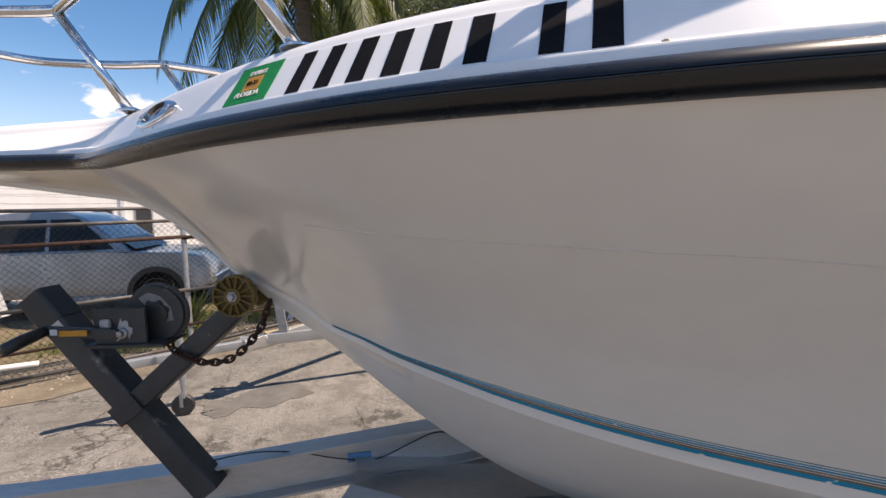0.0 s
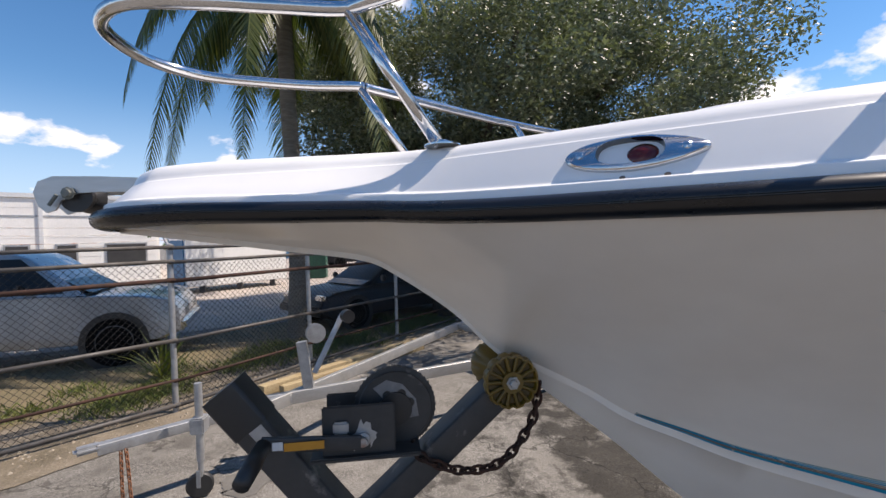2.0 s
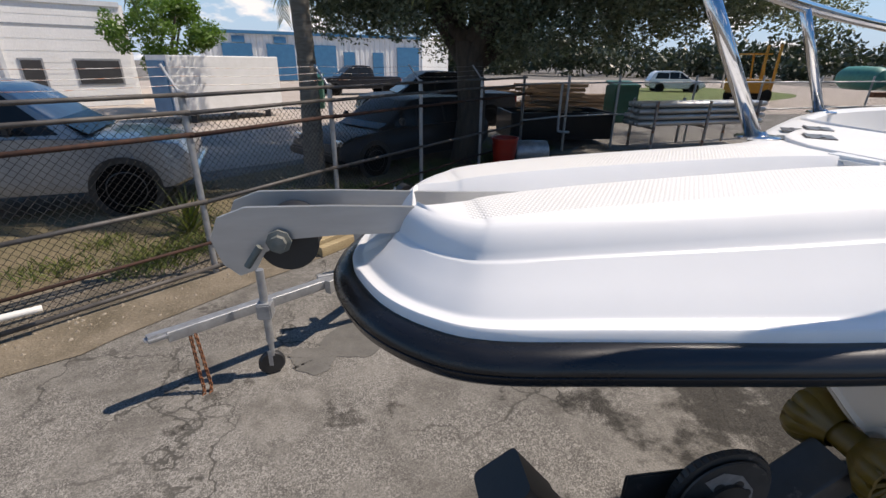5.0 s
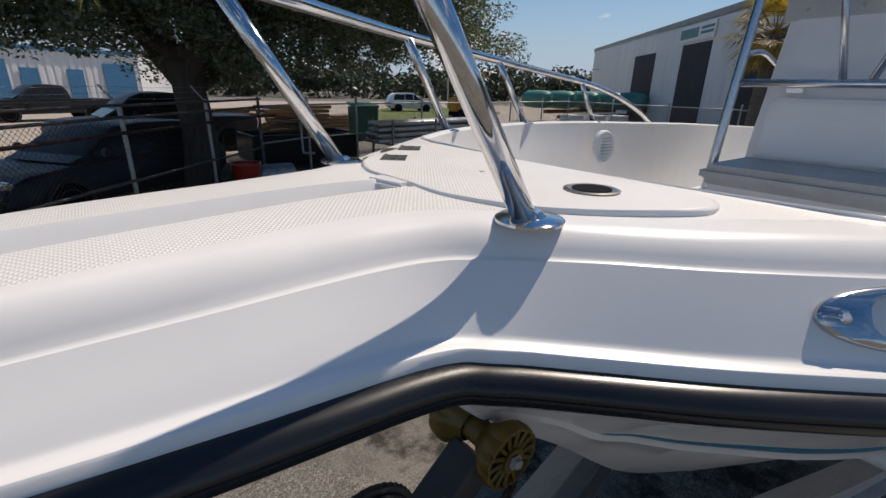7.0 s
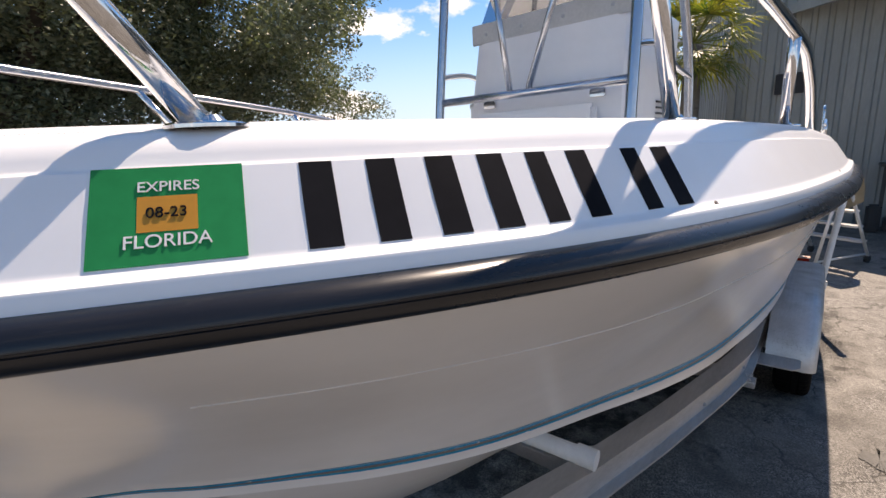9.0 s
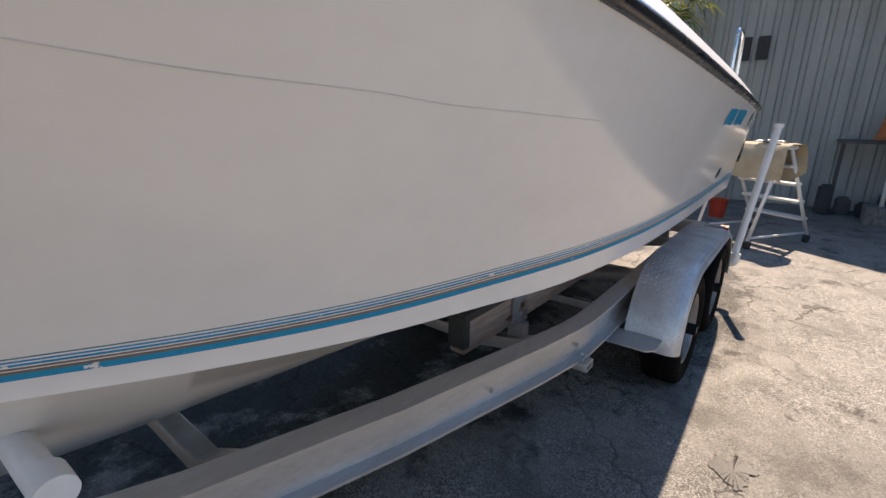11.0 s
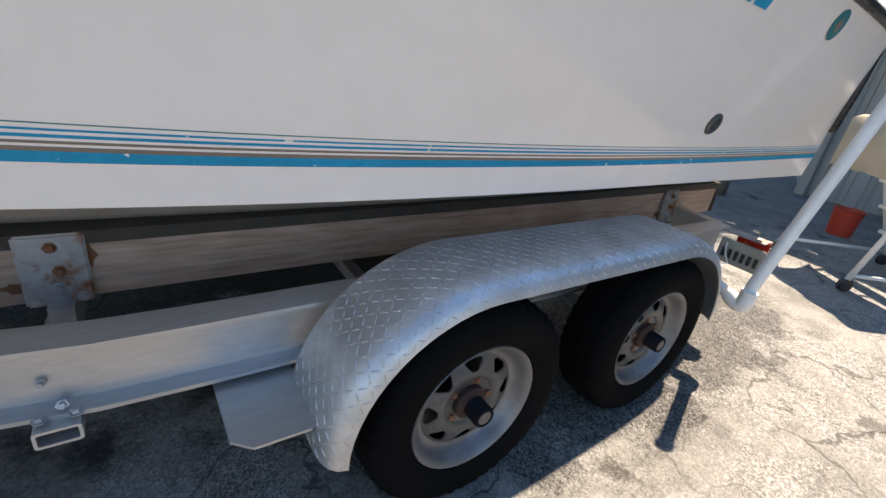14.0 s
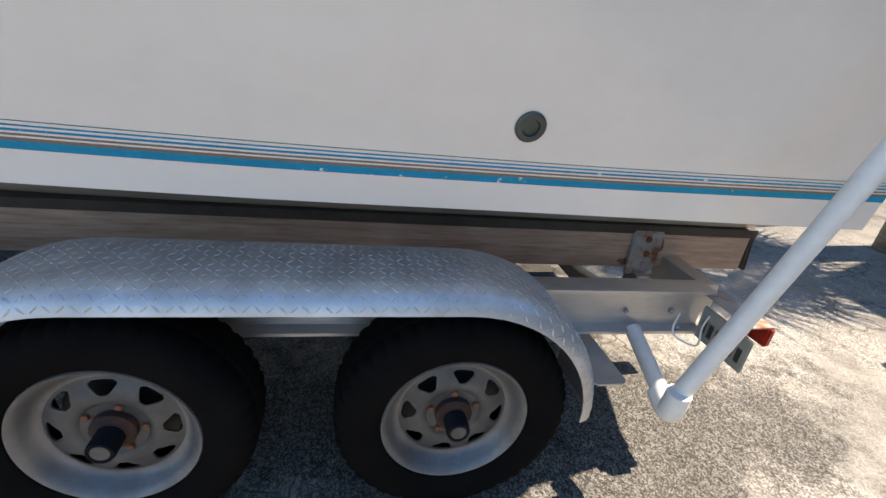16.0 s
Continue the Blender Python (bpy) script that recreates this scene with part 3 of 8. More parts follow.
def cap_profile(x):
    """(inward, up) of the deck moulding's outer face, from the rub rail to the deck edge."""
    k = lerp_table(x, CAP_H) / 0.125
    w = 1.0 if x > -4.9 else max(0.72, 1 - (-4.9 - x) * 0.5)
    prof = [(-0.004, -0.008), (-0.003, 0.008), (-0.001, 0.0115), (0.004, 0.0135), (0.0115, 0.0150), (0.0148, 0.0178), (0.0162, 0.0205), (0.0360, 0.052), (0.0584, 0.0895), (0.0598, 0.0915), (0.0632, 0.0925),
            (0.0660, 0.0955), (0.0700, 0.1025), (0.0755, 0.1095), (0.082, 0.1160), (0.0905, 0.1215), (0.098, 0.1242), (0.104, 0.125)]
    c = 1.0 if x > -4.9 else max(0.75, 1 - (-4.9 - x) * 0.7)
    low = lerp_table(x, CREASE_DROP)

    def sunk(q):
        """The crease lies lower towards the bow, with a wider round above it."""
        return q - low * max(0.0, min(1.0, (q - 0.0205) / 0.069)) * max(0.0, min(1.0, (0.125 - q) / 0.0295)) ** 0.8
    return [((p if p < 0.06 else 0.06 + (p - 0.06) * c) * w, sunk(q) * k) for p, q in prof]


COAM = [(-4.345, 0.0), (-4.342, 0.25), (-4.335, 0.43), (-4.31, 0.505), (-4.24, 0.565), (-4.1, 0.66), (-3.95, 0.74), (-3.7, 0.845), (-3.4, 0.93), (-2.9, 0.995), (-2.4, 1.025), (-1.6, 1.045), (0, 1.055), (2.3, 0.97)]
GROOVE = [(-5.44, 0.034), (-5.2, 0.028), (-4.9, 0.022), (-4.66, 0.016)]


def deck_row(p, n):
    x = p.x
    notch = max(0.0, min(1.0, 1 - (-p.y - 0.03) / 0.022)) if p.x < -5.3 else 0.0
    row = [p + n * a + Vector((0, 0, b * (1 - 0.5 * notch) if b > 0 else b)) for a, b in cap_profile(p.x)]
    e = row[-1].copy()
    x = e.x
    zd = e.z
    if x < -4.345:
        g = lerp_table(x, GROOVE) if x < -4.66 else 0.04
        depth = 0.036 * max(0.0, min(1.0, (-4.66 - x) / 0.1)) * (1 - notch)
        yi = min(g + 0.015, max(-e.y - 0.002, 0.001))
        lid = [(yi, 0), (yi * 0.8, -depth * 0.35), (yi * 0.62, -depth), (yi * 0.4, -depth), (yi * 0.2, -depth), (0.0, -depth), (0.0, -depth)]
    else:
        c = lerp_table(x, COAM)
        yi = c
        cy, cz, kz = chine(x)
        zf = zd - 0.46
        beam_at = cy + (-p.y - cy) * (zf - cz) / (p.z - RUB_H - cz)
        low = max(0.0, min(c - 0.06, beam_at - 0.05))
        lid = [(c, 0.0), (max(c - 0.008, 0), 0.004), (max(c - 0.022, 0), 0.005), (max(c - 0.032, 0), -0.004), (max(c - 0.04, 0), -0.12), (low, -0.46), (0.0, -0.46)]
    steps = 6
    for k in range(1, steps + 1):
        t = k / steps
        row.append(Vector((x, e.y + (-yi - e.y) * t, zd + 0.003 * math.sin(math.pi * t * 0.5))))
    zc = zd + 0.003
    for yy, dz in lid[1:]:
        row.append(Vector((x, -yy, zc + dz)))
    return row


def dense_edge():
    """Edge points with extra stations near the cockpit's front."""
    pts = list(EDGE_PTS)
    return pts


boat = thing("boat", (0, 0, 0), "white centre-console fishing boat with black rub rail on a trailer", "boat")


def build_shell():
    pts = dense_edge()
    ns = inward(pts)
    rows = [hull_side_row(p) for p in pts]
    g = grid(rows)
    tr = rows[0]
    vs = list(g[0])
    fs = [f[::-1] for f in g[1]]
    port = (vs, fs)
    both = join(port, mirrored(port))
    # transom
    k = len(both[0])
    loop = [Vector(v) for v in tr] + [Vector((v.x, -v.y, v.z)) for v in reversed(tr[:-1])]
    both = (both[0] + loop, both[1] + [tuple(range(k, k + len(loop)))])
    part("hull", both, HULL, boat, "off-white glossy gelcoat hull", 35)
    rows = [deck_row(p, n) for p, n in zip(pts, ns)]
    g = grid(rows)
    n0 = len(cap_profile(0))
    w = len(rows[0])
    skid, plain = [], []
    for f in g[1]:
        i, j = f[0] // w, f[0] % w
        x = rows[i][j].x
        (skid if n0 <= j < n0 + 5 and -5.27 < x < -3.6 else plain).append(f)
    part("deck", join((g[0], plain), mirrored((g[0], plain))), DECK, boat, "white moulded deck with raised coaming", 32)
    part("foredeck", join((g[0], skid), mirrored((g[0], skid))), NONSKID, boat, "white diamond-textured non-skid foredeck", 32)
    # rub rail
    prof = [(-0.012, -0.005), (0.004, -0.003), (0.015, -0.005), (0.0235, -0.011), (0.0275, -0.018), (0.0277, -0.0205), (0.0258, -0.0215), (0.0258, -0.0230), (0.0272, -0.024),
            (0.0255, -0.032), (0.019, -0.039), (0.006, -0.044), (-0.012, -0.044)]
    rr = [[p - n * a + Vector((0, 0, b)) for a, b in prof] for p, n in zip(pts, ns)]
    full = rr + [[Vector((v.x, -v.y, v.z)) for v in r] for r in reversed(rr[:-1])]
    part("rub_rail", grid(full), RUB, boat, "black rubber rub rail with scuffs", 40)


build_shell()


def deck_point(x, y, lift=0.0):
    """A place on the foredeck."""
    e = edge_at(x)
    return Vector((x, y, e.z + lerp_table(x, CAP_H) + 0.004 + lift))


# ---- bow rail ----
RAIL_R = 0.0145
RAIL_TOP = [(-4.856, -0.224, 2.337), (-4.268, -0.632, 2.335), (-3.639, -0.910, 2.312), (-2.92, -1.02, 2.248), (-2.6, -1.04, 2.195), (-2.3, -1.045, 2.105), (-2.09, -1.045, 2.012)]
BASES = [(-4.682, -0.225), (-4.09, -0.665), (-3.46, -0.905), (-2.79, -1.01)]


def build_rail():
    left = [Vector(p) for p in RAIL_TOP]
    front = [Vector((-4.985, -0.223, 2.337)), Vector((-5.12, -0.217, 2.342)), Vector((-5.27, -0.192, 2.348)), Vector((-5.36, -0.108, 2.351)), Vector((-5.386, 0.0, 2.353))]
    half = front[::-1] + [left[0], Vector((-4.79, -0.270, 2.3372))] + left[1:]
    pts = [Vector((v.x, -v.y, v.z)) for v in half[::-1][:-1]] + half
    rail = part("bow_rail", tube(smooth_path(pts, 8), RAIL_R, 14), STEEL, boat, "polished stainless steel bow rail", 0)
    for side in (1, -1):
        for (bx, by), top in zip(BASES, RAIL_TOP):
            b = deck_point(bx, by)
            b = Vector((bx, side * by, b.z))
            t = Vector((top[0], side * top[1], top[2]))
            part("rail_post", tube([b, t], RAIL_R * 0.88, 14), STEEL, rail, "", 0)
            part("rail_base", disc_axis((b.x + 0.006, b.y, b.z - 0.002), (0, 0, 1), [(0.037, 0), (0.037, 0.003), (0.034, 0.005), (0.017, 0.0062), (0.0135, 0.010), (0.012, 0.012)], 24), STEEL, rail, "", 30)
        e = RAIL_TOP[-1]
        part("rail_base", disc_axis((e[0], side * e[1], e[2] - 0.012), (0, 0, 1), [(0.04, 0), (0.04, 0.004), (0.034, 0.009), (0.018, 0.014)], 24), STEEL, rail, "", 30)


build_rail()

# ---- the boat trailer ----
trailer = thing("boat_trailer", (0, 0, 0), "tandem-axle aluminium boat trailer with tread-plate fenders", "boat trailer")


def ibeam(path, w, h, t=0.012):
    prof = [(-w / 2, -h / 2), (w / 2, -h / 2), (w / 2, -h / 2 + t), (t / 2, -h / 2 + t * 1.6), (t / 2, h / 2 - t * 1.6), (w / 2, h / 2 - t), (w / 2, h / 2), (-w / 2, h / 2),
            (-w / 2, h / 2 - t), (-t / 2, h / 2 - t * 1.6), (-t / 2, -h / 2 + t * 1.6), (-w / 2, -h / 2 + t)]
    return sweep(path, prof)


def bolt(p, axis, r=0.012):
    return disc_axis(p, axis, [(r * 1.5, 0), (r * 1.5, 0.003), (r, 0.003), (r, 0.011), (r * 0.8, 0.013)], 6)


def build_frame():
    for side in (1, -1):
        path = [(2.0, -0.83 * side, 0.555), (0.5, -0.83 * side, 0.56), (-0.72, -0.83 * side, 0.557), (-0.92, -0.825 * side, 0.557), (-1.08, -0.805 * side, 0.557), (-1.35, -0.752 * side, 0.558), (-2.05, -0.594 * side, 0.568), (-2.7, -0.445 * side, 0.61), (-4.2, -0.09 * side, 0.80)]
        r = part("frame_rail", ibeam(path, 0.10, 0.19), ALU, trailer, "weathered aluminium I-beam", 30)
        for k, x in enumerate((-1.62, -1.02, 1.66, 1.86)):
            y = -0.83 if x > -0.9 else -0.828 + (-0.95 - x) * 0.19
            z = 0.557
            part("bolt", bolt((x, (y - 0.012) * side, z - 0.015), (0, -side, 0), 0.008), GALV, r)
            if x > -1.1:
                part("bolt", bolt((x + 0.03, (y - 0.03) * side, z - 0.075), (0, -side, 0.4), 0.009), GALV, r)
    part("tongue", ibeam([(-3.4, 0.26, 0.955), (-4.6, 0.06, 0.855), (-5.3, 0.0, 0.797), (-6.1, 0, 0.73)], 0.09, 0.15, 0.009), ALU, trailer, "aluminium tongue beam", 30)
    part("tape", moved(box(0, 0, 0, 0.085, 0.003, 0.035, 0.001), Matrix.Translation((-4.18, 0.122, 0.892)) @ Matrix.Rotation(radians(9.46), 4, "Z")), surface("blue_tape", (0.08, 0.24, 0.45), (0.06, 0.2, 0.38), 0.6), trailer, "torn blue masking tape")
    for x, z in ((-2.55, 0.66), (-1.02, 0.50), (0.47, 0.48), (1.80, 0.48)):
        w = 0.83 if x > -1 else 0.45 if x < -2 else 0.8
        part("crossmember", sweep([(x, -w, z), (x, -0.25, z - 0.10), (x, 0.25, z - 0.10), (x, w, z)], round_rect(0.075, 0.075, 0.008), up=(1, 0, 0)), ALU, trailer, "", 30)
    for side in (1, -1):
        vs, fs = grid([[(-1.0 + a, y * side, 0.440 + b) for a, b in p] for y, p in ((-0.62, round_rect(0.088, 0.046, 0.007)), (-0.90, round_rect(0.088, 0.046, 0.007)), (-0.90, round_rect(0.074, 0.032, 0.004)), (-0.66, round_rect(0.074, 0.032, 0.004)))], wrap=True)
        n = len(vs) // 4
        e = part("crossmember_end", (vs, fs + [tuple(range(3 * n, 4 * n))]), ALU, trailer, "open end of a square crossmember tube", 30)
        for dx in (-0.03, 0.035):
            part("bolt", bolt((-1.0 + dx, -0.868 * side, 0.470), (0, 0, 1), 0.011), GALV, e)
    # axles
    for x in (0, 0.94):
        part("axle", beam((x, -0.95, 0.33), (x, 0.95, 0.33), 0.06, 0.06), GALV, trailer, "", 30)
    # wire along the tongue
    pts = smooth_path([(-4.75, 0.02, 0.93), (-4.55, 0.052, 0.955), (-4.40, 0.078, 0.94), (-4.25, 0.10, 0.90), (-4.12, 0.118, 0.885), (-3.98, 0.145, 0.935), (-3.9, 0.16, 0.96), (-3.8, 0.178, 0.945)], 8)
    part("cable", tube(pts, 0.0025, 6), BLACK, trailer, "thin black wiring", 0)


build_frame()


def fender_geo():
    path, n = [], 14
    for k in range(n + 1):
        a = math.pi * (1 - 0.5 * k / n)
        path.append((0.475 * math.cos(a), 0.36 + 0.455 * math.sin(a)))
    for k in range(1, 8):
        path.append((0.94 * k / 8, 0.815))
    for k in range(n + 1):
        a = math.pi * 0.5 * (1 - k / n)
        path.append((0.94 + 0.475 * math.cos(a), 0.36 + 0.455 * math.sin(a)))
    path = [(x - 0.02, z) for x, z in path]
    # across: inner edge, top, rolled outer lip
    acr = [(-0.905, 0.0), (-0.96, 0.0), (-1.02, 0.0), (-1.08, 0.0), (-1.125, 0.0), (-1.156, -0.005), (-1.180, -0.016), (-1.196, -0.034), (-1.203, -0.060), (-1.199, -0.061), (-1.190, -0.037), (-1.175, -0.021), (-1.154, -0.011), (-0.905, -0.006)]
    rows, uvs, s = [], [], 0.0
    for i, (x, z) in enumerate(path):
        if i:
            s += math.dist(path[i - 1], path[i])
        d = Vector((path[min(i + 1, len(path) - 1)][0] - path[max(i - 1, 0)][0], path[min(i + 1, len(path) - 1)][1] - path[max(i - 1, 0)][1])).normalized()
        nx, nz = -d.y, d.x
        run = 0.0
        row = []
        for j, (y, dn) in enumerate(acr):
            if j:
                run += math.dist(acr[j - 1], acr[j])
            row.append(Vector((x + nx * dn, y, z + nz * dn)))
            uvs.append((s, run))
        rows.append(row)
    g = grid(rows)
    # raised lozenge bars in two crossing directions
    lens = [0.0]
    for i in range(1, len(path)):
        lens.append(lens[-1] + math.dist(path[i - 1], path[i]))

    def on(s, t):
        s, t = max(0.0, min(lens[-1] - 1e-6, s)), max(0.0, min(7.99, t))
        i = max(k for k in range(len(lens)) if lens[k] <= s)
        i = min(i, len(path) - 2)
        u = (s - lens[i]) / (lens[i + 1] - lens[i])
        j = int(t)
        v = t - j
        a, b = rows[i][j].lerp(rows[i + 1][j], u), rows[i][j + 1].lerp(rows[i + 1][j + 1], u)
        n = (rows[i + 1][j] - rows[i][j]).cross(rows[i][j + 1] - rows[i][j]).normalized()
        if n.dot(Vector((path[i][0] - 0.47, -0.3, path[i][1] - 0.3))) < 0:
            n = -n
        return a.lerp(b, v), n
    runs = [0.0]
    for j in range(1, 9):
        runs.append(runs[-1] + math.dist(acr[j - 1], acr[j]))

    def at_run(r):
        j = max(k for k in range(9) if runs[k] <= r + 1e-9)
        j = min(j, 7)
        return j + (r - runs[j]) / (runs[j + 1] - runs[j])
    bv, bf = [], []
    pitch = 0.027
    for a in range(int(lens[-1] / pitch)):
        for c in range(int(runs[8] / pitch)):
            s0, r0 = (a + 0.5) * pitch, (c + 0.5) * pitch
            ang = 0.785 if (a + c) % 2 else -0.785
            du, dv = math.cos(ang), math.sin(ang)
            k = len(bv)
            for p, q, h in ((-0.0135, 0, 0), (0, 0.0042, 0), (0.0135, 0, 0), (0, -0.0042, 0), (-0.007, 0, 0.002), (0.007, 0, 0.002)):
                ss, rr = s0 + p * du - q * dv, r0 + p * dv + q * du
                w, n = on(ss, at_run(max(0.0, min(runs[8], rr))))
                bv.append(w + n * (h + 0.0003))
            bf += [(k, k + 1, k + 5, k + 4), (k + 1, k + 2, k + 5), (k + 2, k + 3, k + 4, k + 5), (k + 3, k, k + 4), (k, k + 1, k + 4)][:4] + [(k, k + 4, k + 1)]
    return g[0], g[1], uvs, (bv, bf)


def wheel_geo():
    """Tyre and spoked rim about the origin, outer face towards -y."""
    n = 132
    prof = [(0.216, -0.075), (0.234, -0.100), (0.272, -0.116), (0.31, -0.117), (0.341, -0.107), (0.357, -0.092), (0.364, -0.078), (0.367, -0.05), (0.358, -0.046), (0.358, -0.040), (0.368, -0.036),
            (0.369, -0.005), (0.359, -0.002), (0.359, 0.004), (0.369, 0.008), (0.367, 0.05), (0.364, 0.078), (0.355, 0.092), (0.31, 0.114), (0.24, 0.10), (0.212, 0.08)]
    rows = []
    for r, y in prof:
        row = []
        for k in range(n):
            a = 2 * math.pi * k / n
            rr = r - (0.008 if k % 3 == 0 and 0.335 < r < 0.3685 and abs(y) > 0.04 else 0)
            row.append((rr * math.cos(a), y, rr * math.sin(a)))
        rows.append(row)
    tyre = grid(rows, wrap=True)
    rim_prof = [(0.218, -0.070), (0.231, -0.092), (0.227, -0.099), (0.217, -0.094), (0.206, -0.078), (0.197, -0.060), (0.187, -0.049), (0.178, -0.044), (0.172, -0.044)]
    m = 128
    rows = [[(r * math.cos(2 * math.pi * k / m), y, r * math.sin(2 * math.pi * k / m)) for k in range(m)] for r, y in rim_prof]
    barrel = grid(rows, wrap=True)
    # dished centre with eight rounded triangular holes
    rad = [(0.172, -0.044), (0.163, -0.047), (0.156, -0.050), (0.147, -0.054), (0.138, -0.058), (0.129, -0.061), (0.121, -0.063), (0.106, -0.064), (0.092, -0.060), (0.084, -0.052), (0.06, -0.048), (0.045, -0.048)]
    half = {0: 9.0, 1: 9.0, 2: 13.0, 3: 12.0, 4: 9.8, 5: 7.4, 6: 4.6}
    vs, fs = [], []
    for i, (r, y) in enumerate(rad):
        w = half.get(i, 4.6)
        for k in range(m):
            c = k % 16
            a = -22.5 + (22.5 - w) * c / 3 if c < 3 else -w + 2 * w * (c - 3) / 9 if c <= 12 else w + (22.5 - w) * (c - 12) / 4
            a = radians(45 * (k // 16) + 22.5 + a)
            vs.append((r * math.cos(a), y, r * math.sin(a)))
    for i in range(len(rad) - 1):
        for k in range(m):
            if 1 <= i <= 5 and 3 <= k % 16 <= 11:
                continue
            a, b = i * m + k, i * m + (k + 1) % m
            fs.append((a, b, b + m, a + m))
    k0 = len(vs)
    vs2 = [(x, y + 0.006, z) for x, y, z in vs]
    disc = (vs + vs2, fs + [tuple(i + k0 for i in f[::-1]) for f in fs])
    rim = barrel
    hub = lathe([(0.058, 0.0), (0.058, 0.028), (0.05, 0.034), (0.04, 0.036), (0.036, 0.04)], 24)
    rot = Matrix.Rotation(radians(90), 4, "X")
    hub = moved(hub, Matrix.Translation((0, -0.040, 0)) @ rot)
    cap = moved(lathe([(0.036, 0.0), (0.036, 0.055), (0.033, 0.062), (0.026, 0.062), (0.024, 0.058), (0.0, 0.058)], 24), Matrix.Translation((0, -0.078, 0)) @ rot)
    nuts = [moved(bolt((0, 0, 0), (0, -1, 0), 0.011), Matrix.Translation((0.076 * math.cos(a), -0.047, 0.076 * math.sin(a)))) for a in (2 * math.pi * k / 5 + 0.4 for k in range(5))]
    drum = moved(lathe([(0.15, 0), (0.15, 0.06), (0.0, 0.06)], 32), Matrix.Translation((0, 0.06, 0)) @ rot)
    return tyre, rim, hub, cap, nuts, drum, disc


HUBRUST = surface("dark_hub_rust", (0.06, 0.024, 0.014), (0.025, 0.015, 0.012), 0.85, 0.1, 14, 70, 0.5, 0.004)


def build_wheels():
    geos = wheel_geo()
    for side in (1, -1):
        for x in (0, 0.94):
            m = Matrix.Translation((x, -1.07 * side, 0.347)) @ Matrix.Rotation(0 if side > 0 else math.pi, 4, "Z") @ Matrix.Rotation(0.35 + x, 4, "Y")
            tv, tf = moved(geos[0], m)
            w = part("wheel", ([Vector((v.x, v.y, max(v.z, 0.001))) for v in tv], tf), TYRE, trailer, "worn black trailer tyre on a grey spoked rim", 28)
            part("rim", moved(geos[1], m), RIMM, w, "dull silver spoked steel rim", 30)
            part("wheel_disc", moved(geos[6], m), DISCM, w, "dirty grey disc with eight holes", 30)
            part("hub", moved(geos[2], m), HUBRUST, w, "dark rusty hub", 30)
            part("hub_cap", moved(geos[3], m), INK, w, "black bearing cap", 30)
            part("cap_face", moved(disc_axis((0, -0.1365, 0), (0, -1, 0), [(0.0235, 0), (0.0235, 0.002), (0.018, 0.003), (0.009, 0.0015), (0.0, 0.0015)], 20), m), DISCM, w, "dull silver cap end", 30)
            for nut in geos[4]:
                part("wheel_nut", moved(nut, m), RUST, w)
            part("brake_drum", moved(geos[5], m), BLACK, w, "", 30)
        vs, fs, uv, bars = fender_geo()
        if side < 0:
            vs, fs = mirrored((vs, fs))
            bars = mirrored(bars)
        fd = part("fender", (vs, fs), PLATE, trailer, "aluminium tread-plate tandem fender", 40)
        part("tread_relief", bars, PLATE, fd, "raised diamond bars")["kind"] = "stuff"
        for x0, x1, z in ((-0.685, -0.48, 0.445), (1.38, 1.54, 0.43)):
            o = [(x0 + 0.0, -0.79), (x0 + 0.005, -1.075), (x0 + 0.05, -1.115), (x1 - 0.02, -1.115), (x1, -1.10), (x1, -0.79)]
            vs = [(x, y * side, z) for x, y in o] + [(x, y * side, z - 0.008) for x, y in o]
            k = len(o)
            fs = [tuple(range(k)), tuple(range(2 * k - 1, k - 1, -1))] + [(i, i + k, (i + 1) % k + k, (i + 1) % k) for i in range(k)]
            part("fender_step", (vs, fs), ALU, trailer, "flat aluminium step plate")


build_wheels()


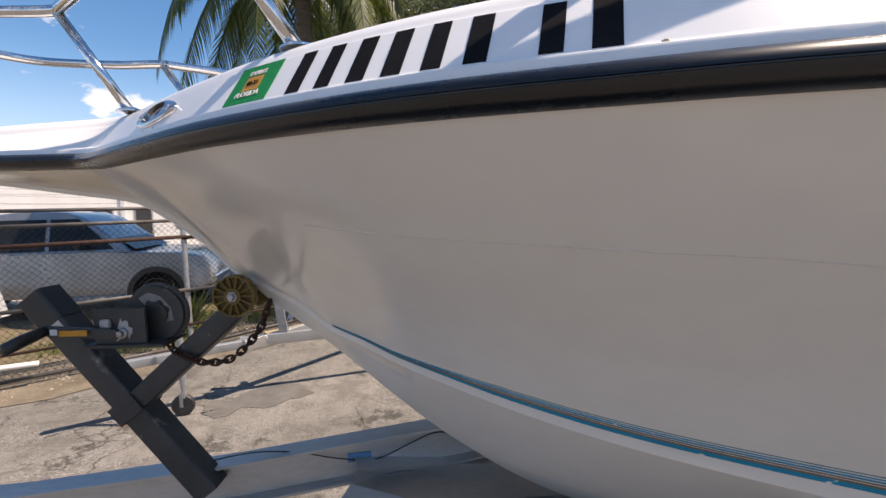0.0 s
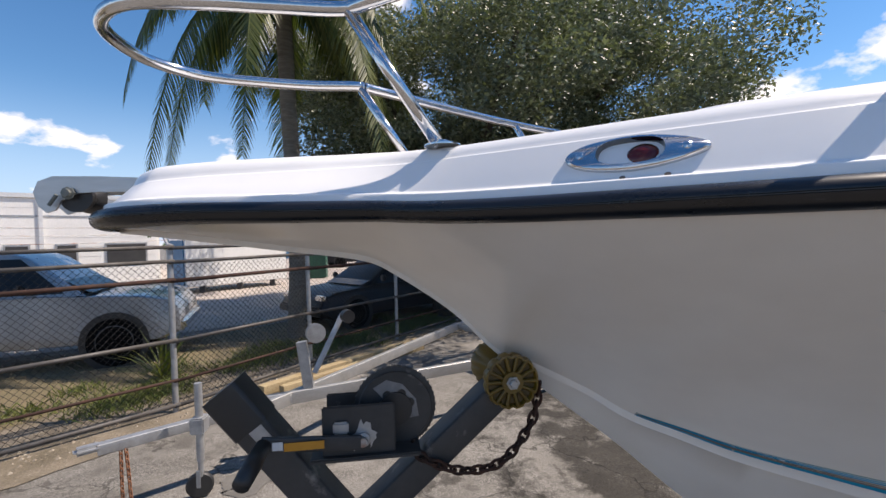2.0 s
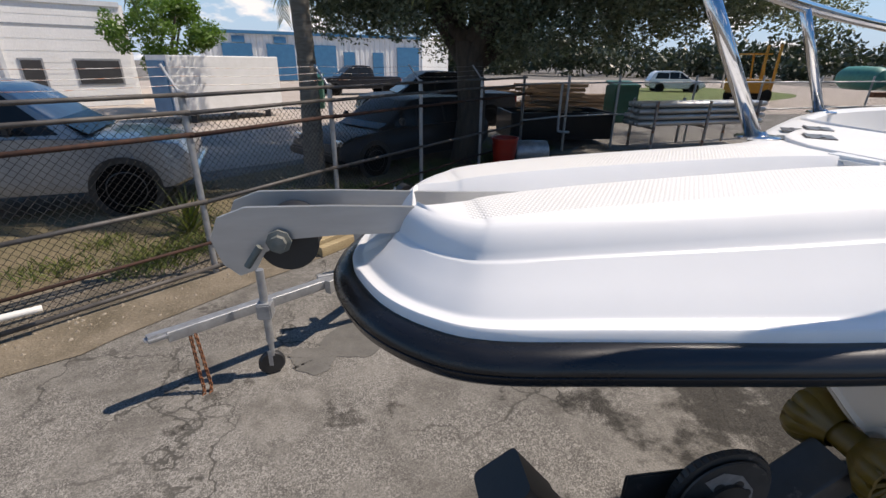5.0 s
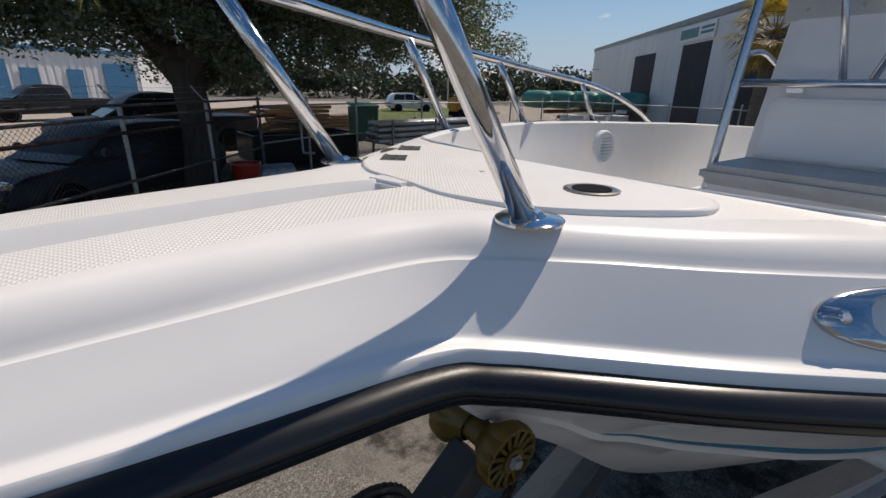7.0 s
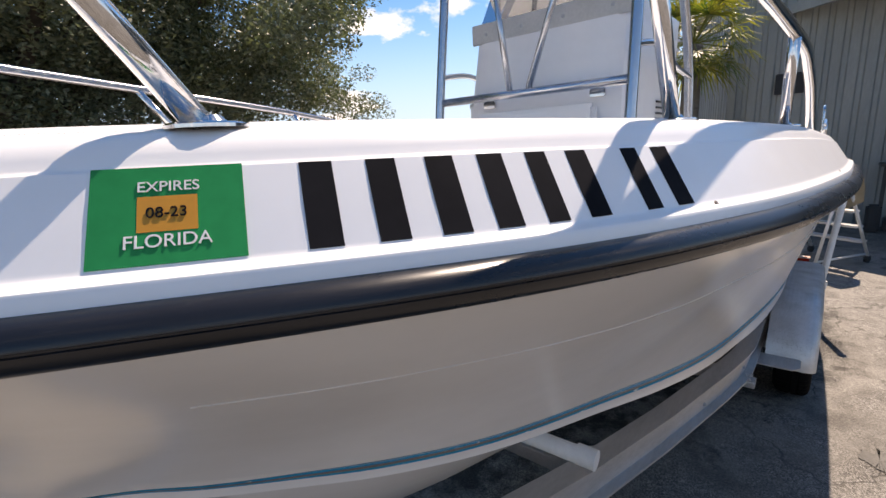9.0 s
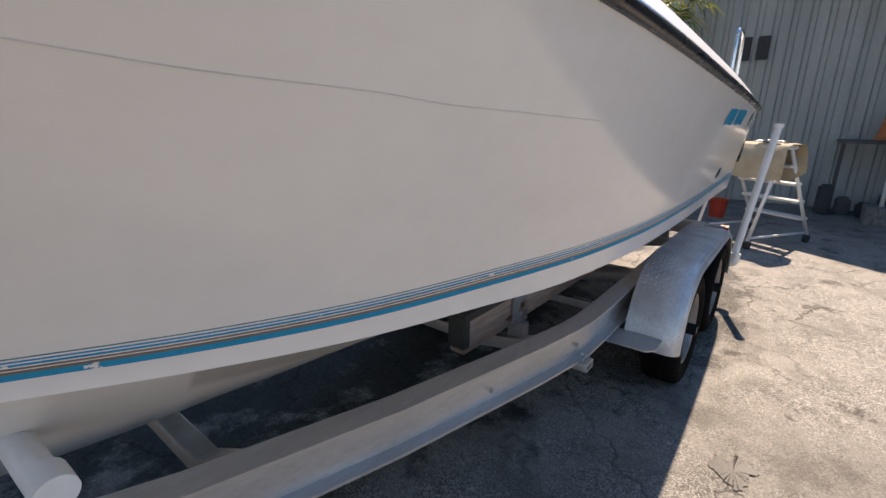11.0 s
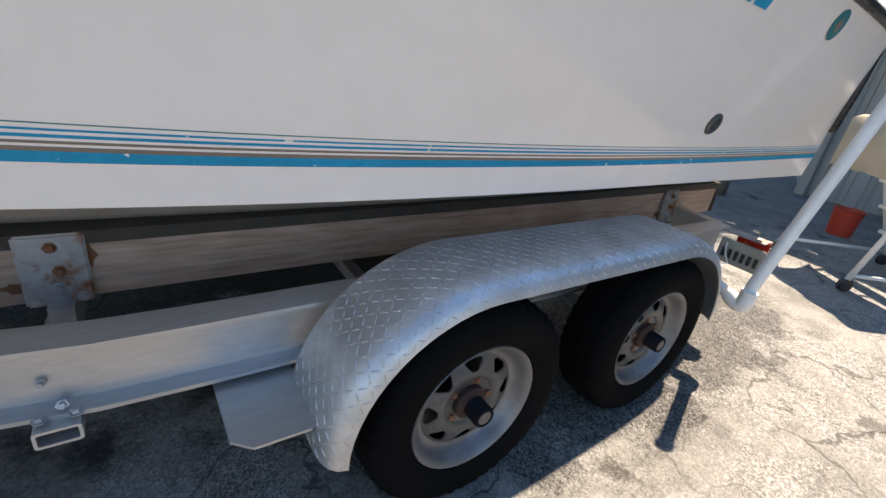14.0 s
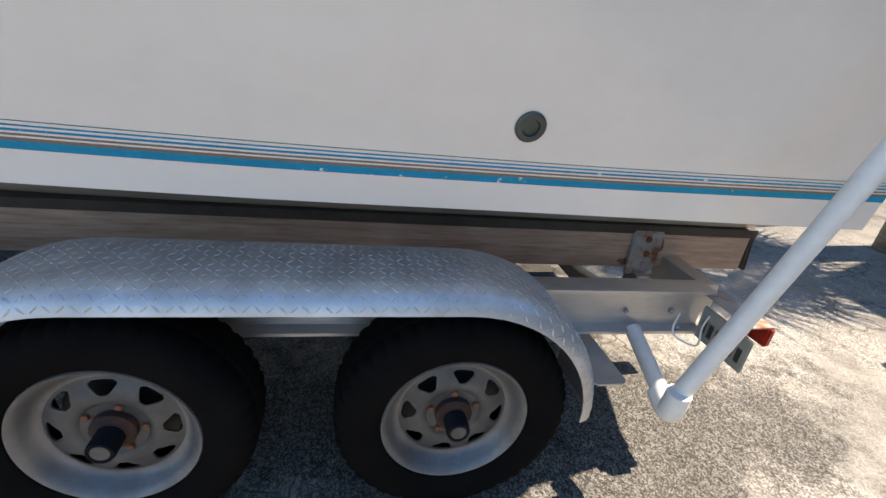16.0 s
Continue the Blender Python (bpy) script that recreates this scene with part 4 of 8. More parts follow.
def build_bunks():
    for side in (1, -1):
        a, b = Vector((-1.475, -0.43 * side, 0.66)), Vector((2.42, -0.50 * side, 0.69))
        w = part("bunk_board", beam(a - Vector((0, 0, 0.012)), b - Vector((0, 0, 0.012)), 0.085, 0.19, 0.006), WOOD, trailer, "weathered grey timber bunk board", 30)
        up = Vector((0, 0, 0.09))
        top = [a + up + Vector((-0.01, 0, 0)), b + up + Vector((0.02, 0, 0))]
        part("bunk_carpet", sweep(top, [(-0.052, -0.03), (-0.047, -0.03), (-0.047, -0.004), (0.047, -0.004), (0.047, -0.03), (0.052, -0.03), (0.052, 0.008), (-0.052, 0.008)]), CARPET, w, "dark worn carpet strip", 30)
        part("bunk_carpet", box(a.x + 0.012, a.y, a.z + 0.005, 0.05, 0.097, 0.17, 0.006), CARPET, w, "dark worn carpet wrap", 30)
        part("bunk_carpet", moved(box(0, 0, 0, 0.02, 0.10, 0.20, 0.008), Matrix.Translation((b.x + 0.022, b.y, b.z - 0.012)) @ Matrix.Rotation(radians(-8), 4, "Y")), CARPET, w, "dark carpet flap over the board end", 30)
        for x in (-1.0, 1.89):
            t = (x - a.x) / (b.x - a.x)
            p = a.lerp(b, t)
            y = p.y - 0.05 * side
            plate = part("bunk_bracket", box(x, y - 0.004 * side, 0.655, 0.15, 0.014, 0.21, 0.02), RUSTY, trailer, "rust-stained galvanised bunk bracket", 30)
            rng = random.Random(int(x * 10) + side)
            for sx2, sz2, rw, rh in ((-0.085, -0.045, 0.05, 0.018), (0.078, 0.03, 0.022, 0.04)):
                ring = [(rw * rng.uniform(0.45, 1.1) * math.cos(q), rh * rng.uniform(0.5, 1.1) * math.sin(q)) for q in (2 * math.pi * i / 13 for i in range(13))]
                ys = a.y + (b.y - a.y) * t - 0.0445 * side
                part("rust_stain", ([Vector((x + sx2 + u, ys, 0.655 + sz2 + v)) for u, v in ring], [tuple(range(13))]), RUST, w, "rust stain beside the bracket")
            part("bracket_foot", beam((x, y, 0.56), (x, y - 0.004 * side, 0.44), 0.10, 0.06), GALV, plate, "", 30)
            for dx, dz in ((0.0, 0.07), (0.01, 0.0), (0.0, -0.05), (-0.05, -0.085), (0.05, -0.085)):
                part("bolt", bolt((x + dx, y - 0.011 * side, 0.655 + dz), (0, -side, 0), 0.011), RUST if dz > -0.03 else GALV, plate)
    # white plastic pipe under the forefoot
    part("pipe", tube([(-3.0, 0.45, 0.98), (-2.94, -0.52, 0.955), (-2.93, -0.58, 0.953)], 0.032, 18), PVC, trailer, "white plastic pipe with end cap", 30)
    part("pipe_cap", tube([(-2.934, -0.53, 0.955), (-2.93, -0.60, 0.952)], 0.037, 18), PVC, trailer, "", 30)


build_bunks()


def build_guides():
    for side in (1, -1):
        a, b, c = Vector((1.70, -0.86 * side, 0.47)), Vector((1.655, -1.19 * side, 0.385)), Vector((1.945, -1.312 * side, 1.56))
        g = part("guide_post", tube([b + Vector((0, 0, 0.01)), c], 0.0295, 18), PVC, trailer, "white plastic guide post", 30)
        part("guide_arm", tube([a, b], 0.03, 16), PVC, g, "", 30)
        part("guide_elbow", tube(smooth_path([b + Vector((0.004, 0.07 * side, 0.018)), b + Vector((0, -0.004 * side, -0.004)), b + Vector((-0.002, -0.018 * side, 0.085))], 5), 0.039, 18), PVC, g, "", 30)
        part("post_cap", tube([c, c + Vector((0, -0.003 * side, 0.03))], 0.037, 18), PVC, g, "", 30)
    part("rear_crossmember", beam((2.04, -0.80, 0.575), (2.04, 0.80, 0.575), 0.08, 0.13), ALU, trailer, "", 30)
    for side in (1, -1):
        l = part("tail_light", box(2.085, -0.99 * side, 0.575, 0.03, 0.17, 0.08, 0.008), surface("red_tail_lens", (0.35, 0.02, 0.01), (0.3, 0.02, 0.01), 0.25), trailer, "red trailer tail light")
        part("light_bracket", box(2.03, -0.955 * side, 0.622, 0.10, 0.25, 0.008, 0.002), RUSTY, l)
    pl = part("number_plate", box(1.985, -0.985, 0.515, 0.012, 0.24, 0.14, 0.004), surface("dull_plate", (0.32, 0.34, 0.31), (0.25, 0.26, 0.24), 0.5, 0.2), trailer, "dull licence plate with raised bars")
    for k in range(6):
        part("plate_bar", box(1.977, -1.075 + 0.035 * k, 0.505, 0.004, 0.02, 0.055, 0.001), BLACK, pl)
    pts = smooth_path([(1.86, -0.885, 0.56), (1.82, -0.93, 0.50), (1.90, -0.97, 0.47), (1.95, -0.92, 0.52), (1.99, -0.90, 0.57)], 8)
    part("cable", tube(pts, 0.004, 6), PVC, trailer, "loose white wiring", 0)


build_guides()


def build_winch():
    post = part("winch_post", beam((-4.66, 0, 0.86), (-5.155, 0, 1.505), 0.085, 0.085, 0.008, up=(0, 1, 0)), DARKSTEEL, trailer, "dark grey square-tube winch post", 30)
    part("post_cap", beam((-5.115, 0, 1.453), (-5.185, 0, 1.544), 0.093, 0.093, 0.012, up=(0, 1, 0)), BLACK, post, "black rubber end cap", 30)
    part("label", moved(box(0, 0, 0, 0.034, 0.002, 0.046, 0.0005), Matrix.Translation((-5.092, -0.0435, 1.440)) @ Matrix.Rotation(radians(-37), 4, "Y")), GALV, post)
    part("post_arm", beam((-4.90, 0, 1.165), (-4.52, 0, 1.497), 0.07, 0.085, 0.008, up=(0, 1, 0)), DARKSTEEL, post, "", 30)
    for y in (-0.047, 0.047):
        part("joint_plate", moved(box(0, 0, 0, 0.10, 0.006, 0.07, 0.002), Matrix.Translation((-4.90, y, 1.165)) @ Matrix.Rotation(radians(-38), 4, "Y")), DARKSTEEL, post)
    # winch
    w = part("winch", box(-4.885, -0.045, 1.425, 0.165, 0.008, 0.115, 0.003), DARKSTEEL, trailer, "grey trailer winch with gear wheel", 30)
    part("side_plate", box(-4.885, 0.045, 1.425, 0.165, 0.008, 0.115, 0.003), DARKSTEEL, w)
    part("base_plate", box(-4.87, 0, 1.365, 0.25, 0.13, 0.010, 0.003), DARKSTEEL, w)
    n = 60
    g = disc_axis((-4.80, 0.02, 1.452), (0, -1, 0), [(0.0, 0), (0.098, 0), (0.098, 0.012), (0.072, 0.016), (0.066, 0.012), (0.02, 0.02), (0.0, 0.02)], n)
    part("gear", g, DARKSTEEL, w, "round toothed gear with worn face", 30)
    teeth = join(*[box(-4.80 + 0.0965 * math.cos(a), 0.014, 1.452 + 0.0965 * math.sin(a), 0.006, 0.010, 0.006, 0) for a in (2 * math.pi * k / 44 for k in range(44))])
    part("gear_teeth", teeth, DARKSTEEL, w)
    part("gear_disc", disc_axis((-4.80, 0.001, 1.452), (0, -1, 0), [(0.0, 0), (0.089, 0), (0.087, 0.003), (0.0, 0.003)], 40), DARKSTEEL, w, "dark painted gear face", 30)
    streak = [(-4.80 + u, -0.0032, 1.452 + v) for u, v in ((-0.052, 0.052), (-0.020, 0.070), (0.018, 0.058), (0.050, 0.020), (0.056, -0.022), (0.030, -0.026), (0.010, 0.012), (-0.026, 0.022))]
    part("worn_streak", (streak, [tuple(range(8))]), surface("worn_grey_paint", (0.26, 0.26, 0.265), (0.16, 0.16, 0.165), 0.6, 0.3, 20, 90), w, "bare grey worn streak")
    for a in (0.35, 1.15, 2.1):
        part("gear_hole", disc_axis((-4.80 + 0.038 * math.cos(a), -0.0034, 1.452 + 0.038 * math.sin(a)), (0, -1, 0), [(0.0, 0), (0.011, 0), (0.011, 0.001), (0, 0.001)], 14), BLACK, w)
    part("drum", disc_axis((-4.80, 0.04, 1.452), (0, -1, 0), [(0.07, 0), (0.07, 0.004), (0.04, 0.005), (0.04, 0.05)], 32), BLACK, w, "", 30)
    part("shaft", disc_axis((-4.875, -0.049, 1.405), (0, -1, 0), [(0.016, 0), (0.016, 0.01), (0.010, 0.012), (0.010, 0.025), (0.0, 0.025)], 18), RUSTY, w, "", 30)
    rng = random.Random(12)
    star = [(-4.872 + (0.018 + 0.022 * rng.random() ** 1.6) * math.cos(q), -0.0505, 1.412 + (0.018 + 0.03 * rng.random() ** 1.6) * math.sin(q)) for q in (2 * math.pi * k / 22 for k in range(22))]
    part("worn_patch", (star, [tuple(range(22))]), GALV, w, "bare ragged patch of worn paint")
    part("latch", box(-4.925, -0.054, 1.435, 0.035, 0.012, 0.028, 0.004), GALV, w, "small latch block", 30)
    h = part("crank_handle", beam((-4.88, -0.068, 1.405), (-5.09, -0.085, 1.425), 0.012, 0.032, 0.003), DARKSTEEL, w, "grey crank handle with black grip", 30)
    part("warning_label", box(-5.0, -0.0885, 1.4165, 0.085, 0.002, 0.018, 0.0004), ORANGE, h, "orange warning label")
    part("label_white", box(-5.055, -0.0925, 1.4215, 0.022, 0.002, 0.018, 0.0004), WHITE, h)
    part("grip", tube([(-5.085, -0.09, 1.425), (-5.09, -0.16, 1.415), (-5.095, -0.21, 1.405)], [0.016, 0.019, 0.017], 16), BLACK, h, "black grip", 0)
    w.location = (0.018, -0.035, 0.028)
    # bow roller
    r = part("bow_roller", tube([(-4.505, -0.07, 1.541), (-4.505, 0.07, 1.541)], 0.028, 20), YELLOW, trailer, "yellow ribbed bow roller", 30)
    for side in (1, -1):
        rows = []
        for rad, y in ((0.056, 0.012), (0.060, 0.0), (0.065, 0.001), (0.068, 0.014), (0.066, 0.03), (0.05, 0.05), (0.034, 0.07)):
            row = []
            for k in range(48):
                a = 2 * math.pi * k / 48
                rr = rad * (0.93 if k % 4 == 0 and rad > 0.045 else 1)
                row.append((-4.505 + rr * math.cos(a), (-0.092 + y) * side, 1.541 + rr * math.sin(a)))
            rows.append(row)
        part("roller_bell", grid(rows, wrap=True), YELLOW, r, "", 40)
        # roller yellow darkened on this disc to paint the shade between ribs
        part("roller_web", disc_axis((-4.505, -0.081 * side, 1.541), (0, -side, 0), [(0.064, 0), (0.064, 0.001), (0.0, 0.001)], 32), surface("shaded_amber_poly", (0.085, 0.05, 0.007), (0.05, 0.03, 0.006), 0.5), r, "amber disc darkened as shade between the ribs", 30)
        part("roller_washer", disc_axis((-4.505, -0.09 * side, 1.541), (0, -side, 0), [(0.026, 0), (0.026, 0.006), (0.0, 0.006)], 24), YELLOW, r)
        for k in range(14):
            a = 2 * math.pi * k / 14
            c0 = Vector((-4.505, -0.087 * side, 1.541))
            d = Vector((math.cos(a), 0, math.sin(a)))
            part("rib", beam(c0 + d * 0.018, c0 + d * 0.064, 0.010, 0.010), YELLOW, r)
        part("roller_nut", bolt((-4.505, -0.097 * side, 1.541), (0, -side, 0), 0.011), GALV, r)
    # safety chain from the stem eye to the post
    pts = smooth_path([(-4.42, -0.03, 1.50), (-4.45, -0.05, 1.42), (-4.53, -0.065, 1.34), (-4.63, -0.06, 1.325), (-4.72, -0.05, 1.36), (-4.74, -0.045, 1.39)], 6)
    chain("safety_chain", pts, 0.024, 0.0042, HUBRUST, trailer, "rusty safety chain")


def chain(name, pts, pitch, r, material, parent, label):
    """Interlocked oval links along a path; one mesh, since the links are tiny."""
    out, run, nxt, k = [], 0.0, 0.0, 0
    for a, b in zip(pts, pts[1:]):
        a, b = Vector(a), Vector(b)
        l = (b - a).length
        while nxt <= run + l:
            p = a.lerp(b, (nxt - run) / l)
            d = (b - a).normalized()
            s = d.cross(Vector((0.2, 1, 0.1))).normalized()
            s = s if k % 2 else d.cross(s)
            loop = [p + d * pitch * 0.78 * math.cos(t) + s * pitch * 0.42 * math.sin(t) for t in (2 * math.pi * i / 12 for i in range(13))]
            out.append(tube(loop, r, 6, cap=False, up=d.cross(s)))
            nxt += pitch
            k += 1
        run += l
    return part(name, join(*out), material, parent, label, 0)


build_winch()

# ---- the yard: fence, buildings, vehicles, trees ----
FENCE_A = [(-10.1, 1.55), (-8.58, 3.05), (-7.19, 4.29), (-5.95, 5.86), (-4.6, 7.4), (-3.2, 8.95), (-1.85, 10.4)]
FENCE_B = [(-1.85, 10.4), (-0.4, 11.2), (1.2, 11.6), (3.9, 12.2), (6.6, 12.8), (9.3, 13.4), (12.0, 14.0), (14.7, 14.6), (14.3, 11.8), (13.9, 9.0), (13.5, 6.2), (13.1, 3.4)]


POSTGREY = surface("dull_weathered_pipe", (0.115, 0.108, 0.102), (0.07, 0.062, 0.056), 0.65, 0.4, 7, 50, 0.25, 0.002)
WIRE = surface("dull_dark_wire", (0.05, 0.047, 0.043), (0.03, 0.026, 0.023), 0.7, 0.3, 4, 30, 0.1, 0.001)


def mesh_wires(a, b, z0, z1, pitch=0.07, r=0.0024):
    """Two families of slanting wires between two posts."""
    a, b = Vector((*a, 0)), Vector((*b, 0))
    L = (b - a).length
    d = (b - a) / L
    nrm = Vector((-d.y, d.x, 0))
    H = z1 - z0
    out_v, out_f = [], []
    for fam in (1, -1):
        s = -H
        while s < L + H:
            s0, s1 = (s, s + H) if fam > 0 else (s + H, s)
            za, zb = z0, z1
            u0, u1 = s0, s1
            # clip to the panel
            def clip(u, z, uu, zz):
                if u < 0:
                    t = (0 - u) / (uu - u)
                    return 0.0, z + (zz - z) * t
                if u > L:
                    t = (L - u) / (uu - u)
                    return L, z + (zz - z) * t
                return u, z
            if (u0 < 0 and u1 < 0) or (u0 > L and u1 > L):
                s += pitch
                continue
            p0, p1 = clip(u0, za, u1, zb), clip(u1, zb, u0, za)
            A = a + d * p0[0] + Vector((0, 0, p0[1])) + nrm * 0.002 * fam
            B = a + d * p1[0] + Vector((0, 0, p1[1])) + nrm * 0.002 * fam
            w = (B - A).normalized()
            side = w.cross(nrm).normalized() * r
            k = len(out_v)
            dep = nrm * r
            out_v += [A + side, A - side * 0.5 + dep, A - side * 0.5 - dep, B + side, B - side * 0.5 + dep, B - side * 0.5 - dep]
            out_f += [(k, k + 1, k + 4, k + 3), (k + 1, k + 2, k + 5, k + 4), (k + 2, k, k + 3, k + 5)]
            s += pitch
    return out_v, out_f


def build_fence(line, label, rails, arms=True):
    f = thing("chain_link_fence", (*line[0], 0), label, "fence")
    for k, (x, y) in enumerate(line):
        tall = 2.2 if k == 1 and arms else 1.88
        part("post", disc_axis((x, y, 0), (0, 0, 1), [(0.032, 0), (0.032, tall), (0.036, tall), (0.036, tall + 0.02), (0.0, tall + 0.035)], 14), GALV, f, "", 30)
    for a, b in zip(line, line[1:]):
        d = Vector((b[0] - a[0], b[1] - a[1], 0)).normalized()
        nrm = Vector((-d.y, d.x, 0)) * -0.045
        for z, rad, m in rails:
            part("rail", tube([Vector((*a, z)) + nrm - d * 0.03, Vector((*b, z + 0.01)) + nrm + d * 0.03], rad, 10), m, f, "", 0)
        w = part("chain_link_mesh", mesh_wires(a, b, 0.06, 1.70), WIRE, f, "dull diamond wire mesh")
        w["kind"] = "stuff"
        if arms:
            for z, off in ((1.95, 0.06), (2.03, 0.14), (2.11, 0.22)):
                o = Vector((-d.y, d.x, 0)) * off
                pts = [Vector((*a, z)) + o, (Vector((*a, z)) + Vector((*b, z))) / 2 + o - Vector((0, 0, 0.02)), Vector((*b, z)) + o]
                part("barbed_wire", tube(smooth_path(pts, 4), 0.0025, 5), RUSTY, f)
            p0 = Vector((*a, 1.86))
            part("arm", tube([p0, p0 + Vector((-d.y, d.x, 0)) * 0.24 + Vector((0, 0, 0.27))], 0.016, 8), GALV, f)
    return f


build_fence(FENCE_A, "chain-link fence with galvanised posts and rusty rails", [(1.86, 0.021, POSTGREY), (1.70, 0.022, POSTGREY), (1.49, 0.024, HUBRUST), (0.81, 0.022, POSTGREY), (0.08, 0.022, POSTGREY), (0.36, 0.016, HUBRUST)])
build_fence(FENCE_B, "chain-link fence along the back of the yard", [(1.72, 0.021, GALV), (0.9, 0.02, GALV)], False)

CORR = surface("white_corrugated_metal", (0.72, 0.73, 0.73), (0.62, 0.63, 0.62), 0.5, 0.1, 1.5, 30, 0.1, 0.002, stretch=(1, 1, 0.2))
STUCCO = surface("cream_white_wall", (0.82, 0.81, 0.78), (0.73, 0.72, 0.69), 0.85, 0, 0.7, 25, 0.3, 0.004, stretch=(1, 1, 0.4))
GREYWALL = surface("pale_green_grey_metal_wall", (0.36, 0.375, 0.35), (0.26, 0.275, 0.26), 0.6, 0.1, 1.2, 30, 0.15, 0.003, stretch=(1, 1, 0.2))
BLUE = surface("blue_roller_door", (0.05, 0.20, 0.36), (0.04, 0.16, 0.30), 0.5, 0.1, 2, 30, 0.1, 0.002)
# near-black colour for shade inside openings; also on panes and machine parts
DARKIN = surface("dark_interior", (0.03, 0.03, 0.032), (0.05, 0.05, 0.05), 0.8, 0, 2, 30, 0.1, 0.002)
BARK = surface("oak_bark", (0.11, 0.085, 0.065), (0.065, 0.05, 0.04), 0.95, 0, 5, 40, 1.0, 0.02, stretch=(3, 3, 0.6))
PALMBARK = surface("palm_bark", (0.24, 0.21, 0.17), (0.15, 0.125, 0.10), 0.9, 0, 5, 40, 0.8, 0.015, stretch=(1, 1, 5))
OAKLEAF = make_leaf("oak_leaf", (0.066, 0.082, 0.046), (0.235, 0.255, 0.165), 0.25)
FARLEAF = make_leaf("far_leaf", (0.03, 0.042, 0.022), (0.07, 0.085, 0.045), 0.1)
PALMLEAF = make_leaf("palm_leaf", (0.035, 0.065, 0.015), (0.16, 0.17, 0.045), 0.4)
FANLEAF = make_leaf("fan_palm_leaf", (0.06, 0.11, 0.022), (0.28, 0.25, 0.05), 0.4)
BUSH = make_leaf("bush_leaf", (0.07, 0.14, 0.025), (0.15, 0.24, 0.05), 0.4)
GRASS = make_leaf("grass_blade", (0.07, 0.11, 0.025), (0.20, 0.21, 0.07), 0.3)


def ribbed(a, b, z0, z1, pitch=0.3, depth=0.03):
    """A corrugated wall sheet from a to b."""
    a, b = Vector((*a, 0)), Vector((*b, 0))
    L = (b - a).length
    d = (b - a) / L
    n = Vector((-d.y, d.x, 0))
    pts, s = [], 0.0
    while s < L:
        for ds, o in ((0, 0), (pitch * 0.55, 0), (pitch * 0.65, depth), (pitch * 0.9, depth)):
            if s + ds <= L:
                pts.append(a + d * (s + ds) + n * o)
        s += pitch
    pts.append(b)
    return grid([[p + Vector((0, 0, z0)) for p in pts], [p + Vector((0, 0, z1)) for p in pts]])


def slab(a, b, z0, z1, t=0.2, bev=0.01):
    """An upright wall slab from a to b in plan."""
    a, b = Vector((*a, 0)), Vector((*b, 0))
    return sweep([a + Vector((0, 0, (z0 + z1) / 2)), b + Vector((0, 0, (z0 + z1) / 2))], rect(t, z1 - z0))


def on_wall(a, b, s0, s1, z0, z1, out, t=0.06):
    """A panel on the wall a-b between distances s0 and s1, standing out by out."""
    a, b = Vector((*a, 0)), Vector((*b, 0))
    d = (b - a).normalized()
    n = Vector((d.y, -d.x, 0))
    zc = Vector((0, 0, (z0 + z1) / 2))
    return sweep([a + d * s0 + n * out + zc, a + d * s1 + n * out + zc], rect(t, z1 - z0))


def build_west_building():
    a, b = (-34.0, 14.2), (-17.0, 25.0)
    L = math.dist(a, b)
    h = thing("industrial_building", (*a, 0), "long white industrial building with flat roofline", "building")
    part("wall", slab(a, b, 0, 4.4, 0.3), STUCCO, h, "cream white wall")
    part("wall", slab(b, (b[0] - 6, b[1] + 12), 0, 4.4, 0.3), STUCCO, h)
    part("parapet", on_wall(a, b, 0, L, 4.30, 4.50, 0.18, 0.12), CORR, h, "grey-white roof edge")
    for k in range(9):
        part("siding_board", on_wall(a, b, 0, L, 0.03 + 0.475 * k, 0.475 * (k + 1), 0.155, 0.02), STUCCO, h)
    part("band", on_wall(a, b, 0, L, 3.40, 3.47, 0.165, 0.04), GALV, h)
    for s in (3.7, 9.6, 15.45):
        part("downpipe", on_wall(a, b, s, s + 0.16, 0.2, 4.3, 0.2, 0.1), CORR, h)
    for s, wd, z0, z1 in ((14.2, 0.92, 0.1, 2.1), (16.0, 0.85, 0.1, 2.1), (17.9, 1.8, 0.95, 2.1), (5.0, 1.2, 0.9, 2.1)):
        fr = part("door" if z0 < 0.5 else "window", on_wall(a, b, s, s + wd, z0, z1, 0.17, 0.05), GALV, h)
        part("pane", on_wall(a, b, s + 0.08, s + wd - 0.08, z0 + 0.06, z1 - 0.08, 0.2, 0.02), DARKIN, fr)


build_west_building()


def build_storage():
    a, b = (-22.0, 50.0), (0.4, 58.0)
    L = math.dist(a, b)
    h = thing("storage_building", (*a, 0), "white corrugated storage building with blue doors", "building")
    part("wall", ribbed(a, b, 0, 4.6, 0.6, 0.05), CORR, h)
    part("roof_edge", on_wall(a, b, 0, L, 4.5, 4.8, 0.1, 0.25), BLUE, h, "blue roof trim")
    part("end_wall", slab(b, (b[0] + 5, b[1] + 12), 0, 4.6, 0.2), CORR, h)
    for s in (2.0, 6.2, 10.6, 14.2, 17.6, 20.6):
        part("door", on_wall(a, b, s, s + (2.8 if s not in (14.2, 17.6) else 1.3), 0.1, 3.6 if s not in (14.2, 17.6) else 3.0, 0.1, 0.08), BLUE, h, "blue roller door")
    for s in (3.0, 7.0):
        part("window", on_wall(a, b, s, s + 1.2, 3.7, 4.3, 0.1, 0.06), BLUE, h)


build_storage()


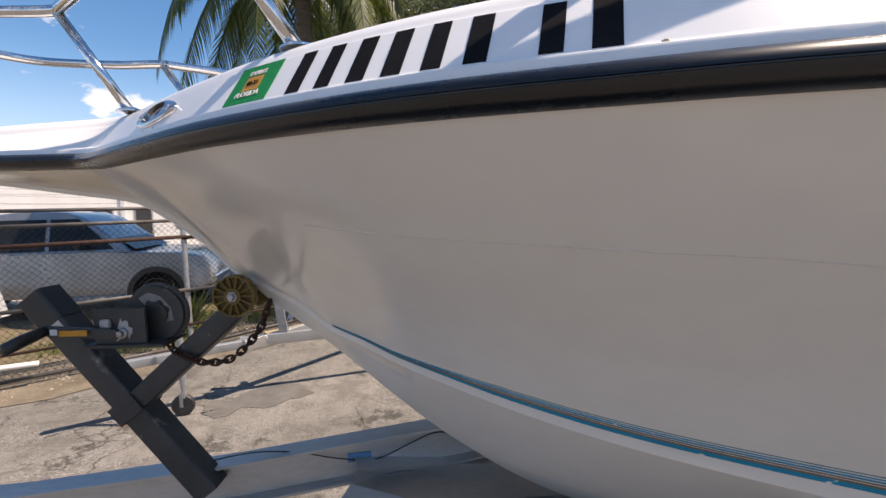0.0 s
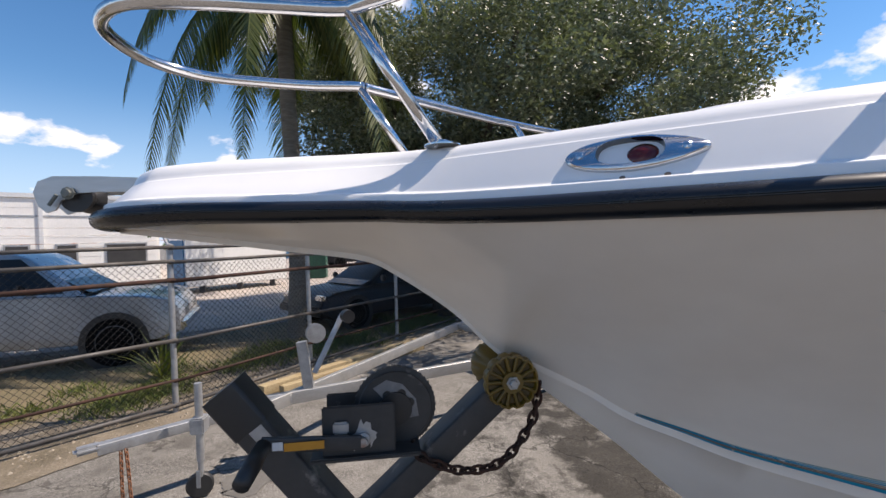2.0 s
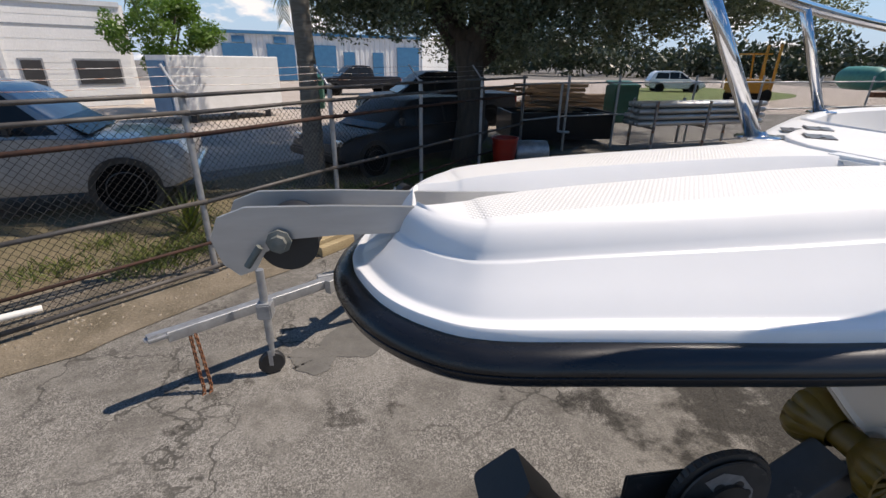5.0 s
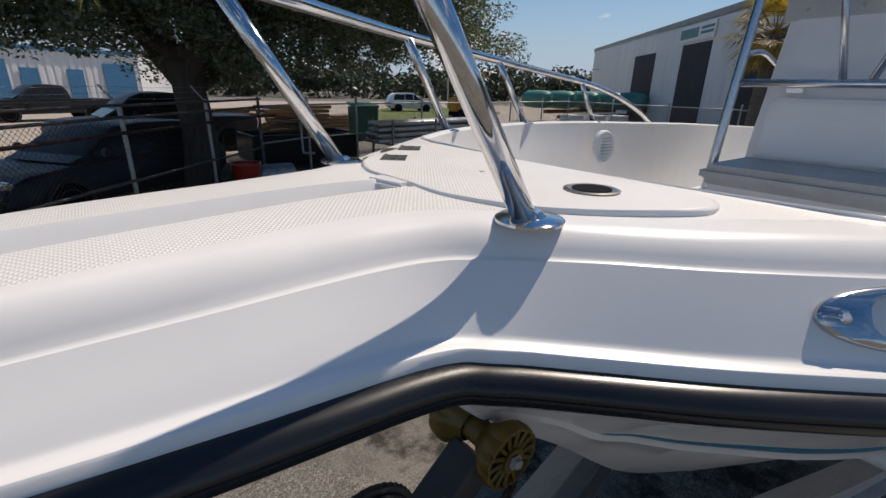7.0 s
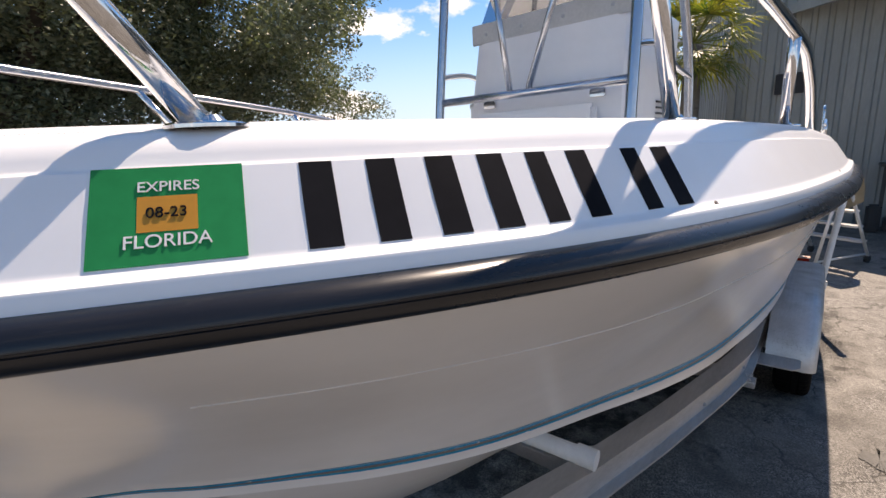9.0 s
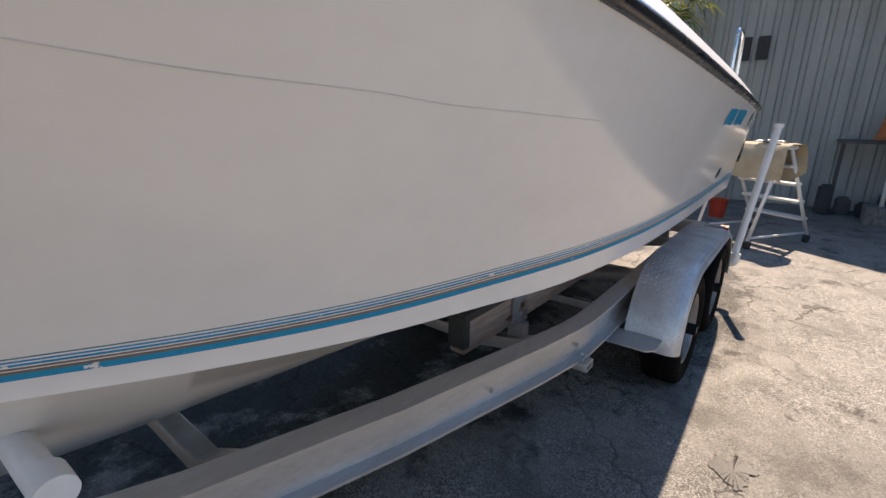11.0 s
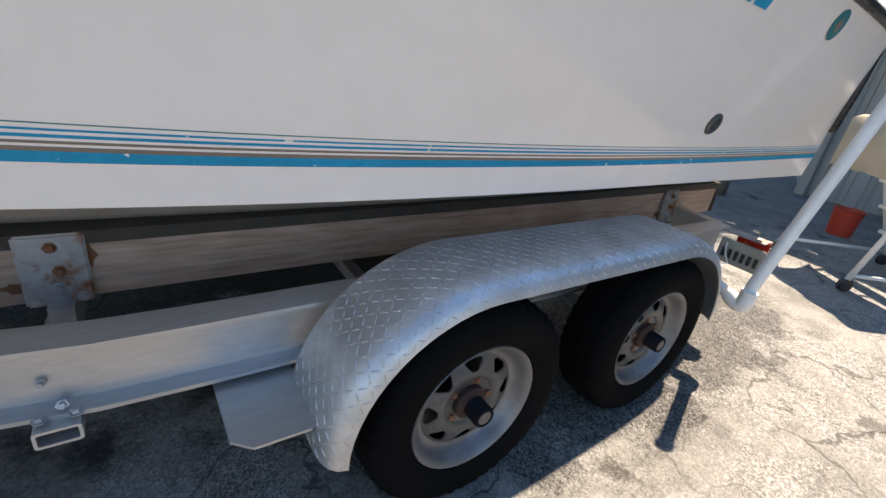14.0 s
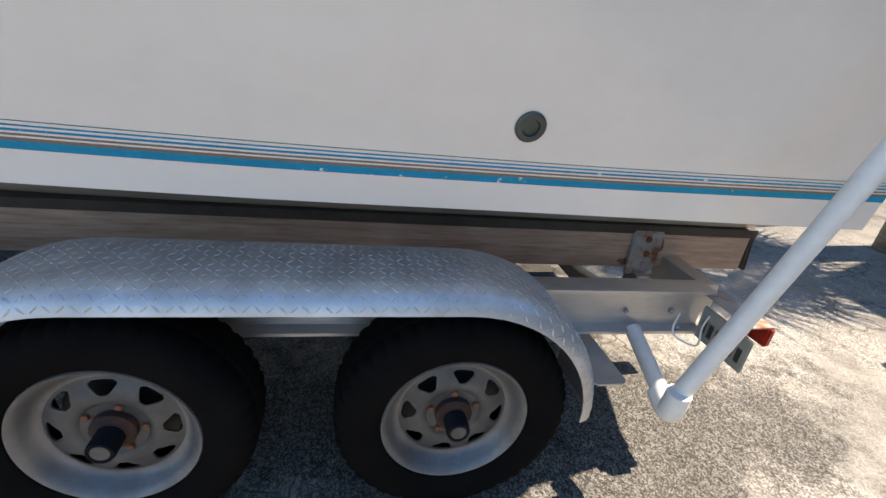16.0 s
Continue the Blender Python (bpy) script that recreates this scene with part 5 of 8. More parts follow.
def build_container():
    h = thing("box_trailer", (-12.25, 17.0, 0), "white cargo box with a blue end door", "cargo box")
    a, b = Vector((-12.25, 17.0, 0)), Vector((-9.2, 19.9, 0))
    d = (b - a).normalized()
    n = Vector((-d.y, d.x, 0))
    body = sweep([a + Vector((0, 0, 1.27)) + n * 0.85, b + Vector((0, 0, 1.27)) + n * 0.85], round_rect(1.7, 2.0, 0.03))
    part("body", body, WHITE, h)
    c0, c1 = a - d * 0.03, a + n * 1.7 - d * 0.03
    part("door", sweep([c0 + n * 0.12 + Vector((0, 0, 1.22)), c1 - n * 0.12 + Vector((0, 0, 1.22))], rect(0.04, 1.75)), BLUE, h, "blue roller door")
    for t in (0.15, 0.5, 0.85):
        p = a.lerp(b, t) + n * 0.1
        part("foot", box(p.x, p.y, 0.15, 0.2, 0.2, 0.3, 0.01), DARKSTEEL, h)


build_container()


def build_coastal():
    a, b = (39.0, 30.4), (16.0, 3.8)
    L = math.dist(a, b)
    h = thing("workshop", (*a, 0), "white metal workshop with open bay doors and a sign", "building")
    part("wall", slab(a, b, 0, 6.2, 0.3), CORR, h)
    part("fascia", on_wall(a, b, -0.4, L + 0.4, 6.1, 6.5, -0.1, 0.5), GREYWALL, h, "pale green roof edge")
    part("end_wall", slab(a, (a[0] + 9, a[1] - 4), 0, 6.2, 0.3), CORR, h)
    part("awning", sweep([Vector((a[0] - 0.4, a[1] - 0.8, 4.4)), Vector((a[0] - 1.6, a[1] - 3.2, 4.4))], rect(1.6, 0.08)), GALV, h)
    # no holes in the wall: dark panels stand in for the bays' inner shade
    for s, wd, z1 in ((13.0, 4.1, 4.9), (21.4, 3.5, 5.0), (28.0, 4.0, 4.9)):
        part("bay_door", on_wall(a, b, s, s + wd, 0.05, z1, 0.16, 0.08), DARKIN, h, "dark flat panel painted as the shade in an open bay")
    sg = part("sign", on_wall(a, b, 20.8, 25.1, 5.15, 6.0, 0.2, 0.06), WHITE, h, "white sign with dark lettering blocks")
    for k in range(7):
        part("sign_bar", on_wall(a, b, 20.95 + 0.33 * k, 21.2 + 0.33 * k, 5.32, 5.85, 0.235, 0.03), TEALDK, sg)
    for k in range(2):
        part("sign_bar", on_wall(a, b, 23.5, 24.9, 5.68 - 0.25 * k, 5.82 - 0.25 * k, 0.235, 0.03), TEALDK, sg)


build_coastal()


def build_garage():
    g = thing("garage", (8.2, 0, 0), "pale green corrugated garage with an open canopy bay", "building")
    part("wall", ribbed((8.2, 0.65), (8.2, -5.7), 0, 4.4, 0.27, 0.035), GREYWALL, g, "pale corrugated metal wall")
    part("wall", ribbed((15.0, 3.3), (8.2, 0.7), 0, 5.2, 0.27, 0.035), GREYWALL, g)
    part("corner_trim", box(8.12, 0.67, 2.6, 0.14, 0.14, 5.2, 0.01), GREYWALL, g)
    lip = [(8.15, 0.09, 4.33), (6.55, -2.6, 4.44), (4.05, -6.8, 4.60)]
    part("canopy_beam", sweep([(x, y, z - 0.01) for x, y, z in lip], rect(0.07, 0.12)), GREYWALL, g, "grey canopy edge beam")
    base = lip[:2] + [(4.05, -6.8, 4.60), (8.25, -6.8, 4.60)]
    vs = [(x, y, z + 0.05) for x, y, z in base] + [(x, y, z + 0.12) for x, y, z in base]
    part("canopy_roof", (vs, [(0, 1, 2, 3), (7, 6, 5, 4), (0, 3, 7, 4), (3, 2, 6, 7), (2, 1, 5, 6), (1, 0, 4, 5)]), GREYWALL, g, "sloping metal canopy")
    part("roof_edge", sweep([(15.0, 3.3, 5.25), (8.1, 0.65, 5.25), (8.1, -9.0, 5.25)], rect(0.35, 0.16)), GREYWALL, g)
    part("gable", ribbed((8.26, 0.65), (8.26, -9.0), 4.4, 5.2, 0.27, 0.035), GREYWALL, g)
    part("side_wall", ribbed((8.2, -5.6), (2.6, -6.4), 0, 4.3, 0.27, 0.035), GREYWALL, g)
    # dark blocks on the sheet paint the shade of two openings
    for y in (-0.2, -0.5):
        part("vent", box(8.14, y, 2.95, 0.06, 0.2, 0.42, 0.01), DARKIN, g, "small dark panel painted as the shade in a wall opening")


build_garage()


# ---- trees ----
def leaf_cloud(blobs, count, size, seed, flat=0.6):
    """Small leaf quads scattered through clumps; uneven outline with gaps."""
    rng = random.Random(seed)
    vs, fs = [], []
    tot = sum(b[3] for b in blobs)
    for cx, cy, cz, w, rx, ry, rz in blobs:
        for _ in range(int(count * w / tot)):
            while True:
                u = Vector((rng.uniform(-1, 1), rng.uniform(-1, 1), rng.uniform(-1, 1)))
                if 0.25 < u.length < 1:
                    break
            p = Vector((cx + u.x * rx, cy + u.y * ry, cz + u.z * rz))
            d = Vector((rng.gauss(0, 1), rng.gauss(0, 1), rng.gauss(0, flat))).normalized()
            e = d.cross(Vector((rng.gauss(0, 1), rng.gauss(0, 1), rng.gauss(0, 1)))).normalized()
            s = size * rng.uniform(0.6, 1.3)
            k = len(vs)
            vs += [p - d * s, p + e * s * 0.45, p + d * s, p - e * s * 0.45]
            fs.append((k, k + 1, k + 2, k + 3))
    return vs, fs


def limb(path, r0, r1, n=9):
    pts = smooth_path(path, 5)
    return tube(pts, [r0 + (r1 - r0) * i / (len(pts) - 1) for i in range(len(pts))], n)


def build_oak():
    rng = random.Random(4)
    t = thing("oak_tree", (-3.3, 9.95, 0), "large spreading live oak with dark small leaves", "tree")
    base, mid = Vector((-3.3, 9.95, 0)), Vector((-2.2, 12.6, 0))
    geo = [limb([base, base + Vector((0.1, 0, 1.2)), base + Vector((0, 0.1, 2.6))], 0.36, 0.27, 14)]
    tips = []
    for k in range(11):
        a = 2 * math.pi * k / 11 + rng.uniform(-0.2, 0.2)
        reach = rng.uniform(3.2, 7.0)
        top = rng.uniform(3.4, 8.2)
        p0 = base + Vector((0, 0, rng.uniform(1.9, 2.7)))
        p1 = base.lerp(mid, 0.6) + Vector((math.cos(a) * reach * 0.4, math.sin(a) * reach * 0.35, top * 0.62))
        p2 = mid + Vector((math.cos(a) * reach, math.sin(a) * reach * 0.75, top))
        geo.append(limb([p0, p1, p2], 0.2, 0.05))
        tips.append((p1, p2))
    part("trunk", join(*geo), BARK, t, "dark rough trunk with spreading limbs", 0)
    blobs = []
    for p1, p2 in tips:
        for f in (0.45, 0.7, 0.95, 1.1):
            c = p1.lerp(p2, f)
            for _ in range(5):
                o = Vector((rng.gauss(0, 0.8), rng.gauss(0, 0.8), rng.gauss(0.2, 0.65)))
                r = rng.uniform(0.45, 0.95)
                blobs.append((c.x + o.x, c.y + o.y, max(c.z + o.z, 2.7), r ** 2, r * 1.15, r * 1.1, r * 0.75))
    for _ in range(60):
        a, q = rng.uniform(3.4, 6.1), rng.uniform(0.3, 1)
        r = rng.uniform(0.4, 0.8)
        blobs.append((mid.x + 1.2 + math.cos(a) * q * 6.8, mid.y + math.sin(a) * q * 4.8, rng.uniform(3.0, 4.6), r ** 2, r * 1.2, r, r * 0.8))
    for _ in range(46):
        a, q = rng.uniform(0, 6.28), rng.uniform(0, 1) ** 0.5
        r = rng.uniform(0.35, 0.7)
        blobs.append((4.4 + math.cos(a) * q * 3.4, 12.6 + math.sin(a) * q * 2.6, rng.uniform(3.3, 5.4), r ** 2, r * 1.3, r, r * 0.8))
    for _ in range(70):
        a, q = rng.uniform(0, 6.28), rng.uniform(0, 1) ** 0.5
        r = rng.uniform(0.4, 0.85)
        blobs.append((0.1 + math.cos(a) * q * 3.7, 8.7 + math.sin(a) * q * 3.3, rng.uniform(4.4, 7.4) - 0.6 * q, r ** 2, r * 1.2, r, r * 0.75))
    for _ in range(110):
        a, q = rng.uniform(0, 6.28), rng.uniform(0, 1) ** 0.5
        z = 9.3 - 3.2 * q * q + rng.uniform(-1.2, 0.4)
        r = rng.uniform(0.5, 1.0)
        blobs.append((mid.x + 1.2 + math.cos(a) * q * 7.0, mid.y + 0.4 + math.sin(a) * q * 4.6, z, r ** 2, r * 1.1, r, r * 0.7))
    # low hanging sprays round the yard side of the crown
    for k in range(300):
        x, y = rng.uniform(-6.6, 3.4), rng.uniform(8.6, 12.6)
        low = 2.45 + 0.13 * abs(x + 2.2)
        r = rng.uniform(0.22, 0.5)
        blobs.append((x, y, rng.uniform(low, low + 1.7), r ** 2 * 1.3, r * 1.15, r, r * 0.95))
    part("crown", leaf_cloud(blobs, 330000, 0.052, 11), OAKLEAF, t, "dense grey-green crown with small leaves")["kind"] = "stuff"


build_oak()


def frond(base, az, rise, length, droop, leaflets=46, leaf=0.55, rng=None):
    """One feather frond: arched stem and hanging narrow leaflets."""
    rng = rng or random.Random(1)
    d = Vector((math.cos(az), math.sin(az), 0))
    pts = []
    for i in range(13):
        t = i / 12
        pts.append(base + d * (length * (t - 0.36 * t * t)) + Vector((0, 0, rise * length * t - droop * length * t * t)))
    stem = tube(pts, [0.035 * (1 - 0.85 * i / 12) for i in range(13)], 5)
    vs, fs = [], []
    side = d.cross(Vector((0, 0, 1)))
    for k in range(leaflets):
        t = 0.12 + 0.88 * k / (leaflets - 1)
        i = min(int(t * 12), 11)
        p = pts[i].lerp(pts[i + 1], t * 12 - i)
        dirn = (pts[i + 1] - pts[i]).normalized()
        L = leaf * (0.45 + 0.75 * math.sin(math.pi * min(1, 0.1 + t * 0.92))) * rng.uniform(0.85, 1.15)
        for s in (1, -1):
            out = (side * s * 0.75 + dirn * 0.55 + Vector((0, 0, -0.45 - 0.35 * rng.random()))).normalized()
            mid = p + out * L * 0.5
            tip = mid + (out + Vector((0, 0, -0.55))).normalized() * L * 0.5
            w = dirn * 0.024
            k0 = len(vs)
            vs += [p - w, p + w, mid + w * 0.9, mid - w * 0.9, tip]
            fs += [(k0, k0 + 1, k0 + 2, k0 + 3), (k0 + 3, k0 + 2, k0 + 4)]
    return stem, (vs, fs)


def build_palm():
    x, y = -6.55, 8.1
    rng = random.Random(8)
    t = thing("coconut_palm", (x, y, 0), "tall coconut palm with hanging feather fronds", "tree")
    path = [(x, y, 0), (x + 0.05, y, 2), (x - 0.03, y, 4.5), (x - 0.08, y, 6.9)]
    pts = smooth_path(path, 16)
    part("trunk", tube(pts, [0.20 - 0.05 * min(1, i / 18) + (0.008 if i % 2 else 0) for i in range(len(pts))], 16), PALMBARK, t, "ringed grey trunk", 30)
    top = Vector((x - 0.08, y, 6.9))
    for k in range(22):
        az = 2.4 * k + rng.uniform(-0.25, 0.25)
        lv = k / 21
        stem, leaves = frond(top + Vector((0, 0, 0.2 - 0.5 * lv)), az, 0.85 - 0.85 * lv, rng.uniform(3.5, 4.4), 1.02 - 0.1 * lv, 84, 0.80, rng)
        part("frond", join(stem, leaves), PALMLEAF, t, "drooping yellow-green frond")
    for k in range(7):
        a = k * 0.9
        part("coconut", moved(lathe([(0.0, -0.1), (0.07, -0.07), (0.09, 0), (0.07, 0.07), (0.0, 0.1)], 12), Matrix.Translation(top + Vector((0.2 * math.cos(a), 0.2 * math.sin(a), -0.32 - 0.05 * (k % 3))))), PALMBARK, t, "", 0)


build_palm()


def build_fan_palm(x, y, seed, label, leaf):
    rng = random.Random(seed)
    t = thing("fan_palm", (x, y, 0), label, "tree")
    part("trunk", limb([(x, y, 0), (x, y, 2.0), (x + 0.05, y, 3.7)], 0.19, 0.16, 12), PALMBARK, t, "", 0)
    top = Vector((x + 0.05, y, 3.75))
    for k in range(34):
        az, el = 2.4 * k, radians(75 - 130 * (k / 33))
        d = Vector((math.cos(az) * math.cos(el), math.sin(az) * math.cos(el), math.sin(el)))
        c = top + d * rng.uniform(0.5, 0.85)
        side = d.cross(Vector((0, 0, 1))).normalized()
        up = side.cross(d)
        vs, fs = [], []
        st = tube([top, c], 0.012, 5)
        for j in range(26):
            a = radians(-105 + 210 * j / 25)
            out = (d * math.cos(a) + side * math.sin(a) + up * rng.uniform(-0.12, 0.12)).normalized()
            L = rng.uniform(0.55, 0.75)
            w = out.cross(up).normalized() * 0.016
            mid = c + out * L * 0.6
            tip = c + out * L + Vector((0, 0, -0.16))
            k0 = len(vs)
            vs += [c - w * 0.4, c + w * 0.4, mid + w, mid - w, tip]
            fs += [(k0, k0 + 1, k0 + 2, k0 + 3), (k0 + 3, k0 + 2, k0 + 4)]
        part("frond", join(st, (vs, fs)), leaf, t, "")


build_fan_palm(6.1, 1.1, 3, "fan palm with green and yellowing fronds", FANLEAF)
build_fan_palm(9.5, 4.4, 7, "fan palm with dry golden hanging fronds", make_leaf("dry_palm_leaf", (0.20, 0.14, 0.03), (0.42, 0.27, 0.06), 0.4))


def build_bush(x, y, h, r, seed, label):
    rng = random.Random(seed)
    t = thing("small_tree", (x, y, 0), label, "tree")
    part("trunk", join(*[limb([(x, y, 0), (x + rng.uniform(-0.3, 0.3), y, h * 0.4), (x + rng.uniform(-1, 1) * r * 0.6, y + rng.uniform(-1, 1) * r * 0.5, h * 0.8)], 0.1, 0.03, 7) for _ in range(4)]), BARK, t, "", 0)
    blobs = []
    for _ in range(34):
        a, q = rng.uniform(0, 6.28), rng.random() ** 0.5
        b = rng.uniform(0.3, 0.6) * r * 0.6
        blobs.append((x + math.cos(a) * q * r, y + math.sin(a) * q * r * 0.8, h * 0.72 + rng.uniform(-0.35, 0.3) * h * (1 - q * 0.5), b * b, b, b, b * 0.8))
    part("crown", leaf_cloud(blobs, 9000, 0.09, seed), BUSH, t, "bright green leaves")["kind"] = "stuff"


build_bush(-14.0, 21.5, 4.6, 2.0, 5, "small bright green tree by the white building")


def build_far_woods():
    rng = random.Random(21)
    blobs = []
    for k in range(190):
        a = radians(-20 + 125 * k / 189)
        R = rng.uniform(85, 125)
        x, y = R * math.cos(a), R * math.sin(a)
        h = rng.uniform(4.5, 8.5)
        for _ in range(2):
            blobs.append((x + rng.gauss(0, 2), y + rng.gauss(0, 2), h * rng.uniform(0.2, 0.75), 1, rng.uniform(2, 4), rng.uniform(2, 4), h * 0.35))
    single("far_woods", leaf_cloud(blobs, 60000, 0.55, 5, 1.0), FARLEAF, "distant line of dark green trees", "woods", kind="stuff")


build_far_woods()

# ---- boat fittings ----
def cap_point(x, h, out=0.0):
    """A point on the outer face of the deck moulding, h above the rub rail, and its outward normal."""
    x -= 0.022 * max(0.0, min(1.0, (-3.2 - x) / 0.6))
    e, e2 = edge_at(x), edge_at(x - 0.01)
    d = (e2 - e).normalized()
    n = Vector((-d.y, d.x, 0)).normalized()
    if n.y < 0:
        n = -n
    a = 0.0125 + (h * 0.125 / lerp_table(x, CAP_H) - 0.0145) * 0.612
    nrm = (-n + Vector((0, 0, 0.612 * 0.125 / lerp_table(x, CAP_H)))).normalized()
    return e + n * a + Vector((0, 0, h)) + nrm * out, nrm, d


def cap_patch(x0, x1, h0, h1, out, nx=6):
    """A thin panel laid on the outer face between two stations and two heights."""
    rows = [[cap_point(x0 + (x1 - x0) * i / nx, h, o)[0] for h, o in ((h0, 0.0), (h0, out), (h1, out), (h1, 0.0))] for i in range(nx + 1)]
    vs, fs = grid(rows)
    return vs, fs + [(0, 1, 2, 3), tuple(len(vs) - 1 - k for k in range(4))]


def text_geo(words, size, place, u, v, w):
    """Built-in font as a mesh, centred at place; u reads along, v up, w outward."""
    cu = bpy.data.curves.new("words", "FONT")
    cu.body, cu.size, cu.align_x, cu.align_y, cu.extrude = words, size, "CENTER", "CENTER", 0.0004
    tmp = bpy.data.objects.new("words", cu)
    scene.collection.objects.link(tmp)
    dg = bpy.context.evaluated_depsgraph_get()
    me = bpy.data.meshes.new_from_object(tmp.evaluated_get(dg))
    geo = [place + u * p.co.x + v * p.co.y + w * p.co.z for p in me.vertices], [tuple(f.vertices) for f in me.polygons]
    bpy.data.objects.remove(tmp)
    bpy.data.curves.remove(cu)
    bpy.data.meshes.remove(me)
    return geo


def build_decals():
    dec = part("registration_decal", cap_patch(-4.192, -4.101, 0.018, 0.087, 0.0008), GREEN, boat, "green validation decal with white lettering")
    mid, nrm, d = cap_point(-4.147, 0.052, 0.0012)
    u = -d
    v = nrm.cross(u).normalized()
    if v.z < 0:
        v = -v
    part("date_sticker", cap_patch(-4.165, -4.130, 0.040, 0.065, 0.0012), ORANGE, dec, "orange date sticker")
    part("lettering", text_geo("EXPIRES", 0.0125, mid + v * 0.0235 + nrm * 0.0002, u, v, nrm), WHITE, dec)
    part("lettering", text_geo("FLORIDA", 0.0150, mid - v * 0.0225 + nrm * 0.0002, u, v, nrm), WHITE, dec)
    part("lettering", text_geo("08-23", 0.0125, mid - u * 0.001 + v * 0.001 + nrm * 0.0006, u, v, nrm), INK, dec)
    # registration characters as plain bars
    for x0, wd in ((-4.068, 0.034), (-4.018, 0.034), (-3.968, 0.036), (-3.918, 0.036), (-3.866, 0.034), (-3.816, 0.036), (-3.738, 0.034), (-3.688, 0.038)):
        part("registration_bar", cap_patch(x0 + 0.006, x0 + wd - 0.004, 0.018, 0.086, 0.0006, 2), INK, boat, "plain black vinyl bar")


build_decals()


def build_stripes():
    xs = [p.x for p in reversed(EDGE_PTS) if p.x > -4.22]
    for lo, hi, m in ((0.0, 0.0195, TEAL), (0.0197, 0.0265, TAUPE), (0.0320, 0.0362, TAUPE), (0.0420, 0.0468, TEAL), (0.0530, 0.0562, TEAL), (0.0640, 0.0655, TEALDK)):
        rows = []
        for x in xs:
            e = edge_at(x)
            r = hull_side_row(Vector((x, e.y, e.z)))
            L = sum((r[i + 1] - r[i]).length for i in range(12))
            k = min(1.0, 0.25 + (x + 4.2) * 1.6)
            wide = k * (0.8 + 0.3 * min(1, max(0, (x + 4) / 3)))
            row = []
            for dd, o in ((lo, 0.0), (lo, 0.0014), (hi, 0.0014), (hi, 0.0)):
                p, n = side_point(x, 1 - dd * wide / L, o)
                row.append(p)
            rows.append(row)
        part("stripe", grid(rows), m, boat, "")


build_stripes()


def build_hull_marks():
    # through-hull fitting
    p, n = min(((side_point(1.05, s / 60)) for s in range(61)), key=lambda q: abs(q[0].z - 1.22))
    part("drain_fitting", disc_axis(p, n, [(0.042, 0), (0.042, 0.006), (0.036, 0.011), (0.024, 0.011), (0.021, 0.0035), (0.0, 0.0035)], 28), surface("tarnished_bronze", (0.10, 0.115, 0.11), (0.06, 0.075, 0.075), 0.5, 0.7), boat, "tarnished round through-hull fitting", 30)
    # round maker's badge as a plain disc
    p, n = min(((side_point(1.47, s / 80, 0.003)) for s in range(81)), key=lambda q: abs(q[0].z - 1.625))
    b = part("badge", disc_axis(p, n, [(0.055, 0), (0.055, 0.0015), (0.0, 0.0015)], 36), TEALDK, boat, "round dark teal badge")
    part("badge_mark", disc_axis(p + n * 0.0016, n, [(0.03, 0), (0.03, 0.0006), (0.0, 0.0006)], 4), TAUPE, b)
    # maker's name as slanted blocks
    x = 0.05
    for k in range(8):
        if k == 3:
            x += 0.05
            continue
        rows = []
        for t in (0.0, 0.5, 1.0):
            q0, n0 = min(((side_point(x + 0.092 * t, s / 80, 0.003)) for s in range(2, 40)), key=lambda q: abs(q[0].z - 1.59))
            q1, n1 = min(((side_point(x + 0.092 * t + 0.03, s / 80, 0.003)) for s in range(2, 40)), key=lambda q: abs(q[0].z - 1.682))
            rows.append([q0, q1])
        part("name_block", grid(rows), TEAL, boat, "slanted teal vinyl block")
        x += 0.115
    # crease line along the topsides
    knuckle = [(-4.43, 1.808), (-4.235, 1.784), (-3.9, 1.752), (-3.5, 1.733), (-3.34, 1.721), (-3.1, 1.702), (-2.65, 1.664), (-2.0, 1.626), (-1.7, 1.615)]
    pts = []
    for k in range(55):
        x = -4.12 + 0.045 * k
        z = lerp_table(x, knuckle)
        pts.append(min((side_point(x, s / 120, 0.0004) for s in range(121)), key=lambda q: abs(q[0].z - z))[0])
    part("seam_line", tube(smooth_path(pts[::3], 3), 0.0011, 5), surface("faded_seam", (0.56, 0.52, 0.465), (0.66, 0.62, 0.57), 0.5), boat, "faint seam line along the topsides")
    # rub rail down the transom edge
    for side in (1, -1):
        path = smooth_path([(2.33, -1.075 * side, 1.705), (2.385, -1.045 * side, 1.685), (2.402, -1.035 * side, 1.60), (2.405, -1.02 * side, 1.40), (2.405, -1.0 * side, 1.22)], 5)
        part("transom_trim", tube(path, 0.024, 12), RUB, boat, "black rubber corner trim", 0)
    # small chips along the lower moulding edge
    for x in (-4.445, -4.40, -3.62, -2.9):
        q, n, d = cap_point(x, 0.0125, 0.0035)
        part("chip", disc_axis(q, n, [(0.0045, 0), (0.003, 0.0008), (0, 0.0008)], 7), TAUPE, boat)


build_hull_marks()


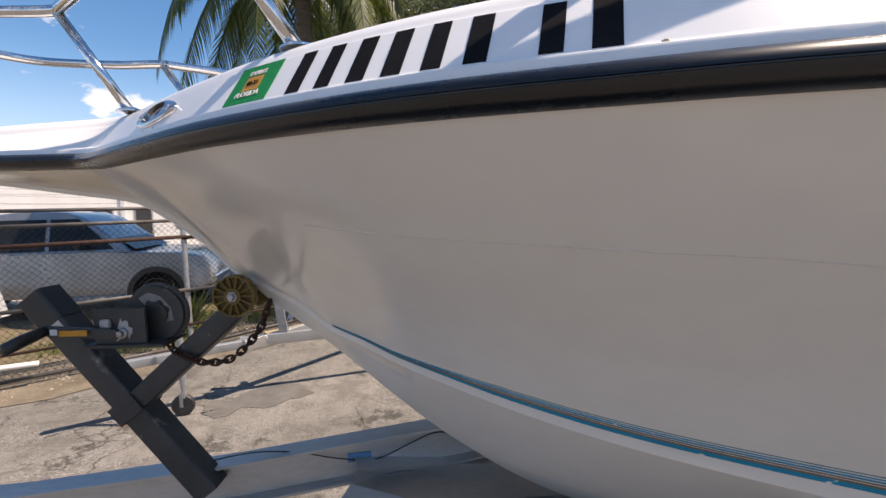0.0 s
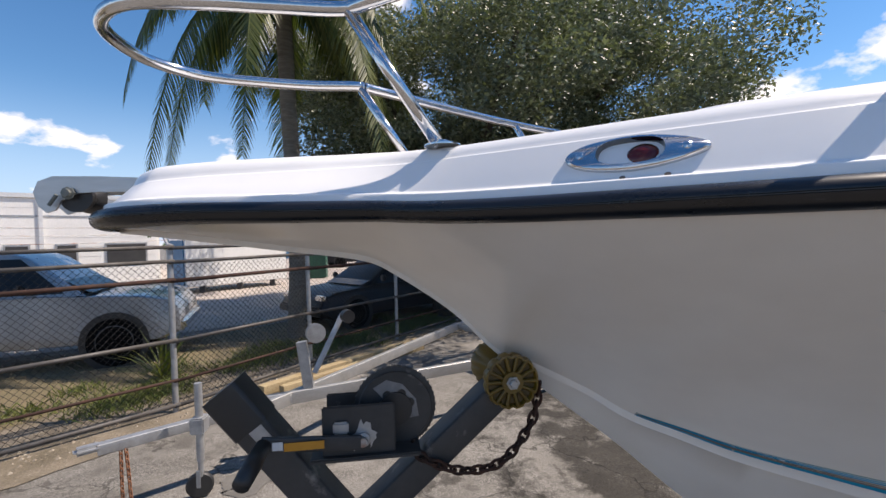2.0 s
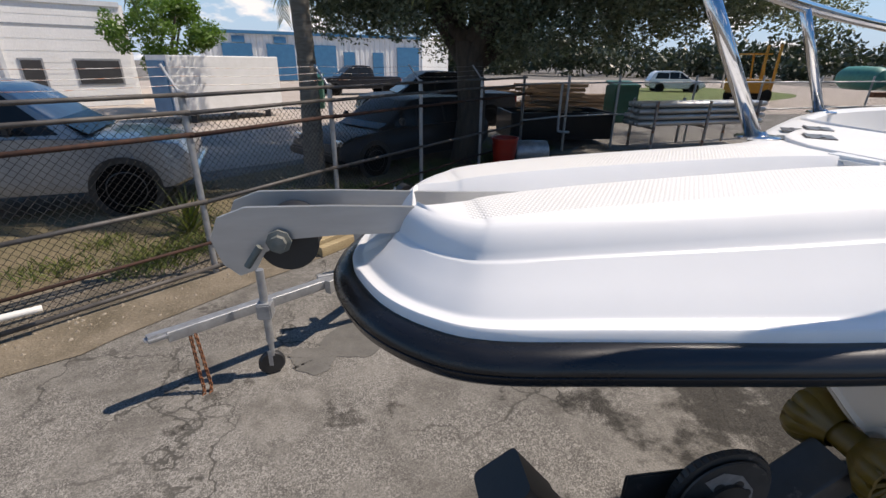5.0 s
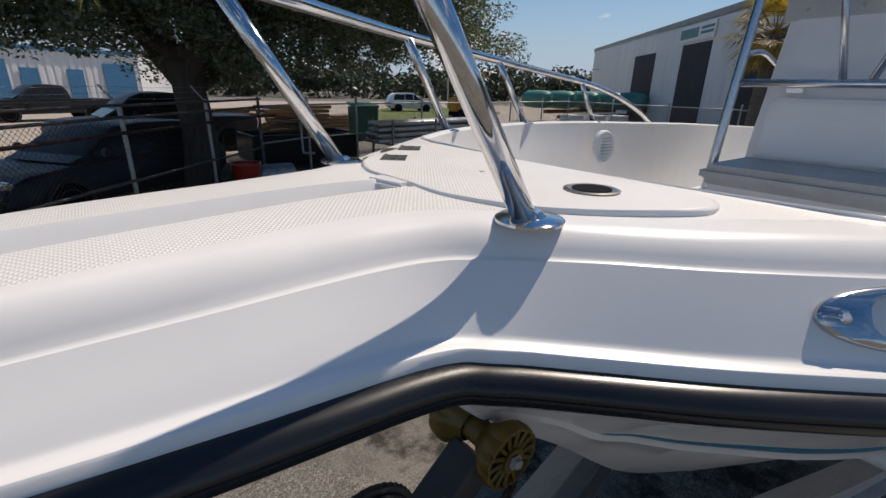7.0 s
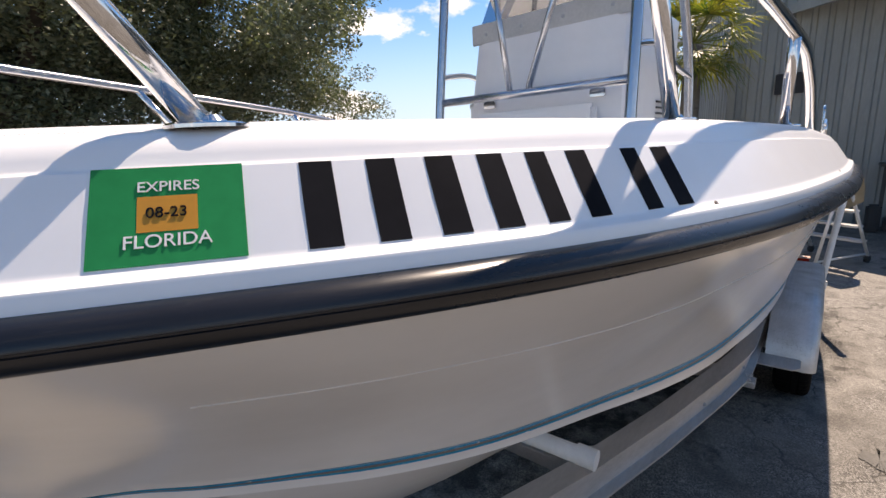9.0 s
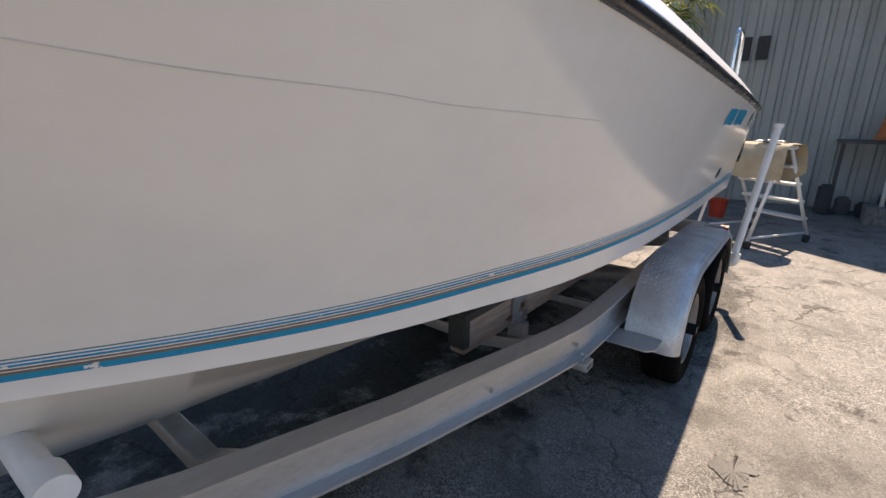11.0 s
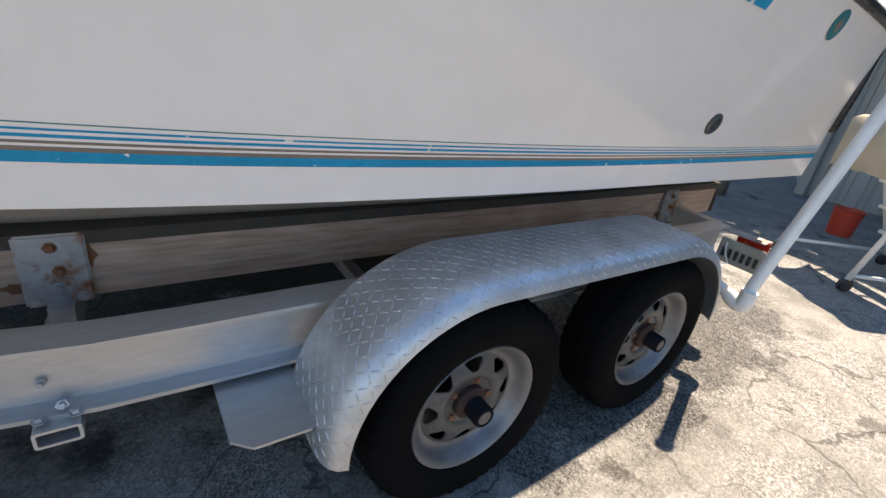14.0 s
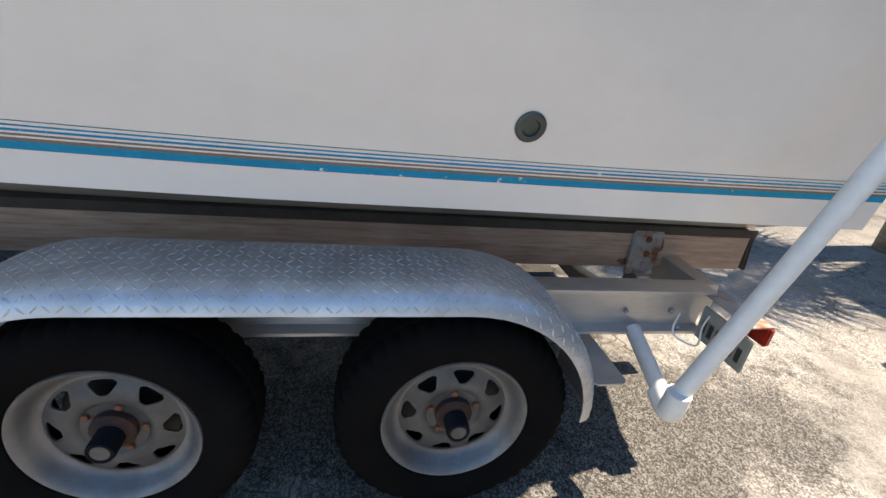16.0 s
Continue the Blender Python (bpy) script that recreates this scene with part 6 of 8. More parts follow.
def build_nav_light():
    mid, w, d = cap_point(-4.437, 0.051)
    u = -d
    v = w.cross(u).normalized()
    v = v if v.z > 0 else -v

    def P(a, b, c):
        return mid + u * a + v * b + w * c
    n = 48
    outer, inner = [], []
    for k in range(n):
        t = 2 * math.pi * k / n
        cx = math.cos(t)
        a = 0.098 * cx
        b = 0.033 * math.sin(t) * (1 - 0.35 * max(0, cx) ** 1.5)
        outer.append((a, b))
        inner.append((-0.004 + 0.047 * math.copysign(abs(cx) ** 0.7, cx), 0.0245 * math.copysign(abs(math.sin(t)) ** 0.8, math.sin(t))))
    rows = [[P(a, b, -0.002) for a, b in outer], [P(a, b, 0.004) for a, b in outer], [P(a * 0.965, b * 0.93, 0.0068) for a, b in outer], [P(a, b, 0.0090) for a, b in [(p[0] * 1.05, p[1] * 1.07) for p in inner]],
            [P(a, b, 0.0092) for a, b in inner], [P(a * 0.97, b * 0.95, 0.004) for a, b in inner], [P(a * 0.92, b * 0.90, -0.010) for a, b in inner], [P(a * 0.75, b * 0.7, -0.016) for a, b in inner], [P(a * 0.3, b * 0.3, -0.018) for a, b in inner]]
    bowl = rows[4:]
    vs, fs = grid(rows[:5], wrap=True)
    body = part("navigation_light", (vs, fs), surface("satin_chrome", (0.62, 0.62, 0.63), (0.52, 0.52, 0.53), 0.16, 1.0, 12, 120, 0.05, 0.001), boat, "chrome teardrop navigation light with red lens", 40)
    bv, bf = grid(bowl, wrap=True)
    bf.append(tuple(range(len(bv) - n, len(bv))))
    part("reflector", (bv, bf), surface("polished_reflector", (0.26, 0.25, 0.245), (0.16, 0.155, 0.15), 0.1, 1.0, 12, 90, 0.12, 0.002), body, "polished reflector bowl", 40)
    ball = []
    for i in range(7):
        el = radians(90 * i / 6)
        ball.append([P(0.013 + 0.0255 * math.cos(el) * math.cos(2 * math.pi * k / 20), 0.0222 * math.cos(el) * math.sin(2 * math.pi * k / 20), -0.009 + 0.016 * math.sin(el)) for k in range(20)])
    part("red_lens", grid(ball, wrap=True), surface("red_lens_plastic", (0.10, 0.008, 0.007), (0.06, 0.006, 0.006), 0.12, 0), body, "dark red lens", 0)
    for a in (-0.075, 0.07):
        part("screw", disc_axis(P(a, 0, 0.006), w, [(0.0065, 0), (0.0065, 0.003), (0.004, 0.0045), (0.0, 0.0045)], 14), STEEL, body, "", 30)


build_nav_light()


def build_foredeck():
    # anchor locker lid
    half = [(-4.69, -0.03), (-4.692, -0.09), (-4.672, -0.15), (-4.64, -0.205), (-4.575, -0.26), (-4.49, -0.312), (-4.445, -0.318), (-4.415, -0.30), (-4.40, -0.26), (-4.395, -0.15), (-4.395, 0.0)]
    loop = smooth_path([(x, y, 0) for x, y in half], 3)
    ring = [(p.x, p.y) for p in loop] + [(p.x, -p.y) for p in reversed(loop[:-1])] + [(-4.69, 0.0)]
    c = (-4.54, 0.0)
    rows = []
    for sc, lift in ((1.0, -0.004), (1.0, 0.0028), (0.993, 0.0050), (0.975, 0.0058)):
        rows.append([deck_point(c[0] + (x - c[0]) * sc, c[1] + (y - c[1]) * sc, lift) for x, y in ring])
    vs, fs = grid(rows, wrap=True)
    lid = part("hatch", (vs, fs), DECK, boat, "white anchor locker hatch with rounded edge", 40)
    rows = []
    for sc in (0.975, 0.7, 0.45, 0.2, 0.02):
        rows.append([deck_point(c[0] + (x - c[0]) * sc, c[1] + (y - c[1]) * sc, 0.0058) for x, y in ring])
    part("hatch_top", grid(rows, wrap=True), NONSKID, lid, "diamond-textured hatch top", 40)
    q = deck_point(-4.508, -0.183, 0.0058)
    bronze = surface("dark_tarnished_fitting", (0.30, 0.29, 0.28), (0.16, 0.15, 0.145), 0.35, 0.85, 20, 90, 0.2, 0.001)
    l = part("hatch_latch", disc_axis(q, (0, 0, 1), [(0.037, 0), (0.037, 0.002), (0.033, 0.0032), (0.029, 0.002), (0.0, 0.002)], 32), bronze, boat, "round flush pull latch", 30)
    part("latch_ring", disc_axis(q + Vector((0, 0, 0.002)), (0, 0, 1), [(0.026, 0), (0.026, 0.0012), (0.012, 0.0006), (0.0, 0.0006)], 28), INK, l, "", 30)
    for x, y in ((-4.602, 0.198), (-4.50, 0.30)):
        p = deck_point(x, y, 0.0075)
        h = part("hinge", moved(box(0, 0, 0, 0.062, 0.009, 0.005, 0.002), Matrix.Translation(p - Vector((0, 0, 0.001))) @ Matrix.Rotation(radians(52), 4, "Z")), bronze, boat, "stainless strap hinge", 30)
        for s in (1, -1):
            part("hinge_leaf", moved(box(0, 0, 0, 0.06, 0.042, 0.0018, 0.0006), Matrix.Translation(p + Vector((-0.016 * s, 0.012 * s, -0.0008 if s < 0 else -0.0062))) @ Matrix.Rotation(radians(52), 4, "Z")), bronze, h)
            for k in (-1, 1):
                part("screw", disc_axis(p + Vector((-0.017 * s + 0.012 * k, 0.014 * s + 0.014 * k, 0.0 if s < 0 else -0.0054)), (0, 0, 1), [(0.004, 0), (0.003, 0.0015), (0, 0.0015)], 8), bronze, h)
    # finger scoop at the hatch's front
    part("finger_scoop", moved(box(0, 0, 0, 0.05, 0.075, 0.012, 0.005), Matrix.Translation(deck_point(-4.69, 0.02, -0.002)) @ Matrix.Rotation(radians(12), 4, "Z")), DECK, boat, "", 40)


build_foredeck()


def build_anchor_roller():
    sx, sz = 0.065, 0.002
    prof = [(-5.24, 2.034), (-5.34, 2.036), (-5.48, 2.042), (-5.575, 2.043), (-5.605, 2.032), (-5.615, 2.008), (-5.606, 1.978), (-5.590, 1.963), (-5.572, 1.969), (-5.560, 1.990), (-5.53, 2.005), (-5.44, 2.010), (-5.34, 2.008), (-5.24, 2.008)]
    k = len(prof)
    root = None
    for y in (-0.036, 0.030):
        vs = [(x + sx, y, z + sz) for x, z in prof] + [(x + sx, y + 0.006, z + sz) for x, z in prof]
        fs = [tuple(range(k))[::-1], tuple(range(k, 2 * k))] + [(i, (i + 1) % k, (i + 1) % k + k, i + k) for i in range(k)]
        if root is None:
            root = part("anchor_roller", (vs, fs), ALU, boat, "brushed metal anchor roller bracket with black wheel")
        else:
            part("side_plate", (vs, fs), ALU, root)
    part("floor_plate", box(-5.41 + sx, 0, 2.010 + sz, 0.14, 0.07, 0.006, 0.001), ALU, root)
    part("roller_wheel", moved(lathe([(0.0, -0.028), (0.034, -0.028), (0.034, -0.02), (0.026, 0.0), (0.034, 0.02), (0.034, 0.028), (0.0, 0.028)], 28), Matrix.Translation((-5.535 + sx, 0, 1.998 + sz)) @ Matrix.Rotation(radians(90), 4, "X")), BLACK, root, "black rubber wheel", 30)
    g = surface("verdigris_bolt", (0.15, 0.18, 0.17), (0.24, 0.23, 0.20), 0.6, 0.5, 20, 80)
    part("axle_bolt", disc_axis((-5.542 + sx, -0.041, 2.005 + sz), (0, -1, 0), [(0.014, 0), (0.014, 0.003), (0.009, 0.004), (0.009, 0.011), (0.0, 0.012)], 8), g, root, "corroded bolt", 30)
    part("pin", moved(lathe([(0.0, -0.014), (0.004, -0.014), (0.004, 0.014), (0.0, 0.014)], 10), Matrix.Translation((-5.570 + sx, -0.046, 1.990 + sz)) @ Matrix.Rotation(radians(35), 4, "Y")), g, root, "", 30)


build_anchor_roller()


def build_console():
    X0 = -2.265
    rows = []
    hw = 0.42
    for z, xf, w in ((1.18, X0 - 0.02, hw), (1.95, X0, hw), (2.325, X0 + 0.06, hw - 0.012), (2.615, X0 + 0.12, hw - 0.02), (2.655, X0 + 0.18, hw - 0.03)):
        prof = []
        for px, py in ((xf, -w + 0.05), (xf + 0.015, -w + 0.015), (xf + 0.05, -w), (xf + 0.8, -w), (xf + 0.85, -w + 0.05), (xf + 0.85, w - 0.05), (xf + 0.8, w), (xf + 0.05, w), (xf + 0.015, w - 0.015), (xf, w - 0.05)):
            prof.append(Vector((px, py, z)))
        rows.append(prof)
    vs, fs = grid(rows, wrap=True)
    fs.append(tuple(range(len(vs) - 10, len(vs))))
    con = part("console", (vs, fs), DECK, boat, "white moulded centre console", 35)
    # front seat back panel and seat
    part("seat_back", moved(box(0, 0, 0, 0.05, 0.66, 0.30, 0.02), Matrix.Translation((X0 - 0.012, 0.02, 2.045)) @ Matrix.Rotation(radians(6), 4, "Y")), DECK, con, "white padded back panel", 35)
    part("seat_box", box(X0 - 0.27, 0, 1.50, 0.50, 0.80, 0.62, 0.03), DECK, con, "", 35)
    part("seat_cushion", box(X0 - 0.27, 0, 1.855, 0.52, 0.82, 0.09, 0.03), CUSHION, con, "grey vinyl seat cushion", 35)
    for y in (-0.30, 0.27):
        part("catch", box(X0 + 0.035, y, 2.238, 0.02, 0.07, 0.035, 0.004), STEEL, con, "small metal catch", 30)
    # side louvres
    for k in range(6):
        part("louvre", box(X0 + 0.55, -hw - 0.002, 2.065 + 0.028 * k, 0.12, 0.008, 0.010, 0.002), BLACK, con)
    part("side_panel", box(X0 + 0.45, -hw - 0.004, 1.75, 0.55, 0.012, 0.5, 0.03), DECK, con, "", 35)
    # windscreen
    p = [Vector((X0 + 0.125, -0.40, 2.595)), Vector((X0 + 0.125, 0.40, 2.595)), Vector((X0 + 0.30, 0.34, 2.995)), Vector((X0 + 0.30, -0.34, 2.995))]
    o = Vector((0.008, 0, 0.003))
    ws = part("windscreen", (p + [q + o for q in p], [(0, 1, 2, 3), (7, 6, 5, 4), (0, 4, 5, 1), (1, 5, 6, 2), (2, 6, 7, 3), (3, 7, 4, 0)]), SCREEN, con, "clear acrylic windscreen")
    ws.visible_shadow = False
    part("screen_band", box(X0 + 0.112, 0, 2.605, 0.012, 0.84, 0.10, 0.004), CUSHION, con, "grey screen mounting band", 30)
    for y in (-0.33, -0.1, 0.12, 0.33):
        part("screw", disc_axis((X0 + 0.105, y, 2.60), (-1, 0, 0), [(0.01, 0), (0.008, 0.004), (0, 0.005)], 10), GALV, con)


build_console()


def build_ttop():
    blue = surface("anodised_aluminium_pipe", (0.55, 0.58, 0.62), (0.48, 0.51, 0.56), 0.22, 0.95, 6, 60, 0.03, 0.001)
    X = -2.38
    top = part("t_top_frame", tube([(X + 0.02, -0.485, 2.262), (X + 0.02, 0.485, 2.262)], 0.019, 14), blue, boat, "bright aluminium pipe T-top frame", 0)
    for s in (1, -1):
        part("leg", tube(smooth_path([(X - 0.10, -0.50 * s, 1.25), (X - 0.02, -0.495 * s, 2.0), (X + 0.07, -0.485 * s, 2.7), (X + 0.16, -0.47 * s, 3.35)], 6), 0.023, 14), blue, top, "", 0)
        part("leg", tube(smooth_path([(X + 0.95, -0.50 * s, 1.25), (X + 0.93, -0.50 * s, 2.1), (X + 0.86, -0.49 * s, 2.5), (X + 0.60, -0.48 * s, 2.95), (X + 0.5, -0.47 * s, 3.35)], 8), 0.023, 14), blue, top, "", 0)
        part("brace", tube([(X + 0.02, 0.02 - 0.05 * s, 2.28), (X + 0.16, 0.02 - 0.26 * s, 3.1)], 0.015, 12), blue, top, "", 0)
        part("side_bar", tube(smooth_path([(X + 0.03, -0.49 * s, 2.39), (X + 0.30, -0.50 * s, 2.42), (X + 0.6, -0.5 * s, 2.36), (X + 0.93, -0.5 * s, 2.33)], 6), 0.014, 12), blue, top, "", 0)
    # canvas top
    part("canopy", box(X + 0.85, 0, 3.42, 2.0, 1.6, 0.05, 0.02), DECK, top, "white hard top", 30)
    # mast light bracket and rod
    part("light_box", box(X + 0.92, -0.56, 2.80, 0.10, 0.07, 0.14, 0.01), WHITE, top, "small white light box", 30)
    part("antenna", tube([(X + 0.9, 0.52, 3.0), (X + 0.9, 0.53, 5.6)], 0.006, 8), WHITE, top, "thin white antenna", 0)


build_ttop()


def build_deck_fittings():
    sp = part("speaker", disc_axis((-2.86, 0.885, 1.925), (0, -1, 0.12), [(0.088, 0), (0.088, 0.014), (0.078, 0.022), (0.07, 0.02), (0.02, 0.024), (0.0, 0.026)], 32), WHITE, boat, "round white marine speaker", 30)
    for k in range(7):
        part("grille_slot", moved(box(0, 0, 0, 0.11 - 0.012 * abs(k - 3) * 1.4, 0.004, 0.006, 0.001), Matrix.Translation((-2.86, 0.860, 1.925 - 0.048 + 0.016 * k))), CUSHION, sp)
    # stern cleat on the gunwale
    c = part("cleat", tube(smooth_path([(-1.80, -1.085, 2.045), (-1.72, -1.085, 2.062), (-1.62, -1.085, 2.062), (-1.54, -1.085, 2.045)], 5), [0.006 + 0.004 * math.sin(math.pi * k / 15) for k in range(16)], 10), STEEL, boat, "stainless deck cleat", 0)
    for x in (-1.71, -1.63):
        part("cleat_leg", tube([(x, -1.085, 1.99), (x, -1.085, 2.06)], 0.009, 10), STEEL, c, "", 0)
    # stern rail loop
    part("stern_rail", tube(smooth_path([(0.75, -1.05, 1.88), (0.76, -1.05, 2.12), (0.80, -1.05, 2.20), (0.98, -1.05, 2.20), (1.02, -1.05, 2.12), (1.03, -1.05, 1.87)], 6), 0.012, 12), STEEL, boat, "stainless grab rail", 0)


build_deck_fittings()

# ---- ground cover by the fence ----
def patch(name, loop, z, material, label, category, per=6, jitter=0.0, seed=1):
    """A flat patch with an uneven outline."""
    rng = random.Random(seed)
    pts = smooth_path([(*p, z) for p in loop + [loop[0]]], per)[:-1]
    pts = [p + Vector((rng.uniform(-1, 1) * jitter, rng.uniform(-1, 1) * jitter, 0)) for p in pts]
    c = sum(pts, Vector()) / len(pts)
    vs = [c + Vector((0, 0, 0.0))] + pts
    fs = [(0, i + 1, (i + 1) % len(pts) + 1) for i in range(len(pts))]
    return single(name, (vs, fs), material, label, category, kind="structure")


GRAVEL = surface("pale_gravel_road", (0.42, 0.36, 0.31), (0.34, 0.295, 0.25), 0.95, 0, 0.8, 35, 0.6, 0.01)
TURF = surface("thin_dry_turf", (0.125, 0.105, 0.055), (0.19, 0.145, 0.085), 0.95, 0, 1.8, 40, 0.8, 0.02)
patch("soil_strip", [(-13, -1.2), (-10.2, 1.4), (-8.1, 2.6), (-6.9, 3.75), (-5.6, 5.1), (-4.0, 6.9), (-2.0, 9.4), (-2.6, 10.6), (-5.6, 7.6), (-8.9, 4.2), (-13, 0.2)], 0.008, SOIL, "bare sandy soil strip along the fence", "soil", 5, 0.05)
patch("grass_verge", [(-16, -2.5), (-11.5, 1.3), (-8.4, 4.6), (-5.2, 7.9), (-1.2, 11.6), (-2.6, 13.8), (-7.2, 9.8), (-11, 6.3), (-17, 2.0)], 0.012, TURF, "shaded dry grass verge behind the fence", "grass", 5, 0.08)
patch("gravel_road", [(-40, 4), (-18, 5), (-9, 9.2), (-2.5, 14.5), (8, 19), (40, 26), (40, 60), (-10, 60), (-40, 40)], 0.006, GRAVEL, "pale gravel road beyond the fence", "road", 5, 0.1)
LAWN = surface("green_lawn", (0.085, 0.135, 0.028), (0.16, 0.17, 0.055), 0.95, 0, 0.9, 30, 0.8, 0.02)
patch("lawn", [(8.6, 24.5), (15, 26.5), (23, 29), (30, 36), (27, 46), (18, 41), (11, 31)], 0.014, LAWN, "green lawn beyond the gravel road", "grass", 5, 0.1)
DAMP = surface("damp_concrete", (0.15, 0.142, 0.128), (0.10, 0.095, 0.086), 0.75, 0, 4, 60, 0.6, 0.005, spec=0.3)
for k, (x, y, r) in enumerate(((-5.55, 2.85, 0.30), (-5.9, 2.55, 0.22), (-0.75, -1.55, 0.10))):
    rng = random.Random(k)
    patch("damp_spot", [(x + r * rng.uniform(0.6, 1.4) * math.cos(a), y + r * rng.uniform(0.6, 1.3) * math.sin(a)) for a in (2 * math.pi * i / 14 for i in range(14))], 0.0045 + 0.0004 * k, DAMP, "small dark damp spot on the concrete", "stain", 6, 0.01, k)


def tufts(name, label, spots, seed, hgt, count, material=None):
    rng = random.Random(seed)
    vs, fs = [], []
    for x, y, r in spots:
        for _ in range(count):
            a, q = rng.uniform(0, 6.28), r * rng.random() ** 0.7
            p = Vector((x + math.cos(a) * q, y + math.sin(a) * q, 0.01))
            d = Vector((rng.gauss(0, 0.5), rng.gauss(0, 0.5), 1)).normalized() * hgt * rng.uniform(0.5, 1.2)
            w = Vector((rng.gauss(0, 1), rng.gauss(0, 1), 0)).normalized() * 0.006
            k = len(vs)
            vs += [p - w, p + w, p + d * 0.6 + w * 0.6, p + d + Vector((d.x, d.y, 0)) * 0.4]
            fs += [(k, k + 1, k + 2), (k, k + 2, k + 3)]
    return single(name, (vs, fs), material or GRASS, label, "grass", kind="stuff")


rngt = random.Random(9)
tufts("grass_tufts", "sparse green and dry grass tufts by the fence", [(-8.9 + 1.55 * t + rngt.gauss(0, 0.5) + 0.3, 3.4 + 1.6 * t + rngt.gauss(0, 0.5) + 0.9, 0.35) for t in [k * 0.07 for k in range(60)]], 2, 0.13, 130)


def build_stones():
    rng = random.Random(31)
    vs, fs = [], []
    for _ in range(900):
        t = rng.uniform(0, 3.2)
        o = abs(rng.gauss(0, 0.45)) + 0.1
        x, y = -8.98 + 1.5 * t + 0.7 * o, 3.45 + 1.55 * t - 0.7 * o
        r = rng.uniform(0.006, 0.026)
        k = len(vs)
        rot = rng.uniform(0, 6.28)
        vs += [(x + r * math.cos(rot + a) * rng.uniform(0.7, 1.2), y + r * math.sin(rot + a) * rng.uniform(0.7, 1.2), 0.008) for a in (0, 1.57, 3.14, 4.71)] + [(x, y, 0.008 + r * 0.8)]
        fs += [(k, k + 1, k + 4), (k + 1, k + 2, k + 4), (k + 2, k + 3, k + 4), (k + 3, k, k + 4)]
    single("gravel_stones", (vs, fs), surface("pale_stone", (0.32, 0.28, 0.22), (0.14, 0.10, 0.065), 0.9), "loose pale stones and dead leaves on soil", "gravel", kind="stuff")


build_stones()


# ---- vehicles ----
GLASSDARK = surface("dark_tinted_glass", (0.015, 0.018, 0.02), (0.02, 0.022, 0.025), 0.1, 0, 3, 30, 0.0, 0.001, spec=0.22)
CHROME = surface("chrome_trim", (0.7, 0.7, 0.7), (0.6, 0.6, 0.6), 0.12, 1.0, 5, 50, 0.02, 0.001)


